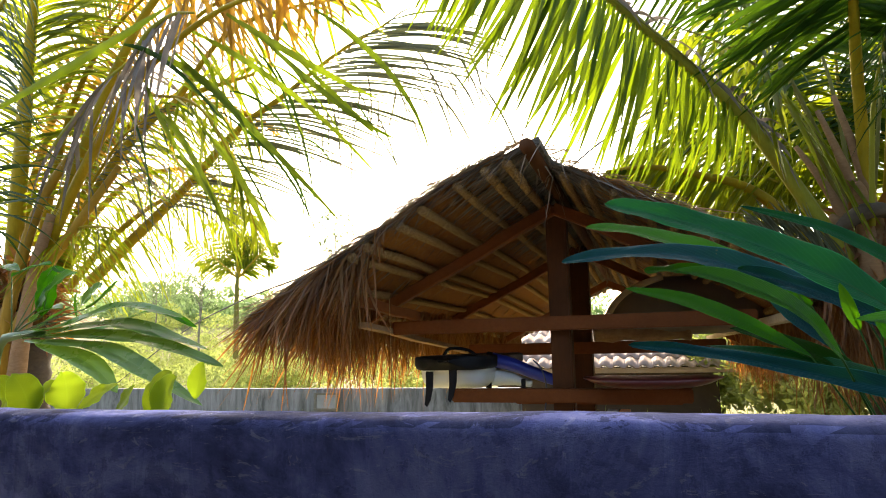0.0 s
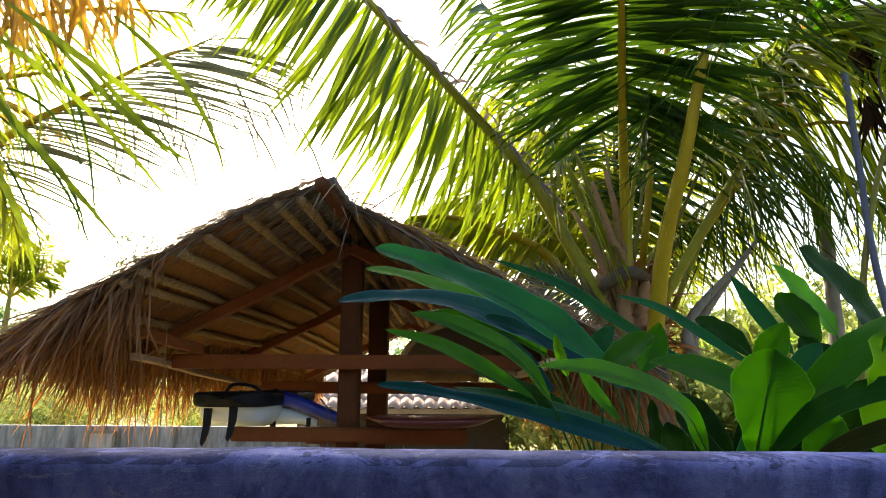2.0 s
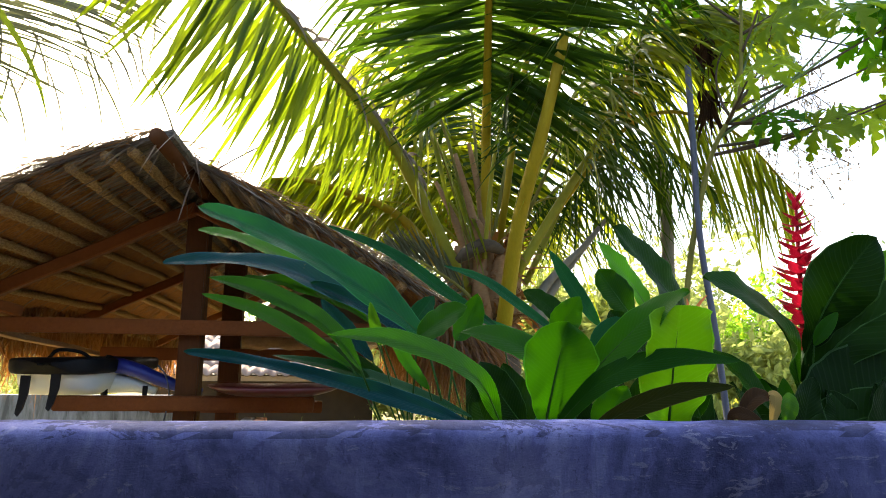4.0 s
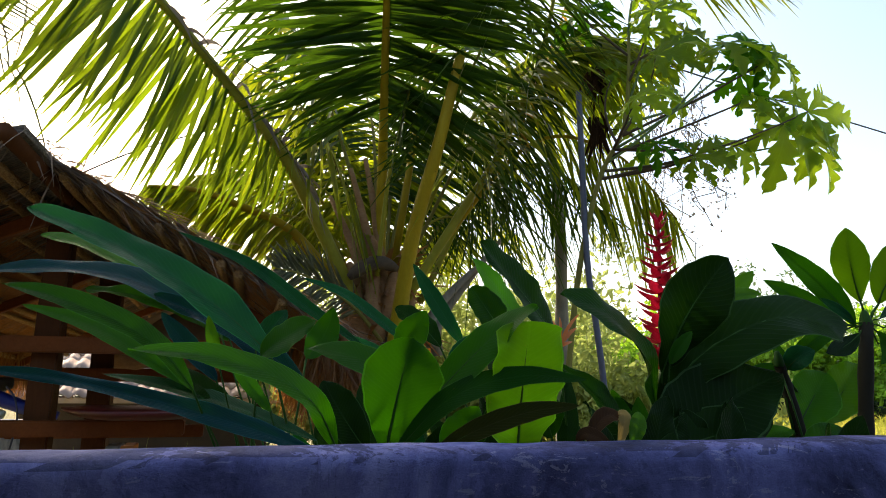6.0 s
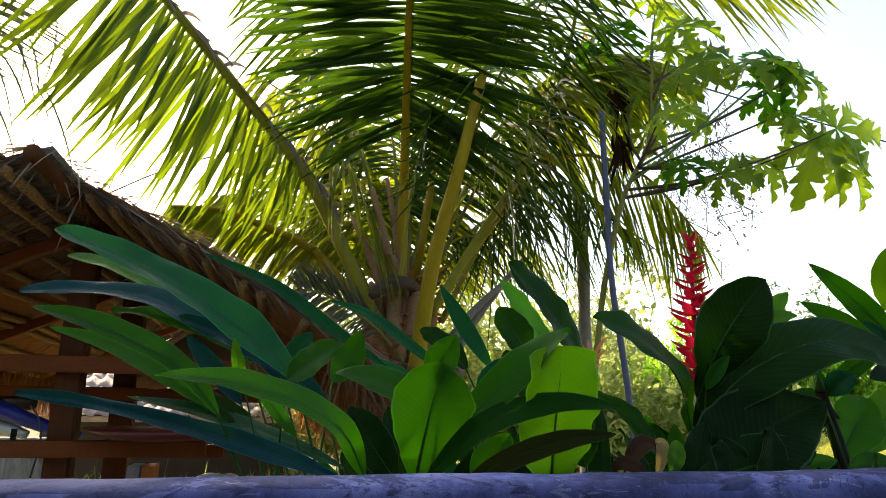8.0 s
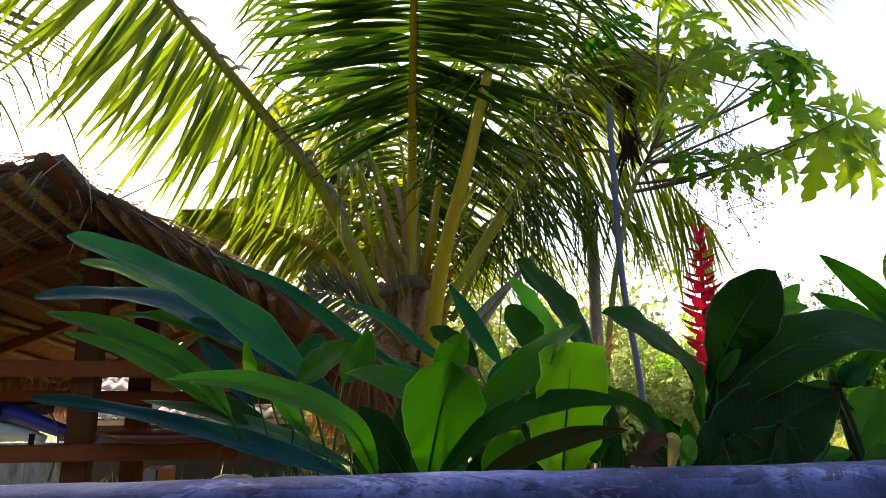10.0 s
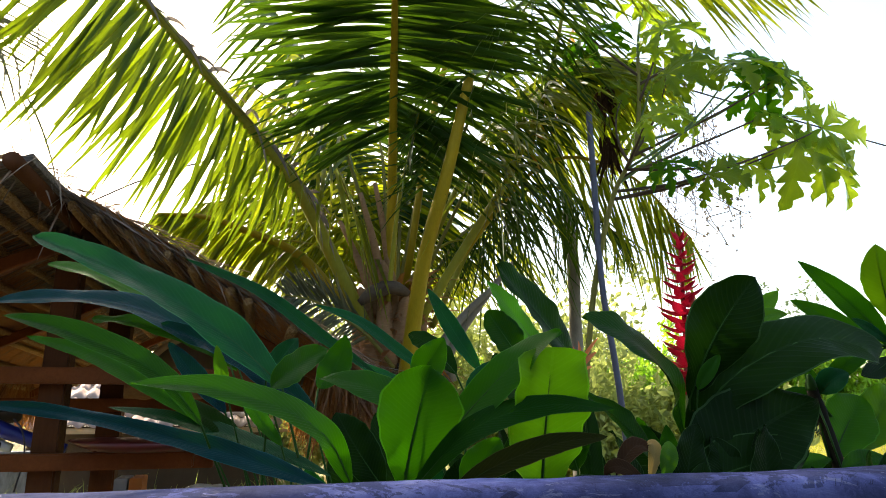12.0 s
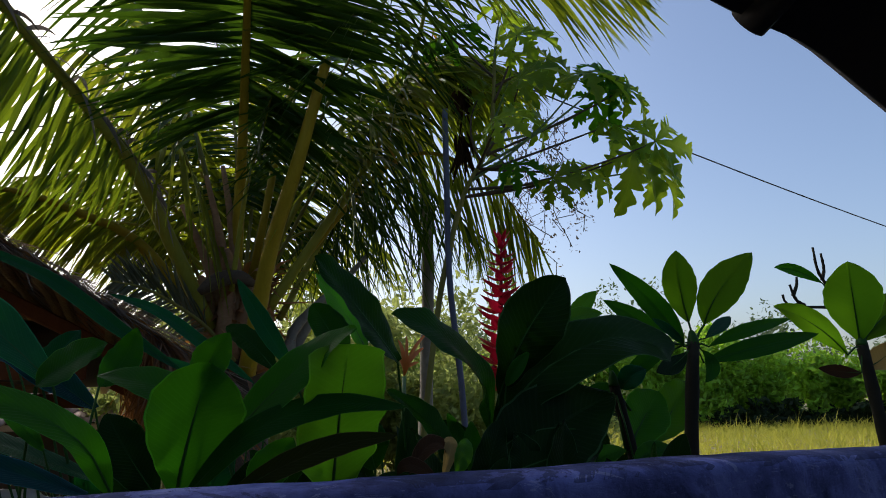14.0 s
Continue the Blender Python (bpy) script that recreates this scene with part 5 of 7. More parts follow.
def build_orange_flower():
    fl = plant("bird_of_paradise", (1.66, 1.97, GROUND), "orange bird-of-paradise flower among the leaves", "flower", M_ORANGE)
    stem(fl, [(1.66, 1.97, GROUND), (1.655, 1.97, 1.0), (1.65, 1.96, 1.44)], (0.008, 0.006), M_STEM)
    for dx, dz, w in ((-0.045, 0.075, 0.012), (-0.02, 0.1, 0.013), (0.005, 0.11, 0.012), (0.03, 0.08, 0.012), (0.06, 0.06, 0.013), (0.045, 0.02, 0.011), (0.07, 0.1, 0.01)):
        base = Vector((1.65, 1.96, 1.44 + 0.02 * (dx > 0.04)))
        leaf(fl, [base, base + Vector((dx * 0.4, -0.01, dz * 0.6)), base + Vector((dx, 0, dz))], w, "lance", M_ORANGE, None, False)


build_orange_flower()


def build_fallen_leaves():
    fl = plant("fallen_leaves", (1.45, 1.27, 1.24), "withered brown and yellow leaves caught behind the wall's edge", "leaves", M_BROWN)
    for b, m, t, w, mat in (((1.36, 1.28, 1.27), (1.41, 1.29, 1.315), (1.45, 1.3, 1.28), 0.034, M_BROWN), ((1.44, 1.27, 1.265), (1.46, 1.28, 1.3), (1.475, 1.3, 1.32), 0.03, M_LIMEY),
                            ((1.4, 1.26, 1.26), (1.36, 1.27, 1.285), (1.34, 1.28, 1.27), 0.028, M_BROWN), ((1.42, 1.28, 1.26), (1.44, 1.29, 1.31), (1.43, 1.3, 1.315), 0.022, M_DRY)):
        leaf(fl, [b, m, t], w, "ovate", mat, None, False)


build_fallen_leaves()


# ---- palms ----
def leaflet_mesh(name, material, droop, seed):
    rng = np.random.default_rng(seed)
    v, f, uv = ribbons([(0, 0, 0)], [(1, 0, 0)], 1.0, 0.055, droop, rng, 6, 0.02, 0.15)
    me = bpy.data.meshes.new(name)
    me.from_pydata([tuple(p) for p in v], [], f)
    me.materials.append(material)
    me.polygons.foreach_set("use_smooth", [True] * len(me.polygons))
    layer = me.uv_layers.new(name="UVMap")
    idx = np.empty(len(me.loops), dtype=np.int64)
    me.loops.foreach_get("vertex_index", idx)
    layer.data.foreach_set("uv", uv.astype(np.float32)[idx].ravel())
    return me


SHARED = {}


def frond(tree, points, thick, length, blend, start=0.2, count=60, material=None, rib=None, droop=0.35, single=False, seed=1, sides=(-1, 1), width=0.032, taper=0.5, jitter=0.07, label="", fan=None, flat=False, curl=0.35, roll=0.0, fall=0.0, base=0.6):
    """A feather frond: a tapering rib with leaflets that sweep along it, out to its sides and down (blend: those three shares)."""
    rng = np.random.default_rng(seed)
    o = tree.location
    n = 26
    pts = [p - o for p in spline(points, n)]
    fr = new("frond")
    fr.parent = tree
    if label:
        tagged(fr, label)
    v, f, uv = tube_data(pts, [thick * (1 - 0.86 * k / (n - 1)) ** 0.9 + 0.002 for k in range(n)], 8)
    mesh_object("rib", v, f, rib or M_RIB, fr, "", True, uv)
    a, b, c = blend
    roots, ways, lens, drs, ups = [], [], [], [], []
    for k in range(count):
        s = start + (1 - start) * (k + rng.uniform(-0.3, 0.3)) / count
        s = min(0.999, max(0.0, s))
        x = s * (n - 1)
        i = min(int(x), n - 2)
        p = pts[i].lerp(pts[i + 1], x - i)
        t = (pts[min(i + 2, n - 1)] - pts[max(i - 1, 0)]).normalized()
        sd = t.cross(Vector((0, 0, 1)))
        sd = sd.normalized() if sd.length > 0.05 else Vector((1, 0, 0))
        if flat:
            sd = t.cross(Vector((0, 1, 0))).normalized()
        for q in sides:
            if rng.uniform() < 0.04:
                continue
            e = (s - start) / (1 - start)
            w = t * (a + 0.3 * s) + sd * q * b + Vector((0, 0, -c - fall * (1 - e) ** 3))
            if fan:
                g = radians(rng.uniform(fan[0], fan[1]))
                w = Vector((math.cos(g), rng.normal(0, 0.25), math.sin(g)))
            w = w.normalized() + Vector(rng.normal(0, jitter, 3))
            ln = length * (base + (1 - base) * math.sin(math.pi * min(1, e * 0.9 + 0.12))) * (1 - taper * e * e) * rng.uniform(0.82, 1.1)
            roots.append(tuple(p))
            ways.append(tuple(w))
            up = t.cross(w)
            ups.append(tuple(up.normalized() * (1 if up.z > 0 else -1) if up.length > 0.05 else Vector((0, 0, 1))))
            lens.append(ln)
            drs.append(droop * rng.uniform(0.5, 1.5))
    if single:
        for k, (p, w, ln) in enumerate(zip(roots, ways, lens)):
            key = (single, k % 5, droop)
            if key not in SHARED:
                SHARED[key] = leaflet_mesh("leaflet", material, droop * (0.6 + 0.2 * (k % 5)), 40 + k % 5)
            w = Vector(w).normalized()
            y = Vector(ups[k]).cross(w).normalized()
            z = w.cross(y)
            m = Matrix((w, y, z)).transposed().to_4x4()
            ob = new("leaflet", SHARED[key])
            ob.parent = fr
            ob.matrix_basis = Matrix.Translation(p) @ m @ Matrix.Rotation(radians(roll + k * 37 % 50 - 25), 4, "X") @ Matrix.Diagonal((ln, ln * 0.4 + width * 10, ln, 1))
    else:
        v, f, uv = ribbons(roots, ways, lens, width, drs, rng, 5, 0.05, curl, ups)
        lf = mesh_object("foliage", v, f, material or M_FROND, fr, "", True, uv)
        tagged(lf, kind="stuff")
    return fr


def palm_trunk(tree, foot, top, r0, r1):
    o = tree.location
    pts = spline([foot, (Vector(foot) + Vector(top)) / 2 + Vector((0.03, 0, 0)), top], 40)
    rad = [r0 + (r1 - r0) * k / 39 + 0.012 * (k % 3 == 0) for k in range(40)]
    v, f, uv = tube_data([p - o for p in pts], rad, 14)
    mesh_object("trunk", v, f, M_TRUNK, tree, "grey-brown ringed trunk", True, uv)
    rng = np.random.default_rng(9)
    n = 420
    ang = rng.uniform(0, 6.283, n)
    z = rng.uniform(-0.45, 0.15, n)
    c = np.array(Vector(top) - o)
    roots = np.stack([c[0] + np.cos(ang) * r1 * 1.05, c[1] + np.sin(ang) * r1 * 1.05, c[2] + z], 1)
    ways = np.stack([np.cos(ang) * 0.5, np.sin(ang) * 0.5, rng.normal(0.5, 0.5, n)], 1)
    v, f, uv = ribbons(roots, ways, rng.uniform(0.1, 0.3, n), rng.uniform(0.02, 0.06, n), 0.4, rng, 3, 0.2)
    tagged(mesh_object("leaf_sheath_fibre", v, f, M_STRAND, tree, "torn dry sheath fibre", True, uv), kind="stuff")


def build_right_palm():
    p = thing("coconut_palm", (1.6, 4.3, GROUND), "young coconut palm with yellow ribs and dense arching fronds", "palm tree", "coconut palms")
    palm_trunk(p, (1.64, 4.3, GROUND - 0.05), (1.6, 4.3, 1.95), 0.19, 0.13)
    g, y = M_FROND, M_FROND_Y
    tube("cut_stalk", spline([(1.6, 3.95, 1.5), (1.64, 3.72, 2.13), (1.71, 3.5, 2.57), (1.795, 3.33, 3.1)], 20), [0.05 - 0.0012 * k for k in range(20)], M_RIB, p, "thick yellow leaf stalk, cut off", 12)
    for k in range(11):
        a = k * 0.59 + 0.2
        e = Vector((math.cos(a), math.sin(a), 0))
        c = Vector((1.56, 4.25, 1.5 + 0.06 * (k % 5)))
        h = 0.3 + 0.09 * (k % 4)
        tube("leaf_base", spline([c + e * 0.07, c + e * 0.17 + Vector((0, 0, 0.12)), c + e * 0.2 + Vector((0, 0, 0.8 * h)), c + e * 0.26 + Vector((0, 0, 1.0 * h))], 9), [0.075, 0.07, 0.062, 0.052, 0.044, 0.038, 0.034, 0.03, 0.012], M_SHEATH, p, "", 9)
    tube("leaf_base", spline([(1.33, 3.98, 1.93), (1.42, 3.97, 2.0), (1.52, 3.98, 2.03), (1.62, 4.0, 2.0)], 9), [0.02, 0.035, 0.042, 0.045, 0.045, 0.042, 0.04, 0.035, 0.02], M_TRUNK, p, "grey withered stump of an old leaf", 9)
    for x, yy, z, tx, tz in ((1.5, 4.08, 1.95, 1.33, 2.62), (1.55, 4.1, 1.98, 1.42, 2.7), (1.46, 4.15, 1.9, 1.22, 2.45), (1.9, 4.2, 1.75, 2.25, 2.12), (1.95, 4.25, 1.7, 2.4, 2.3)):
        tube("dry_stalk", spline([(x, yy, z - 0.2), (x, yy, z), ((x + tx) / 2, yy - 0.02, (z + tz) / 2 + 0.03), (tx, yy, tz)], 10), [0.04, 0.04, 0.038, 0.034, 0.03, 0.027, 0.024, 0.02, 0.017, 0.014], M_SHEATH if x < 1.8 else M_BARK, p, "brown dried leaf stalk", 8)
    frond(p, [(1.54, 4.15, 1.95), (1.5, 3.95, 2.7), (1.42, 3.55, 3.16), (1.33, 3.1, 3.47), (1.21, 2.5, 3.66)], 0.036, 0.95, (0.02, 1.0, 0.14), 0.35, 100, M_FROND_OB, M_RIB, 0.22, single="green", curl=0.85, seed=2, width=0.045, fall=0.5, jitter=0.1, label="frond arching overhead, seen from beneath")
    frond(p, [(1.42, 4.12, 1.75), (1.15, 4.0, 2.23), (0.92, 3.85, 2.57), (0.57, 3.6, 2.89), (0.21, 3.35, 3.2), (-0.13, 3.1, 3.43), (-0.55, 2.92, 3.45), (-0.9, 2.8, 3.36)], 0.042, 0.95, (0.34, 0.25, 1.2), 0.27, 88, M_FROND_YOB, M_RIB_G, 0.06, single="yellow", curl=0.85, seed=3, width=0.026, roll=10, base=0.1, taper=0.15, label="sunlit frond with hanging yellow-green leaflets")
    frond(p, [(1.4, 4.32, 1.8), (1.04, 4.3, 2.22), (0.72, 4.25, 2.36), (0.43, 4.2, 2.43), (0.18, 4.2, 2.43)], 0.04, 0.42, (0.5, 0.4, 0.8), 0.25, 60, y, M_RIB, 0.4, curl=0.85, seed=4)
    frond(p, [(1.72, 4.15, 1.85), (2.01, 4.0, 2.37), (2.24, 3.9, 2.77), (2.43, 3.75, 3.3), (2.49, 3.6, 3.73), (2.51, 3.5, 4.15)], 0.03, 0.95, (0.35, 0.7, 0.5), 0.3, 80, g, M_RIB_G, 0.4, curl=0.5, seed=5, width=0.021, jitter=0.22)
    frond(p, [(1.84, 4.3, 1.84), (2.27, 4.4, 2.62), (2.74, 4.3, 2.86), (3.22, 4.2, 2.46)], 0.02, 0.85, (0.25, 0.4, 0.95), 0.25, 80, g, M_RIB_G, 0.25, curl=0.85, seed=6, width=0.016, jitter=0.34)
    frond(p, [(1.69, 4.3, 2.05), (2.22, 4.2, 3.2), (2.82, 4.0, 3.7), (3.4, 3.8, 3.6)], 0.02, 1.0, (0.4, 0.7, 0.55), 0.22, 84, y, M_RIB_G, 0.3, curl=0.5, seed=7, width=0.035)
    frond(p, [(1.56, 4.4, 2.05), (1.26, 4.5, 3.1), (0.92, 4.4, 3.72), (0.52, 4.3, 4.2)], 0.012, 0.9, (0.4, 0.6, 0.7), 0.28, 39, g, M_RIB_D, 0.35, curl=0.85, seed=8, width=0.034)
    frond(p, [(1.68, 4.6, 2.1), (1.93, 4.8, 3.28), (2.22, 5.0, 4.4), (2.55, 5.0, 5.56)], 0.012, 0.95, (0.3, 0.7, 0.6), 0.2, 76, g, M_RIB_D, 0.35, curl=0.5, seed=9, width=0.034)
    frond(p, [(1.53, 4.6, 1.85), (1.23, 4.8, 2.45), (0.83, 5.1, 2.84), (0.25, 5.3, 2.82)], 0.012, 0.65, (0.4, 0.5, 0.8), 0.25, 64, y, M_RIB_D, 0.4, curl=0.85, seed=10)
    frond(p, [(1.65, 4.5, 2.0), (1.75, 4.9, 2.8), (1.85, 5.4, 3.2), (1.9, 6.0, 3.2)], 0.012, 0.85, (0.2, 0.8, 0.6), 0.15, 70, y, M_RIB_D, 0.4, curl=0.85, seed=12, width=0.03)
    frond(p, [(1.75, 4.45, 1.95), (2.2, 4.8, 2.6), (2.6, 5.2, 2.8), (3.1, 5.6, 2.6)], 0.012, 0.8, (0.3, 0.5, 0.8), 0.2, 48, y, M_RIB_D, 0.4, curl=0.85, seed=13, width=0.02, jitter=0.25)
    frond(p, [(1.72, 4.2, 2.0), (1.9, 3.9, 2.9), (2.1, 3.5, 3.5), (2.3, 3.0, 3.8)], 0.012, 0.9, (0.15, 0.9, 0.55), 0.25, 84, g, M_RIB_D, 0.35, curl=0.5, seed=14, width=0.021, jitter=0.2)
    frond(p, [(1.7, 4.2, 2.0), (2.1, 4.0, 2.9), (2.5, 3.75, 3.4), (2.95, 3.6, 3.4)], 0.012, 0.9, (0.35, 0.75, 0.6), 0.25, 80, y, M_RIB_D, 0.35, curl=0.5, seed=15, width=0.021, jitter=0.22)
    frond(p, [(1.55, 4.5, 2.1), (1.35, 4.7, 3.0), (1.1, 4.9, 3.7), (0.8, 5.0, 4.2)], 0.012, 0.95, (0.2, 0.85, 0.5), 0.15, 36, y, M_RIB_D, 0.35, curl=0.85, seed=16, width=0.038)
    frond(p, [(1.6, 4.6, 2.2), (1.6, 4.9, 3.2), (1.5, 5.3, 4.0), (1.4, 5.6, 4.6)], 0.012, 0.95, (0.15, 1.0, 0.4), 0.15, 62, g, M_RIB_D, 0.35, curl=0.5, seed=17, width=0.038)
    frond(p, [(1.52, 4.4, 2.0), (1.25, 4.3, 2.75), (0.95, 4.2, 3.1), (0.55, 4.1, 3.3)], 0.012, 0.9, (0.2, 0.6, 0.8), 0.2, 25, y, M_RIB_D, 0.35, curl=0.85, seed=18, width=0.034)
    frond(p, [(1.8, 4.2, 2.0), (2.45, 3.95, 2.85), (2.95, 3.75, 2.8), (3.3, 3.6, 2.35)], 0.016, 0.85, (0.15, 0.25, 1.0), 0.45, 34, y, M_RIB, 0.2, curl=0.85, seed=19, width=0.02, label="sparse drooping frond with thin hanging leaflets")
    frond(p, [(1.5, 4.0, 1.95), (1.52, 3.85, 2.5), (1.56, 3.7, 2.8), (1.58, 3.6, 2.98)], 0.014, 0.42, (0.5, 0.2, 0.9), 0.5, 16, g, M_RIB_G, 0.15, curl=0.5, seed=23, width=0.026, flat=True, label="short pale green young frond")
    for k, (dx, dy, h) in enumerate(((-0.5, 0.2, 0.75), (0.65, 0.15, 0.6), (-0.7, 0.1, 0.5))):
        c = Vector((1.58, 4.4, 1.9))
        frond(p, [c, c + Vector((dx * 0.3, dy * 0.5, h * 0.55)), c + Vector((dx * 0.7, dy, h * 0.95)), c + Vector((dx * 1.2, dy * 1.4, h))], 0.014, 0.5, (0.3, 0.5, 1.0), 0.4, 26, g if k % 2 else y, M_RIB_G, 0.3, curl=0.85, seed=110 + k, width=0.012, jitter=0.16)
    frond(p, [(1.55, 4.05, 1.57), (1.39, 4.0, 1.74), (1.22, 3.95, 1.85), (1.06, 3.9, 1.92), (0.91, 3.85, 1.94)], 0.012, 0.34, (0.55, 0.2, -0.75), 0.25, 44, M_FROND_P, M_RIB_D, 0.1, curl=0.85, seed=24, width=0.014, jitter=0.08, label="low dry grey frond beside the trunk")
    frond(p, [(1.55, 4.05, 1.57), (1.39, 4.0, 1.74), (1.22, 3.95, 1.85), (1.06, 3.9, 1.92), (0.91, 3.85, 1.94)], 0.006, 0.3, (0.6, 0.2, 0.7), 0.25, 40, M_FROND_P, M_RIB_D, 0.3, curl=0.85, seed=25, width=0.014, jitter=0.1)
    frond(p, [(2.3, 4.0, 2.9), (2.5, 3.9, 3.3), (2.62, 3.85, 3.6), (2.7, 3.8, 3.9)], 0.01, 0.32, (0.3, 0.6, 0.8), 0.1, 16, M_FROND_O, M_RIB, 0.3, curl=0.85, seed=26, width=0.028, jitter=0.25, label="withered orange leaflets among green ones")
    frond(p, [(1.1, 4.0, 2.35), (0.95, 3.86, 2.6), (0.46, 3.46, 2.98), (-0.04, 3.16, 3.39), (-0.5, 2.95, 3.44)], 0.004, 0.2, (1, 1, 1), 0.1, 40, M_FROND_D, M_RIB_D, 0.9, curl=1.5, seed=20, width=0.03, fan=(-50, 60), sides=(1,), jitter=0.2, label="dry grey scraps along a frond")
    frond(p, [(1.66, 4.3, 2.05), (1.85, 4.1, 3.5), (2.15, 3.6, 4.15), (2.5, 3.3, 4.02), (2.9, 3.1, 3.9), (3.28, 3.0, 3.9), (3.6, 2.95, 3.95)], 0.024, 0.72, (0.75, 0.1, 0.9), 0.42, 38, y, M_RIB, 0.12, curl=0.85, seed=21, width=0.026, taper=0.25, jitter=0.04, label="high frond whose tip hangs into the open sky")
    for k in range(4):
        a = radians(66 + 17.5 * k)
        e = Vector((math.cos(a), 0.35, math.sin(a)))
        c = Vector((1.6, 4.75, 2.0))
        r = 1.0 + 0.15 * math.sin(k * 2.1)
        frond(p, [c, c + e * 0.7 * r, c + e * 1.4 * r + Vector((0, 0, -0.05)), c + e * 2.1 * r + Vector((0, 0, -0.3))], 0.016, 0.85, (0.5, 0.75, 0.25), 0.12, 60, y, M_RIB, 0.35, curl=1.0, seed=80 + k, width=0.034, flat=True, jitter=0.1)


build_right_palm()


def arc_leaflet(fr, a, b, c, width, material):
    """One long leaflet that bends over on its way from a, past b, to its tip c, folded along the middle."""
    tree = fr.parent.location
    v, uv = [], []
    for k in range(13):
        s = k / 12
        q = bezier(a, b, c, s)
        t = (bezier(a, b, c, min(1, s + 0.04)) - bezier(a, b, c, max(0, s - 0.04))).normalized()
        side = t.cross(Vector((0.15, 1, 0.35))).normalized()
        lift = side.cross(t) * 0.3
        w = width * 0.5 * min(1.0, 0.4 + s * 2.5) * (1 - s ** 2.5) ** 0.8
        for e in (-1, 0, 1):
            v.append(q + side * w * e + lift * w * abs(e) - tree)
            uv.append((s, 0.5 + 0.5 * e))
    f = [(3 * k + e, 3 * k + e + 1, 3 * k + e + 4, 3 * k + e + 3) for k in range(12) for e in (0, 1)]
    mesh_object("leaflet", v, f, material, fr, "", True, uv)


def build_left_palm():
    p = thing("coconut_palm", (-3.75, 3.6, GROUND), "coconut palm with yellow ribs and long thin backlit fronds", "palm tree", "coconut palms")
    palm_trunk(p, (-3.78, 3.6, GROUND - 0.05), (-3.76, 3.6, 1.9), 0.2, 0.14)
    g, y = M_FROND, M_FROND_Y
    for q, r in (([(-3.5, 3.35, 1.1), (-3.47, 3.35, 1.5), (-3.4, 3.35, 1.95), (-3.3, 3.36, 2.3)], 0.06), ([(-3.7, 3.38, 1.2), (-3.62, 3.38, 1.8), (-3.45, 3.4, 2.4), (-3.2, 3.45, 2.8)], 0.05), ([(-3.6, 3.4, 1.5), (-3.4, 3.4, 1.9), (-3.1, 3.4, 2.25), (-2.85, 3.45, 2.6)], 0.045)):
        tube("leaf_base", spline(q, 14), [r - r * 0.04 * k for k in range(14)], M_SHEATH if r > 0.055 else M_OCHRE, p, "ochre leaf stalk base", 10)
    pale = [(-3.84, 4.2, 1.95), (-3.46, 4.2, 2.25), (-2.94, 4.2, 2.65), (-2.5, 4.2, 3.04), (-2.11, 4.2, 3.25), (-1.69, 4.2, 3.5), (-1.25, 4.2, 3.68)]
    fine = new("frond")
    fine.parent = p
    tagged(fine, "distant frond with thin curving leaflets, sky glare lightened into their colour")
    tube("rib", spline(pale, 24), [0.05 - 0.0019 * k for k in range(24)], M_RIB, fine, "", 8)
    rng = random.Random(41)
    for k in range(74):
        u = k / 73
        a = along(pale[1:], 0.12 + 0.88 * u) + Vector((0, rng.uniform(-0.02, 0.02), 0))
        tip = bezier((-2.3, 4.1, 2.1), (-0.9, 4.15, 2.82), (-0.3, 4.2, 3.38), u) + Vector((rng.uniform(-0.14, 0.12), rng.uniform(-0.15, 0.15), rng.uniform(-0.1, 0.08)))
        arc_leaflet(fine, a, (a + tip) / 2 + Vector((0.02, 0, rng.uniform(0.05, 0.13))), tip, rng.uniform(0.013, 0.022), M_FROND_GLARE)
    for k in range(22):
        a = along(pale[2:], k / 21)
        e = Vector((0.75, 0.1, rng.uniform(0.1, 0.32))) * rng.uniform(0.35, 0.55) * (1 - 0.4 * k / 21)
        arc_leaflet(fine, a, a + e * 0.5 + Vector((0, 0, 0.03)), a + e, 0.014, M_FROND_GLARE)
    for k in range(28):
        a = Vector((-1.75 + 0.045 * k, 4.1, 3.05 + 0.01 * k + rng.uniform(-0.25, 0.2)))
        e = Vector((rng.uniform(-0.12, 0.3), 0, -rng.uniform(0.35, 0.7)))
        arc_leaflet(fine, a, a + e * 0.5 + Vector((0.03, 0, 0.02)), a + e, rng.uniform(0.011, 0.017), M_FROND_GLARE)
    frond(p, [(-3.91, 3.6, 1.9), (-3.66, 3.4, 3.28), (-3.52, 3.3, 3.77), (-3.24, 3.1, 4.41)], 0.06, 1.1, (0.35, 0.9, 0.0), 0.1, 110, y, M_RIB, 0.35, curl=1.1, seed=42, width=0.03, flat=True)
    long = new("frond")
    long.parent = p
    tagged(long, "green frond with long arching leaflets")
    tube("rib", spline([(-3.59, 3.5, 1.9), (-2.96, 3.3, 2.6), (-2.3, 3.05, 3.0), (-1.7, 2.98, 3.25), (-1.1, 2.92, 3.2)], 20), [0.04 - 0.0018 * k for k in range(20)], M_RIB, long, "", 8)
    arc_leaflet(long, (-2.07, 3.00, 3.06), (-1.44, 2.95, 2.45), (-0.98, 2.95, 1.97), 0.044, M_FROND_BR)
    arc_leaflet(long, (-1.98, 3.00, 3.18), (-1.28, 2.95, 2.68), (-0.74, 2.90, 2.13), 0.036, M_FROND_BR)
    arc_leaflet(long, (-1.51, 3.00, 3.06), (-1.01, 2.95, 2.58), (-0.69, 2.95, 2.36), 0.035, M_FROND_BR)
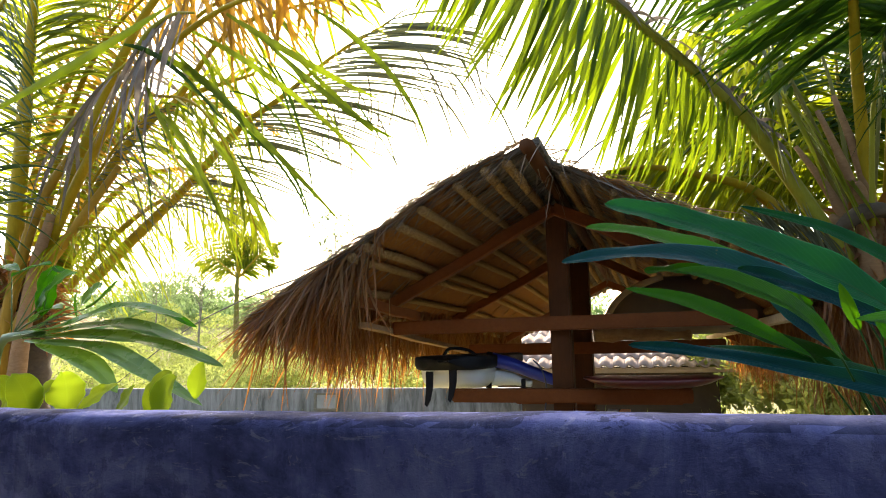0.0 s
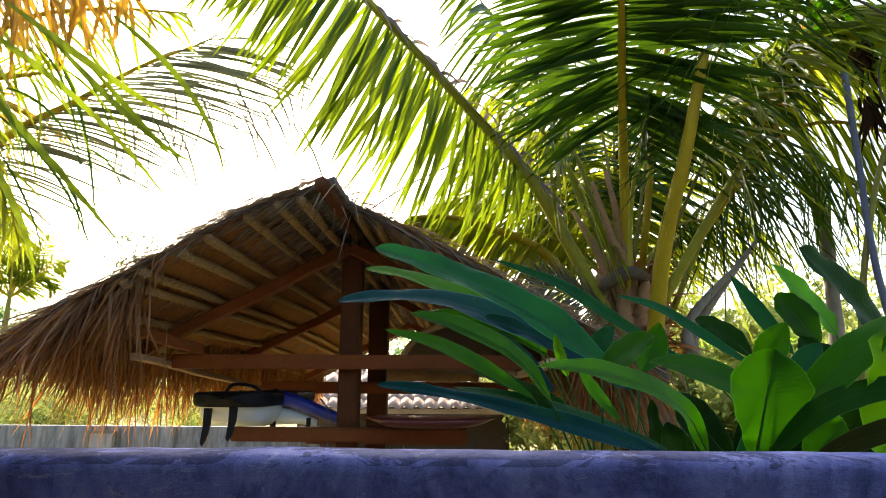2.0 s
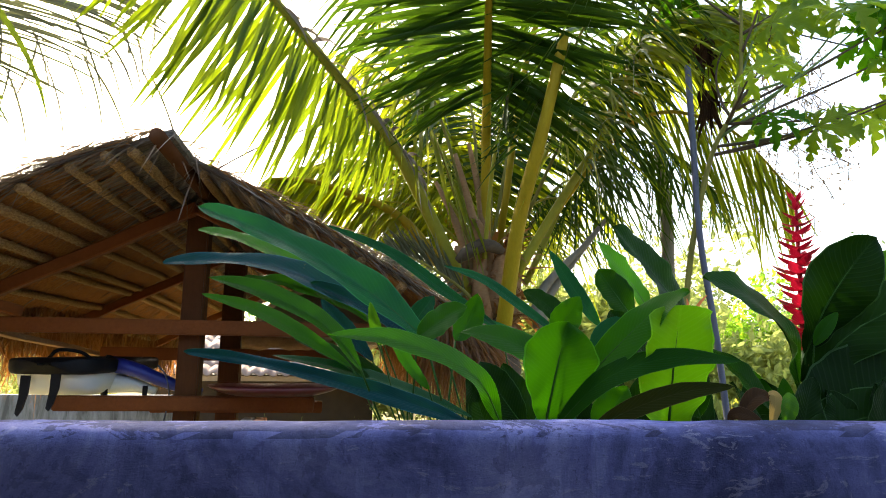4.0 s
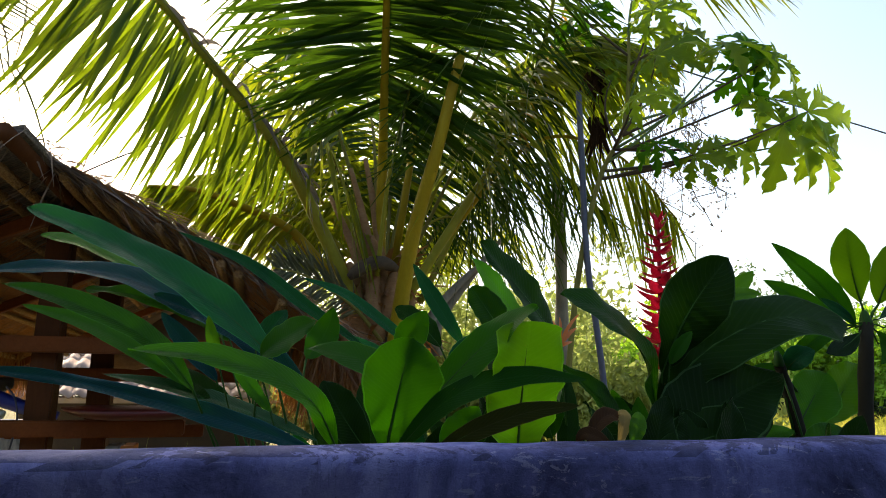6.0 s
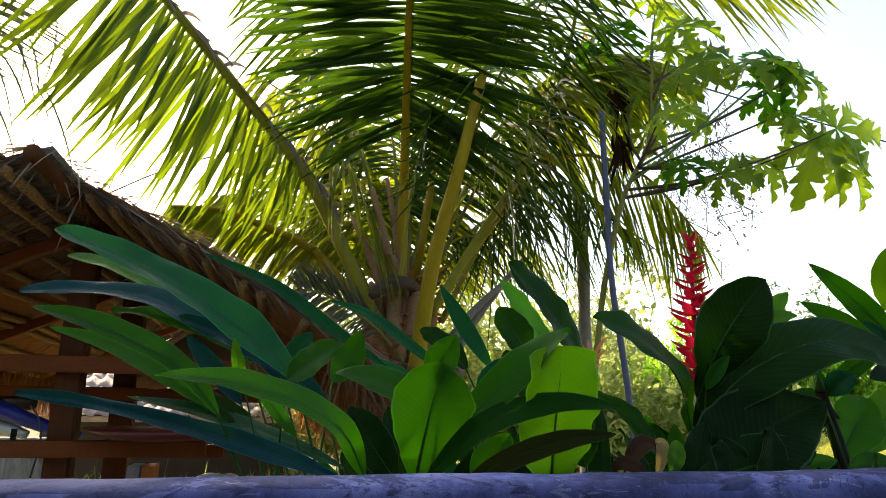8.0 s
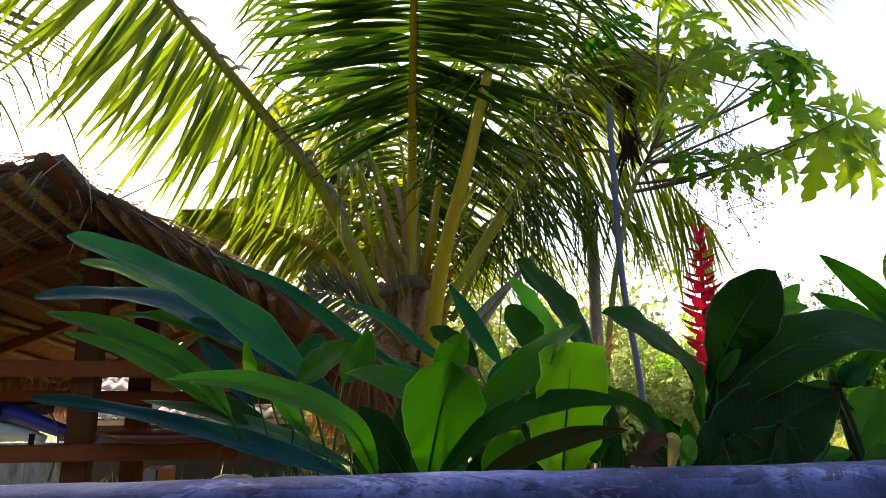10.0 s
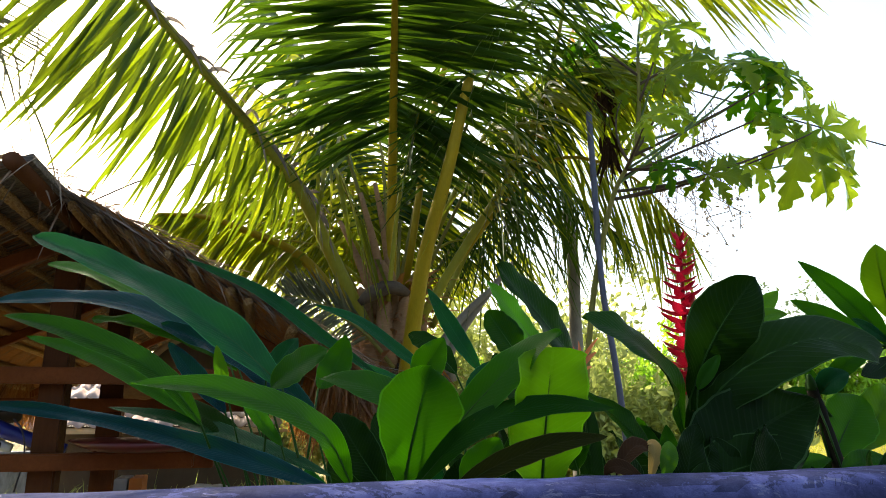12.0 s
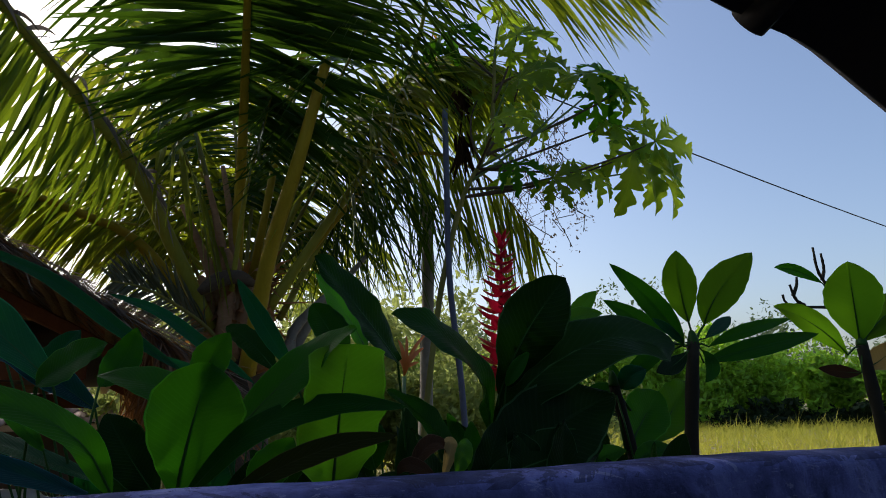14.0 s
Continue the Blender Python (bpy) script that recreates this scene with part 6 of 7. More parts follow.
    arc_leaflet(long, (-1.12, 2.90, 3.08), (-0.71, 2.90, 2.67), (-0.52, 2.90, 2.25), 0.033, M_FROND_BR)
    arc_leaflet(long, (-1.72, 3.00, 3.22), (-1.18, 2.95, 2.82), (-0.78, 2.95, 2.57), 0.042, M_FROND_BR)
    arc_leaflet(long, (-2.18, 3.00, 3.07), (-1.71, 2.95, 2.73), (-1.53, 2.95, 2.46), 0.054, M_FROND_BR)
    arc_leaflet(long, (-2.06, 3.05, 2.47), (-1.77, 3.00, 2.18), (-1.57, 3.00, 1.79), 0.048, M_FROND_BR)
    arc_leaflet(long, (-1.86, 3.00, 2.59), (-1.54, 3.00, 2.17), (-1.39, 3.00, 1.79), 0.048, M_FROND_BR)
    arc_leaflet(long, (-1.82, 3.10, 2.71), (-1.41, 3.10, 2.33), (-1.17, 3.10, 1.86), 0.020, M_FROND_OB)
    arc_leaflet(long, (-1.75, 3.10, 2.51), (-1.54, 3.10, 2.19), (-1.43, 3.10, 1.92), 0.016, M_FROND_OB)
    arc_leaflet(long, (-2.18, 3.05, 2.73), (-1.92, 3.00, 2.44), (-1.69, 3.00, 2.01), 0.046, M_FROND_BR)
    arc_leaflet(long, (-2.04, 3.10, 3.17), (-1.85, 3.10, 2.83), (-1.91, 3.10, 2.50), 0.030, M_FROND_YOB)
    arc_leaflet(long, (-1.59, 3.10, 2.52), (-1.34, 3.10, 2.29), (-1.29, 3.10, 1.94), 0.016, M_FROND_OB)
    arc_leaflet(long, (-1.44, 3.10, 2.40), (-1.29, 3.10, 2.18), (-1.26, 3.10, 2.00), 0.014, M_FROND_OB)
    arc_leaflet(long, (-1.50, 3.20, 3.02), (-1.29, 3.20, 2.73), (-1.15, 3.20, 2.30), 0.014, M_FROND_OB)
    arc_leaflet(long, (-1.11, 3.30, 2.77), (-0.96, 3.30, 2.54), (-0.77, 3.30, 2.23), 0.013, M_FROND_OB)
    arc_leaflet(long, (-1.48, 3.30, 2.58), (-1.28, 3.30, 2.47), (-1.15, 3.30, 2.18), 0.014, M_FROND_OB)
    arc_leaflet(long, (-2.26, 3.00, 2.92), (-2.11, 3.00, 2.63), (-1.85, 3.00, 2.27), 0.042, M_FROND_BR)
    arc_leaflet(long, (-2.32, 2.90, 3.10), (-1.98, 2.90, 2.91), (-1.61, 2.90, 2.51), 0.033, M_FROND_OB)
    arc_leaflet(long, (-1.27, 3.00, 2.88), (-0.95, 3.00, 2.54), (-0.84, 3.00, 2.43), 0.032, M_FROND_BR)
    rng = random.Random(43)
    for k in range(15):
        a = Vector((-2.4 + 0.07 * k, 3.1 + rng.uniform(-0.1, 0.2), 2.75 + 0.02 * k + rng.uniform(-0.1, 0.1)))
        slant = radians(rng.uniform(-75, -35))
        e = Vector((math.cos(slant), rng.uniform(-0.15, 0.15), math.sin(slant))) * rng.uniform(0.5, 0.95)
        arc_leaflet(long, a, a + e * 0.5 + Vector((0.02, 0, 0.05)), a + e + Vector((-0.03, 0, -0.1)), rng.uniform(0.012, 0.026), rng.choice((M_FROND_BR, M_FROND_OB, M_FROND_YOB)))
    frond(p, [(-2.33, 3.0, 3.1), (-2.2, 2.97, 3.2), (-2.03, 2.95, 3.25), (-1.85, 2.9, 3.2)], 0.02, 0.6, (1, 1, 1), 0.0, 13, M_FROND_D, M_RIB_G, 0.4, curl=1.1, seed=44, width=0.045, taper=0.1, jitter=0.15, fan=(-135, -80), sides=(1,), label="dead grey frond hanging limp")
    frond(p, [(-3.12, 3.2, 2.7), (-2.69, 3.1, 2.97), (-2.33, 3.0, 3.08)], 0.02, 0.6, (1, 1, 1), 0.0, 13, M_FROND_D, M_RIB_G, 0.5, curl=1.1, seed=55, width=0.032, taper=0.1, jitter=0.15, fan=(-160, -95), sides=(1,), label="dead grey frond hanging limp")
    frond(p, [(-3.5, 3.5, 2.1), (-2.9, 3.4, 3.2), (-2.38, 3.3, 3.7), (-1.81, 3.2, 3.53), (-1.11, 3.1, 3.29)], 0.036, 0.62, (1, 1, 1), 0.5, 60, M_FROND_O, M_RIB, 0.25, curl=1.1, seed=45, width=0.034, jitter=0.12, fan=(-100, -40), sides=(1,), label="withering orange-yellow frond")
    frond(p, [(-2.6, 3.6, 3.0), (-2.1, 3.5, 3.4), (-1.6, 3.5, 3.5), (-1.0, 3.4, 3.4)], 0.02, 0.6, (1, 1, 1), 0.1, 44, y, M_RIB, 0.25, curl=1.1, seed=56, width=0.026, jitter=0.12, fan=(-80, -20), sides=(1,))
    frond(p, [(-3.47, 3.6, 1.9), (-3.4, 3.7, 2.35), (-3.14, 3.8, 2.88), (-2.78, 3.9, 3.21), (-2.15, 3.9, 3.31)], 0.055, 0.75, (0.5, 0.8, 0.2), 0.3, 60, y, M_RIB, 0.4, curl=1.1, seed=46, width=0.022, jitter=0.12, flat=True)
    frond(p, [(-4.48, 4.2, 2.3), (-3.78, 4.4, 3.27), (-3.03, 4.5, 3.44), (-2.37, 4.5, 3.13)], 0.036, 0.85, (0.4, 0.6, 0.5), 0.2, 48, M_FROND_O, M_RIB, 0.45, curl=1.1, seed=48, width=0.018, jitter=0.15, flat=True)
    frond(p, [(-4.76, 4.6, 2.1), (-4.14, 4.8, 2.91), (-3.4, 4.9, 3.0), (-2.84, 4.9, 2.54)], 0.034, 0.8, (0.3, 0.5, 0.7), 0.15, 50, y, M_RIB, 0.45, curl=1.1, seed=57, width=0.02, jitter=0.15, flat=True)
    frond(p, [(-3.9, 3.5, 1.8), (-3.7, 3.2, 2.28), (-3.56, 3.0, 2.86), (-3.22, 2.8, 3.3), (-2.71, 2.6, 3.5)], 0.03, 0.9, (0.35, 0.9, 0.1), 0.2, 64, g, M_RIB_G, 0.4, curl=1.1, seed=49, width=0.018, flat=True, sides=(-1,))
    frond(p, [(-3.7, 3.6, 1.9), (-3.45, 3.5, 2.1), (-3.1, 3.4, 2.2), (-2.7, 3.3, 2.15)], 0.02, 0.6, (0.6, 0.5, 0.6), 0.2, 46, y, M_RIB, 0.4, curl=1.1, seed=58, width=0.014, jitter=0.2)
    frond(p, [(-4.3, 3.9, 2.0), (-4.1, 3.9, 2.9), (-3.8, 3.9, 3.6), (-3.3, 3.9, 4.2)], 0.04, 0.9, (0.4, 0.9, 0.2), 0.1, 90, y, M_RIB, 0.4, curl=1.1, seed=59, width=0.028, flat=True)
    frond(p, [(-4.2, 4.3, 1.9), (-3.9, 4.5, 2.4), (-3.4, 4.6, 2.7), (-2.8, 4.7, 2.6)], 0.034, 0.7, (0.3, 0.8, 0.4), 0.1, 56, y, M_RIB, 0.4, curl=1.1, seed=61, width=0.02, flat=True, jitter=0.15)
    frond(p, [(-3.9, 4.0, 2.2), (-3.5, 4.0, 3.1), (-2.9, 4.0, 3.8), (-2.0, 4.0, 4.2)], 0.034, 0.9, (0.4, 0.8, 0.4), 0.2, 46, M_FROND_D, M_RIB, 0.4, curl=1.1, seed=62, width=0.026, flat=True)
    frond(p, [(-3.9, 3.8, 2.3), (-3.6, 3.7, 3.1), (-3.2, 3.6, 3.6), (-2.6, 3.5, 3.9)], 0.03, 0.7, (0.4, 0.8, 0.4), 0.1, 60, M_FROND_O, M_RIB, 0.4, curl=1.1, seed=63, width=0.026, flat=True)
    frond(p, [(-2.6, 3.3, 3.0), (-2.12, 3.25, 2.85), (-1.8, 3.2, 2.45), (-1.62, 3.2, 2.0)], 0.01, 0.48, (1, 1, 1), 0.15, 46, y, M_RIB, 0.2, curl=1.1, seed=65, width=0.024, jitter=0.15, fan=(-105, -45), sides=(1,), label="yellow tip of a frond hanging low")
    frond(p, [(-3.15, 3.5, 2.5), (-2.75, 3.4, 2.8), (-2.35, 3.4, 2.95)], 0.01, 0.6, (1, 1, 1), 0.0, 40, M_FROND_P, M_RIB, 0.9, curl=1.1, seed=66, width=0.013, jitter=0.12, fan=(-25, 35), sides=(1,))
    b = new("frond")
    b.parent = p
    v, f, uv = [], [], []
    for k in range(15):
        c = bezier((-1.99, 1.95, 2.33), (-1.41, 1.85, 2.42), (-0.96, 1.75, 2.48), k / 14) - p.location
        w = 0.017 * min(1.0, 0.5 + k * 0.1) * max(0.0, 1 - (k / 14) ** 4)
        v += [c + Vector((0.25, 0.35, -1)) * w, c + Vector((0, -0.25, 0)) * w, c - Vector((0.25, 0.1, -1)) * w]
        uv += [(k / 14, 0), (k / 14, 0.5), (k / 14, 1)]
    f = [(k * 3 + q, k * 3 + q + 1, k * 3 + q + 4, k * 3 + q + 3) for k in range(14) for q in range(2)]
    mesh_object("leaflet", v, f, M_FROND_YOB, b, "long bright green leaflet", True, uv)
    tube("rib", [(-3.7, 3.3, 1.9), (-3.2, 2.8, 2.2), (-2.5, 2.25, 2.33), (-1.98, 1.95, 2.335)], [0.03, 0.02, 0.01, 0.006], M_RIB_G, b, "", 8)


build_left_palm()


# ---- papaya, pipe, cable ----
def papaya_leaf_mesh(seed):
    """A leaf of seven broad lobes that meet in its middle, each with blunt side lobes, drooping towards the tips."""
    rng = random.Random(seed)
    verts, uvs, faces = [], [], []
    n = 34
    for q in range(7):
        a = radians(-141 + 47 * q + rng.uniform(-7, 7))
        ln = (1.0 - 0.34 * (abs(q - 3) / 3) ** 1.4) * rng.uniform(0.85, 1.1)
        ax, side = Vector((math.cos(a), math.sin(a), 0)), Vector((-math.sin(a), math.cos(a), 0))
        hang, tw = rng.uniform(0.4, 1.1), rng.uniform(-0.4, 0.4)
        spots = {e: [(rng.uniform(0.3, 0.38), rng.uniform(0.16, 0.24)), (rng.uniform(0.48, 0.56), rng.uniform(0.18, 0.28)), (rng.uniform(0.66, 0.73), rng.uniform(0.14, 0.22)), (rng.uniform(0.82, 0.88), rng.uniform(0.07, 0.12))] for e in (-1, 1)}
        first = len(verts)
        for i in range(n + 1):
            s = i / n
            c = ax * ln * s * (1 - 0.15 * s * hang) + Vector((0, 0, 0.05 * math.sin(s * 3) - hang * ln * s * s * 0.8))
            for e in (-1, -0.5, 0, 0.5, 1):
                d = 1 if e > 0 else -1
                w = 0.085 * ln * min(1.0, s / 0.2) ** 0.7 * max(0.0, 1 - s) ** 0.5 if s < 0.99 else 0.0
                w += sum(h * ln * max(0.0, 1 - (abs(s - p) / 0.09) ** 1.5) ** 0.75 for p, h in spots[d]) * 0.8
                verts.append(c + side * e * w + ax * abs(e) * w * 0.8 + Vector((0, 0, (0.25 * abs(e) + tw * e) * w - 0.35 * abs(e) ** 2 * w)))
                uvs.append((s, 0.5 + 0.5 * e))
        for i in range(n):
            for j in range(4):
                k = first + i * 5 + j
                faces.append((k, k + 1, k + 6, k + 5))
    return verts, faces, uvs


def build_papaya():
    p = thing("papaya_tree", (2.35, 3.35, GROUND), "slender papaya tree with large lobed backlit leaves", "papaya tree")
    o = p.location
    pts = spline([(2.33, 3.4, GROUND - 0.05), (2.38, 3.38, 1.1), (2.45, 3.35, 1.79), (2.5, 3.3, 2.15), (2.57, 3.25, 2.46), (2.68, 3.2, 2.7), (2.74, 3.22, 2.95), (2.78, 3.25, 3.3)], 44)
    v, f, uv = tube_data([q - o for q in pts], [0.018 - 0.009 * k / 43 + 0.001 * (k % 2) for k in range(44)], 10)
    mesh_object("trunk", v, f, M_RIB_D, p, "pale olive ringed trunk", True, uv)
    shapes = []
    for s in range(5):
        v, f, uv = papaya_leaf_mesh(s + 3)
        shapes.append(mesh_object("leaf", v, f, M_LIMEY if s == 3 else M_PAPAYA, p, "", True, uv))
    rng = random.Random(14)

    def stalked_leaf(b, c, size):
        """A leaf on a thin stalk that leaves the trunk below b and ends at c."""
        root = min(pts, key=lambda q: abs(q.z - (2 * b[2] - c[2])) + 0.5 * (q.z < 2.4))
        line = [bezier(root, b, c, i / 10) - o for i in range(11)]
        k = len(grown)
        v, f, uv = tube_data(line, [0.0085 - 0.0005 * i for i in range(11)], 6)
        mesh_object("petiole", v, f, M_STEM if k % 3 == 0 else M_TRUNK, p, "", True, uv)
        t = (line[-1] - line[-3]).normalized()
        t = (t * 1.2 + Vector((0.45, -0.1, -0.7))).normalized()
        y = Vector((-0.55, -0.65, 0.5)).cross(t).normalized()
        m = Matrix((t, y, t.cross(y))).transposed().to_4x4()
        ob = shapes[k] if k < 5 else new("leaf", shapes[k % 5].data)
        ob.parent = p
        ob.matrix_basis = Matrix.Translation(line[-1]) @ m @ Matrix.Rotation(rng.uniform(-0.5, 0.5), 4, "X") @ Matrix.Diagonal((size, size, size, 1))
        grown.append(ob)

    grown = []
    stalked_leaf((2.95, 3.05, 2.84), (3.17, 2.95, 3.17), 0.336)
    stalked_leaf((3.04, 3.05, 2.54), (3.48, 2.9, 2.73), 0.426)
    stalked_leaf((2.85, 3.1, 2.5), (2.98, 3.0, 2.53), 0.224)
    stalked_leaf((3.1, 3.1, 2.9), (3.3, 3.0, 3.05), 0.269)
    stalked_leaf((2.76, 3.1, 2.87), (2.78, 3.0, 3.07), 0.291)
    stalked_leaf((2.58, 3.0, 2.67), (2.57, 2.9, 2.75), 0.224)
    stalked_leaf((2.88, 3.3, 3.15), (2.99, 3.35, 3.43), 0.314)
    stalked_leaf((2.64, 3.3, 2.89), (2.76, 3.35, 3.15), 0.269)
    stalked_leaf((2.73, 3.1, 2.58), (2.75, 3.0, 2.57), 0.179)
    stalked_leaf((2.9, 3.25, 2.92), (3.06, 3.3, 3.04), 0.269)
    stalked_leaf((2.8, 3.15, 3.2), (2.84, 3.1, 3.4), 0.291)
    stalked_leaf((2.95, 3.2, 3.25), (3.12, 3.2, 3.38), 0.269)
    stalked_leaf((2.86, 3.4, 3.05), (2.95, 3.6, 3.02), 0.291)
    stalked_leaf((2.6, 3.3, 3.35), (2.55, 3.4, 3.5), 0.291)
    stalked_leaf((2.82, 3.3, 2.72), (2.95, 3.4, 2.72), 0.224)
    stalked_leaf((3.2, 3.1, 2.58), (3.68, 2.95, 2.68), 0.336)
    stalked_leaf((3.05, 3.05, 2.75), (3.42, 3.0, 2.93), 0.269)
    stalked_leaf((3.1, 3.0, 2.58), (3.6, 2.85, 2.8), 0.314)
    stalked_leaf((3.05, 3.0, 2.9), (3.33, 2.95, 3.2), 0.269)
    stalked_leaf((3.0, 3.1, 2.6), (3.22, 3.0, 2.62), 0.246)
    stalked_leaf((3.1, 3.0, 2.9), (3.45, 2.9, 3.12), 0.246)
    stalked_leaf((2.85, 3.3, 3.6), (2.95, 3.35, 3.75), 0.336)
    pod = [((2.66, 3.4, 3.16), 0.2), ((2.65, 3.4, 2.84), 0.24)]
    for (x, y, z), ln in pod:
        rg = np.random.default_rng(int(z * 100))
        n = 26
        roots = np.tile(np.array((x, y, z)) - np.array(o), (n, 1)) + rg.normal(0, 0.02, (n, 3))
        ways = np.stack([rg.normal(0, 0.3, n), rg.normal(0, 0.3, n), -np.ones(n)], 1)
        v, f, uv = ribbons(roots, ways, rg.uniform(0.1, ln, n), 0.035, 0.2, rg, 4, 0.3, 0.8)
        mesh_object("dead_leaf", v, f, M_BROWN, p, "shrivelled dark dead leaf", True, uv)


build_papaya()


def build_creeper():
    c = thing("creeper", (3.45, 3.9, 2.4), "thin bare creeper twigs hanging in the air beside the papaya", "creeper")
    o = c.location
    rng = random.Random(6)
    for k in range(20):
        x, y, z = 3.4 + 0.022 * k + rng.uniform(-0.06, 0.06), 3.9 + rng.uniform(-0.2, 0.3), 3.2 + rng.uniform(-0.3, 0.25)
        ln = rng.uniform(0.4, 0.95)
        pts = [Vector((x + rng.uniform(-0.03, 0.03) * i, y, z - ln * i / 7 + rng.uniform(-0.01, 0.01))) - o for i in range(8)]
        v, f, uv = tube_data(pts, [0.003] * 8, 5)
        tw = mesh_object("twig", v, f, M_TRUNK, c, "", True, uv)
        rg = np.random.default_rng(k)
        at = np.array([tuple(pts[i]) for i in range(1, 8) for _ in range(7)]) + rg.normal(0, 0.03, (49, 3))
        v, f = flakes(at, 0.014, rg)
        tagged(mesh_object("withered_foliage", v, f, M_FROND_D, tw, "", False), kind="stuff")


build_creeper()

pipe = thing("pipe", (2.64, 3.3, GROUND), "tall blue-grey plastic pipe standing beside the papaya", "pipe")
tube("pipe_shaft", spline([(2.66, 3.3, GROUND - 0.05), (2.57, 3.3, 1.39), (2.5, 3.3, 1.97), (2.485, 3.3, 2.52), (2.475, 3.3, 2.95)], 16), [0.0165] * 16, M_PIPE, pipe, "", 10)

post = thing("tree_trunk", (2.95, 4.5, GROUND), "bare pale grey tree trunk beyond the palm", "tree")
tube("trunk", spline([(2.95, 4.5, GROUND - 0.05), (2.94, 4.5, 1.2), (2.95, 4.5, 2.5), (2.9, 4.6, 3.4)], 24), [0.06 - 0.0012 * k + 0.004 * math.sin(k * 1.9) for k in range(24)], M_BARK, post, "", 10)

wire = thing("cable", (7.5, 6, 4.4), "thin black overhead cable across the sky", "cable")
tube("wire", spline([(-2, 6, 5.9), (4.2, 6, 4.95), (7.6, 6, 4.48), (11.8, 6, 3.98), (22, 6.4, 3.2)], 50), [0.009] * 50, M_CABLE, wire, "", 6)


strung = thing("cable", (0.3, 3.6, 2.45), "thin black wire strung from the shelter into the palm", "cable")
tube("wire", spline([(0.02, 3.3, 2.2), (0.22, 3.6, 2.45), (0.52, 3.9, 2.7), (0.95, 4.15, 2.95)], 20), [0.0045] * 20, M_CABLE, strung, "", 5)


guy = thing("cable", (-3.5, 5.1, 1.66), "dark guy wire from the shelter's eave to the garden wall", "cable")
tube("wire", spline([(-7.4, 8.0, 0.86), (-4.51, 6.0, 1.56), (-2.45, 4.2, 1.74), (-1.2, 3.4, 1.86)], 20), [0.006] * 20, M_CABLE, guy, "", 5)


# ---- far greenery ----
def scatter(name, label, category, centres, n, size, material, seed):
    rng = np.random.default_rng(seed)
    pts = np.concatenate([lumps(c, r, n, rng) for c, r in centres])
    v, f = flakes(pts, size, rng)
    ob = mesh_object(name, v, f, material, None, "", False)
    return tagged(ob, label, category, kind="stuff")


def build_greenery():
    rng = random.Random(17)
    rows = []
    for k in range(46):
        x = 4.0 + k * 0.78
        y = 22.0 - 0.28 * k + rng.uniform(-0.6, 0.6)
        h = 1.35 + rng.uniform(-0.25, 0.3)
        rows.append(((x, y, ground_height(x, y) + h * 1.0), (1.5, 1.3, h * 0.95)))
    # Dark flakes added along the hedge's foot in place of its shade.
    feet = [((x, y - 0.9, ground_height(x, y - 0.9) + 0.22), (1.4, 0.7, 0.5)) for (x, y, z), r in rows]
    scatter("hedge_shade", "dark flakes standing in for the shade at the foot of the hedge", "undergrowth", feet, 700, 0.12, M_HEDGE_SHADE, 15)
    scatter("hedge", "dense leafy green hedge beyond the dry grass", "hedge", rows, 1900, 0.125, M_BUSH_D, 5)
    rows = []
    for k in range(44):
        x, y = -21 + k * 0.55 + rng.uniform(-0.5, 0.5), 11.0 + rng.uniform(0, 11) + abs(k - 22) * 0.1
        h = rng.uniform(0.5, 1.0)
        rows.append(((x, y, ground_height(x, y) + h * 0.6), (1.3, 1.2, h)))
    scatter("shrubbery", "bright sunlit shrubs on the slope behind the far wall", "shrubs", rows, 2600, 0.05, M_BUSH, 6)
    rows = []
    for k in range(24):
        x, y = 1.15 + k * 0.2 + rng.uniform(-0.15, 0.2), 7.6 + rng.uniform(0, 3) - k * 0.06
        h = rng.uniform(0.6, 1.2)
        rows.append(((x, y, GROUND + h * 1.1), (0.8, 0.8, h)))
    scatter("garden_bushes", "sunlit yellow-green bushes behind the palm", "bushes", rows, 1700, 0.06, M_BUSH, 9)
    rows = []
    for k in range(60):
        x, y = -46 + k * 0.9 + rng.uniform(-1, 1), 27 + rng.uniform(0, 16)
        h = rng.uniform(0.9, 1.8)
        rows.append(((x, y, ground_height(x, y) + h * 0.6), (2.6, 2.2, h)))
    scatter("hillside_trees", "green trees on the far hillside, haze paled into their leaf colour", "trees", rows, 1300, 0.14, M_FAR_HAZE, 7)
    rows = []
    for k in range(40):
        x, y = 2 + k * 1.5 + rng.uniform(-1, 1), 34 - k * 0.5 + rng.uniform(-2, 2)
        h = rng.uniform(1.7, 3.3)
        rows.append(((x, y, ground_height(x, y) + h * 0.9), (2.4, 2.2, h)))
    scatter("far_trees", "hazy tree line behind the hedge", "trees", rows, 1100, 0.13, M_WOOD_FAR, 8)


build_greenery()


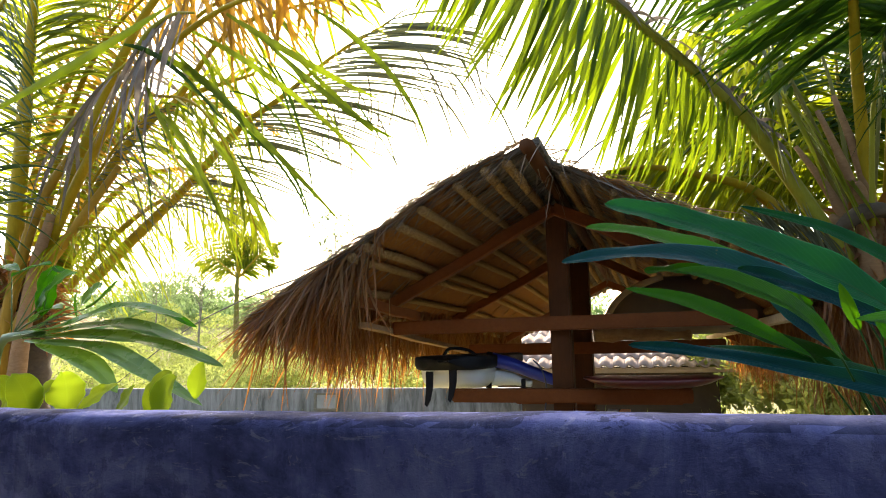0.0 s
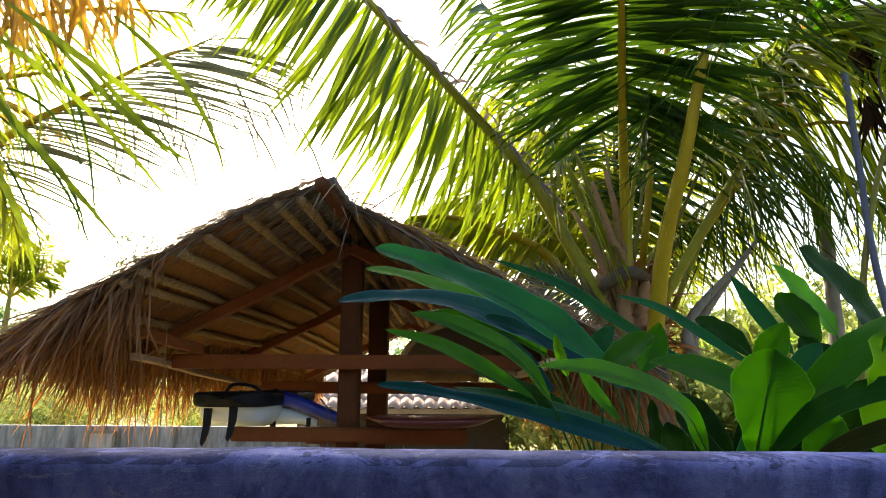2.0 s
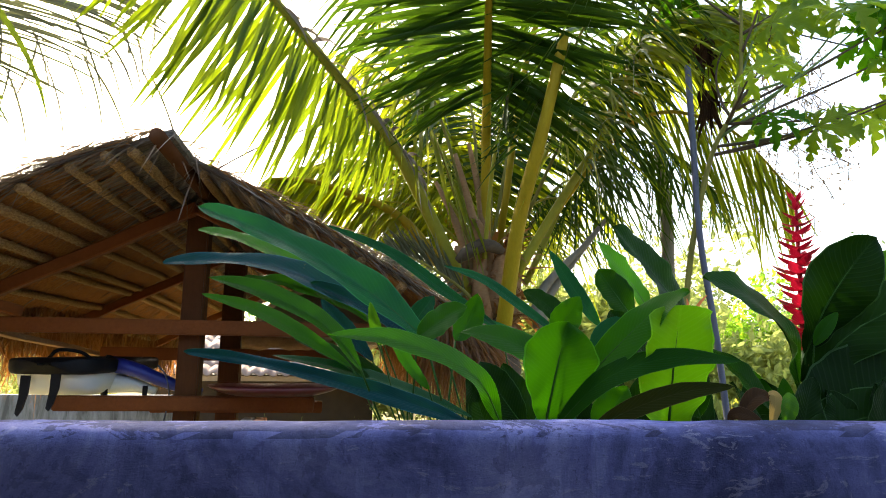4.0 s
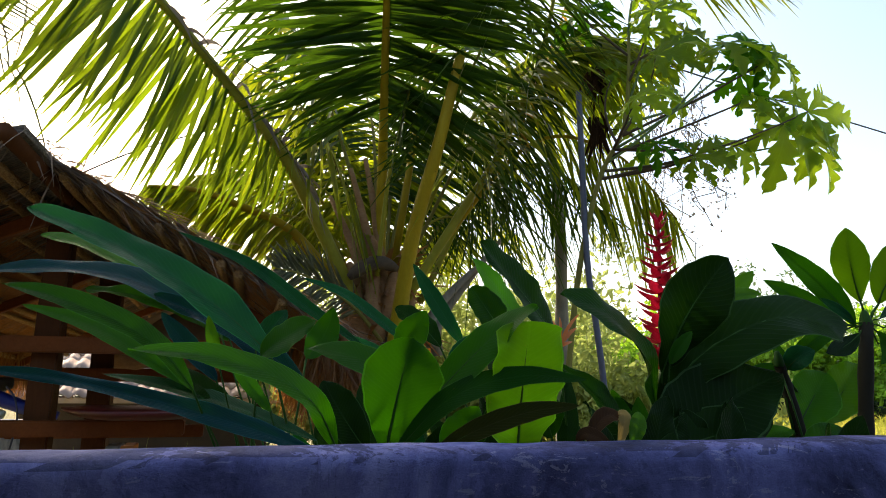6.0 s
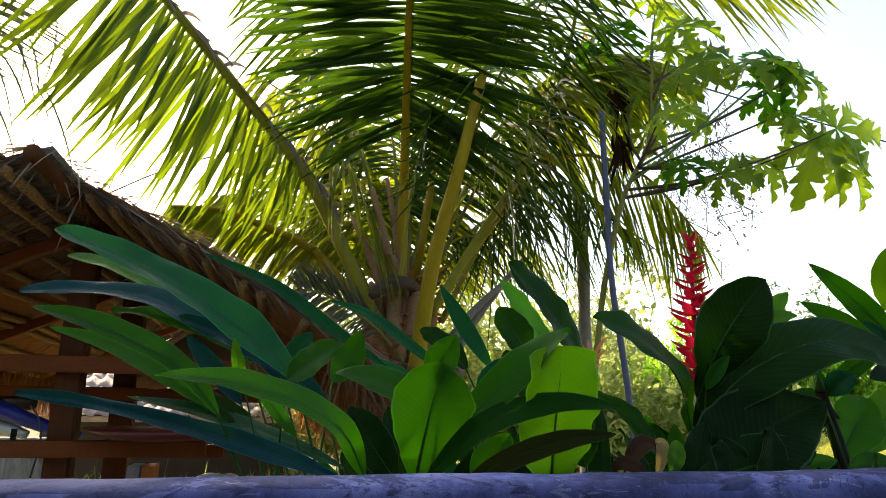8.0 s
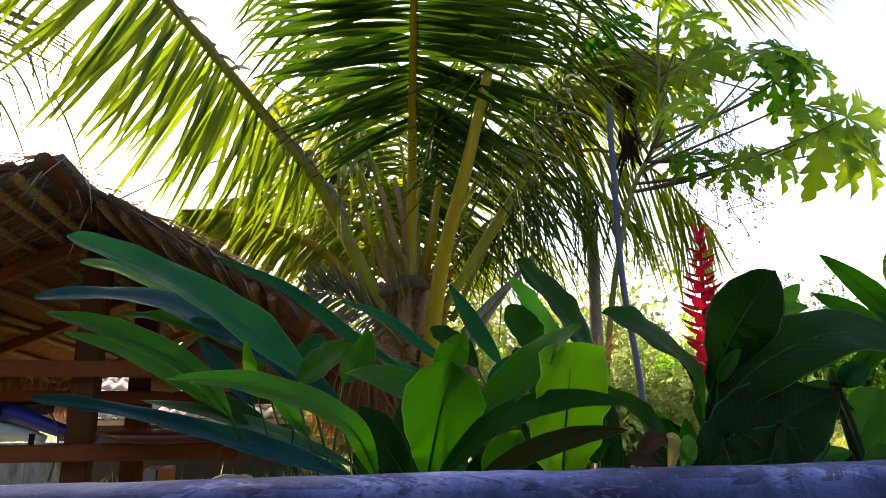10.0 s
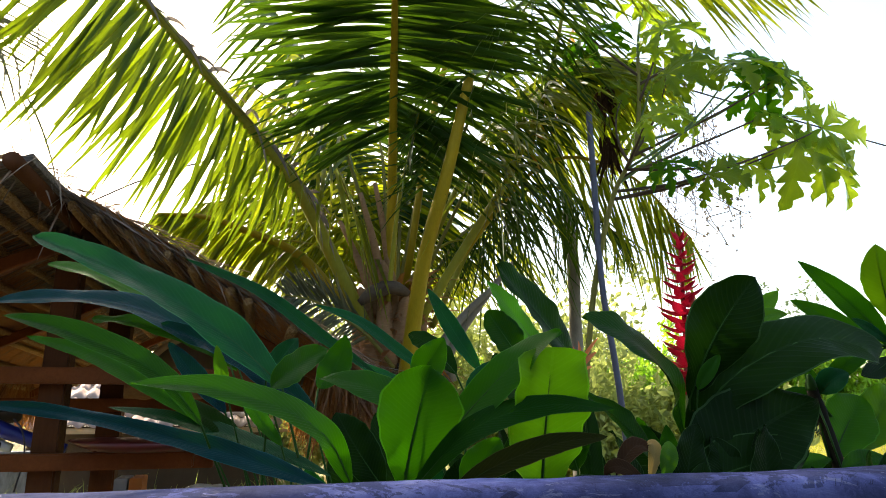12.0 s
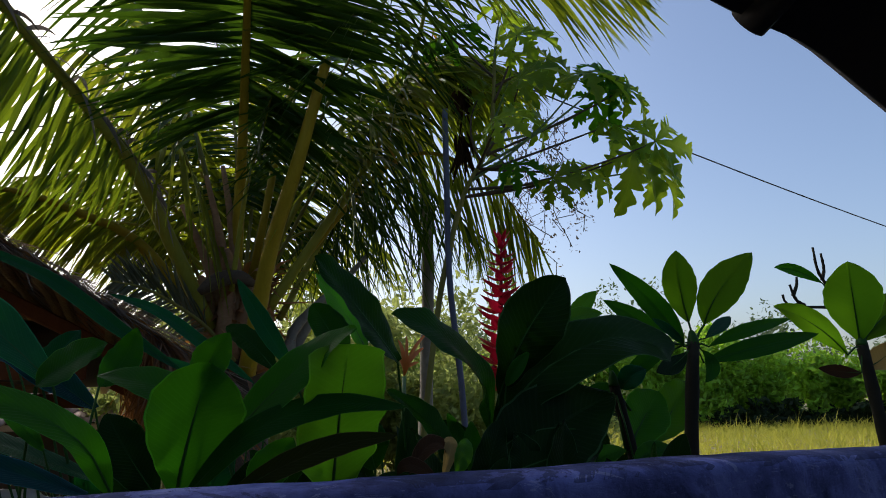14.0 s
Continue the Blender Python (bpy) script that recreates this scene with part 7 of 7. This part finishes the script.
def build_far_trees():
    for n, (x, y, h, r) in enumerate(((-13.0, 17.0, 3.55, 0.62), (-6.8, 14.0, 4.45, 0.6), (-16.5, 19.0, 3.7, 0.9), (9.3, 15.5, 3.05, 0.75), (-18.6, 24.0, 5.0, 1.0), (-20.4, 24.0, 4.3, 0.9))):
        foot = ground_height(x, y)
        t = thing("thin_tree", (x, y, foot), "thin airy tree with sparse pale leaves", "tree", "thin trees")
        top = h - foot
        rng = np.random.default_rng(77 + n)
        v, f, uv = tube_data([Vector((0.03 * math.sin(k + n), 0.01 * k, top * k / 10)) for k in range(11)], [0.05 - 0.0042 * k for k in range(11)], 8)
        mesh_object("trunk", v, f, M_BARK, t, "", True, uv)
        clumps = []
        for k in range(10):
            a, z = k * 2.4, top * (0.72 + 0.03 * k)
            c = Vector((math.cos(a) * r * (0.85 - 0.05 * k), math.sin(a) * r * 0.8, z + 0.35 * r))
            v, f, uv = tube_data([Vector((0, 0.01 * k, z)), Vector((c.x * 0.5, c.y * 0.5, z + 0.25 * r)), c], [0.014, 0.009, 0.004], 6)
            mesh_object("branch", v, f, M_BARK, t, "", True, uv)
            clumps.append(lumps(tuple(c), (r * 0.55, r * 0.55, r * 0.3), 110, rng, 9))
        v, f = flakes(np.concatenate(clumps), 0.04, rng)
        tagged(mesh_object("crown", v, f, M_WOOD_FAR, t, "", False), kind="stuff")


build_far_trees()


def build_small_palm():
    foot = ground_height(-10.2, 15.0)
    p = thing("young_palm", (-10.2, 15.0, foot), "small yellow-green palm beyond the far wall", "palm tree")
    tube("trunk", spline([(-10.2, 15.0, foot - 0.05), (-10.22, 15.0, 2.8), (-10.2, 15.0, 3.5)], 12), [0.085 - 0.004 * k for k in range(12)], M_RIB_D, p, "", 8)
    c = Vector((-10.2, 15.0, 3.35))
    for k, (dx, dz, bend) in enumerate(((0.02, 1.7, 0.0), (-1.0, 1.6, -0.05), (0.65, 1.5, -0.1), (1.4, 0.75, 0.1), (1.1, 0.2, 0.2), (-1.4, 0.4, 0.1), (-1.6, 1.0, 0.0), (0.3, 1.1, -0.1), (-0.4, 1.3, 0.0))):
        e = Vector((dx, 0.2 * (k % 3 - 1), dz))
        frond(p, [c, c + e * 0.35 + Vector((0, 0, 0.12)), c + e * 0.7 + Vector((0, 0, 0.12 + bend)), c + e], 0.026, 0.75, (0.65, 0.8, 0.1), 0.12, 60, M_FROND_Y, M_RIB, 0.25, curl=0.85, seed=90 + k, width=0.036, flat=True)


build_small_palm()


def build_grass():
    rng = np.random.default_rng(31)
    n = 26000
    x = rng.uniform(4.5, 30, n)
    y = rng.uniform(5.0, 19.0, n)
    keep = (y < 20.5 - 0.28 * (x - 4)) & (x > 3.5 + 0.1 * y)
    x, y = x[keep], y[keep]
    n = len(x)
    z = np.array([ground_height(a, b) for a, b in zip(x, y)])
    roots = np.stack([x, y, z - 0.01], 1)
    ways = np.stack([rng.normal(0, 0.35, n), rng.normal(0, 0.35, n), np.ones(n)], 1)
    v, f, uv = ribbons(roots, ways, rng.uniform(0.22, 0.68, n), rng.uniform(0.014, 0.028, n), 0.55, rng, 4, 0.25, 0.9)
    tagged(mesh_object("dry_grass", v, f, M_GRASS, None, "", True, uv), "tall yellow-green dry grass in the open field", "grass", kind="stuff")
    n = 7000
    x = rng.uniform(-9, 4.5, n)
    y = rng.uniform(2.2, 11.0, n)
    z = np.array([ground_height(a, b) for a, b in zip(x, y)])
    roots = np.stack([x, y, z - 0.01], 1)
    ways = np.stack([rng.normal(0, 0.35, n), rng.normal(0, 0.35, n), np.ones(n)], 1)
    v, f, uv = ribbons(roots, ways, rng.uniform(0.12, 0.4, n), 0.012, 0.3, rng, 3, 0.25)
    tagged(mesh_object("garden_grass", v, f, M_BUSH, None, "", True, uv), "sparse unmown green grass around the shelter", "grass", kind="stuff")


build_grass()
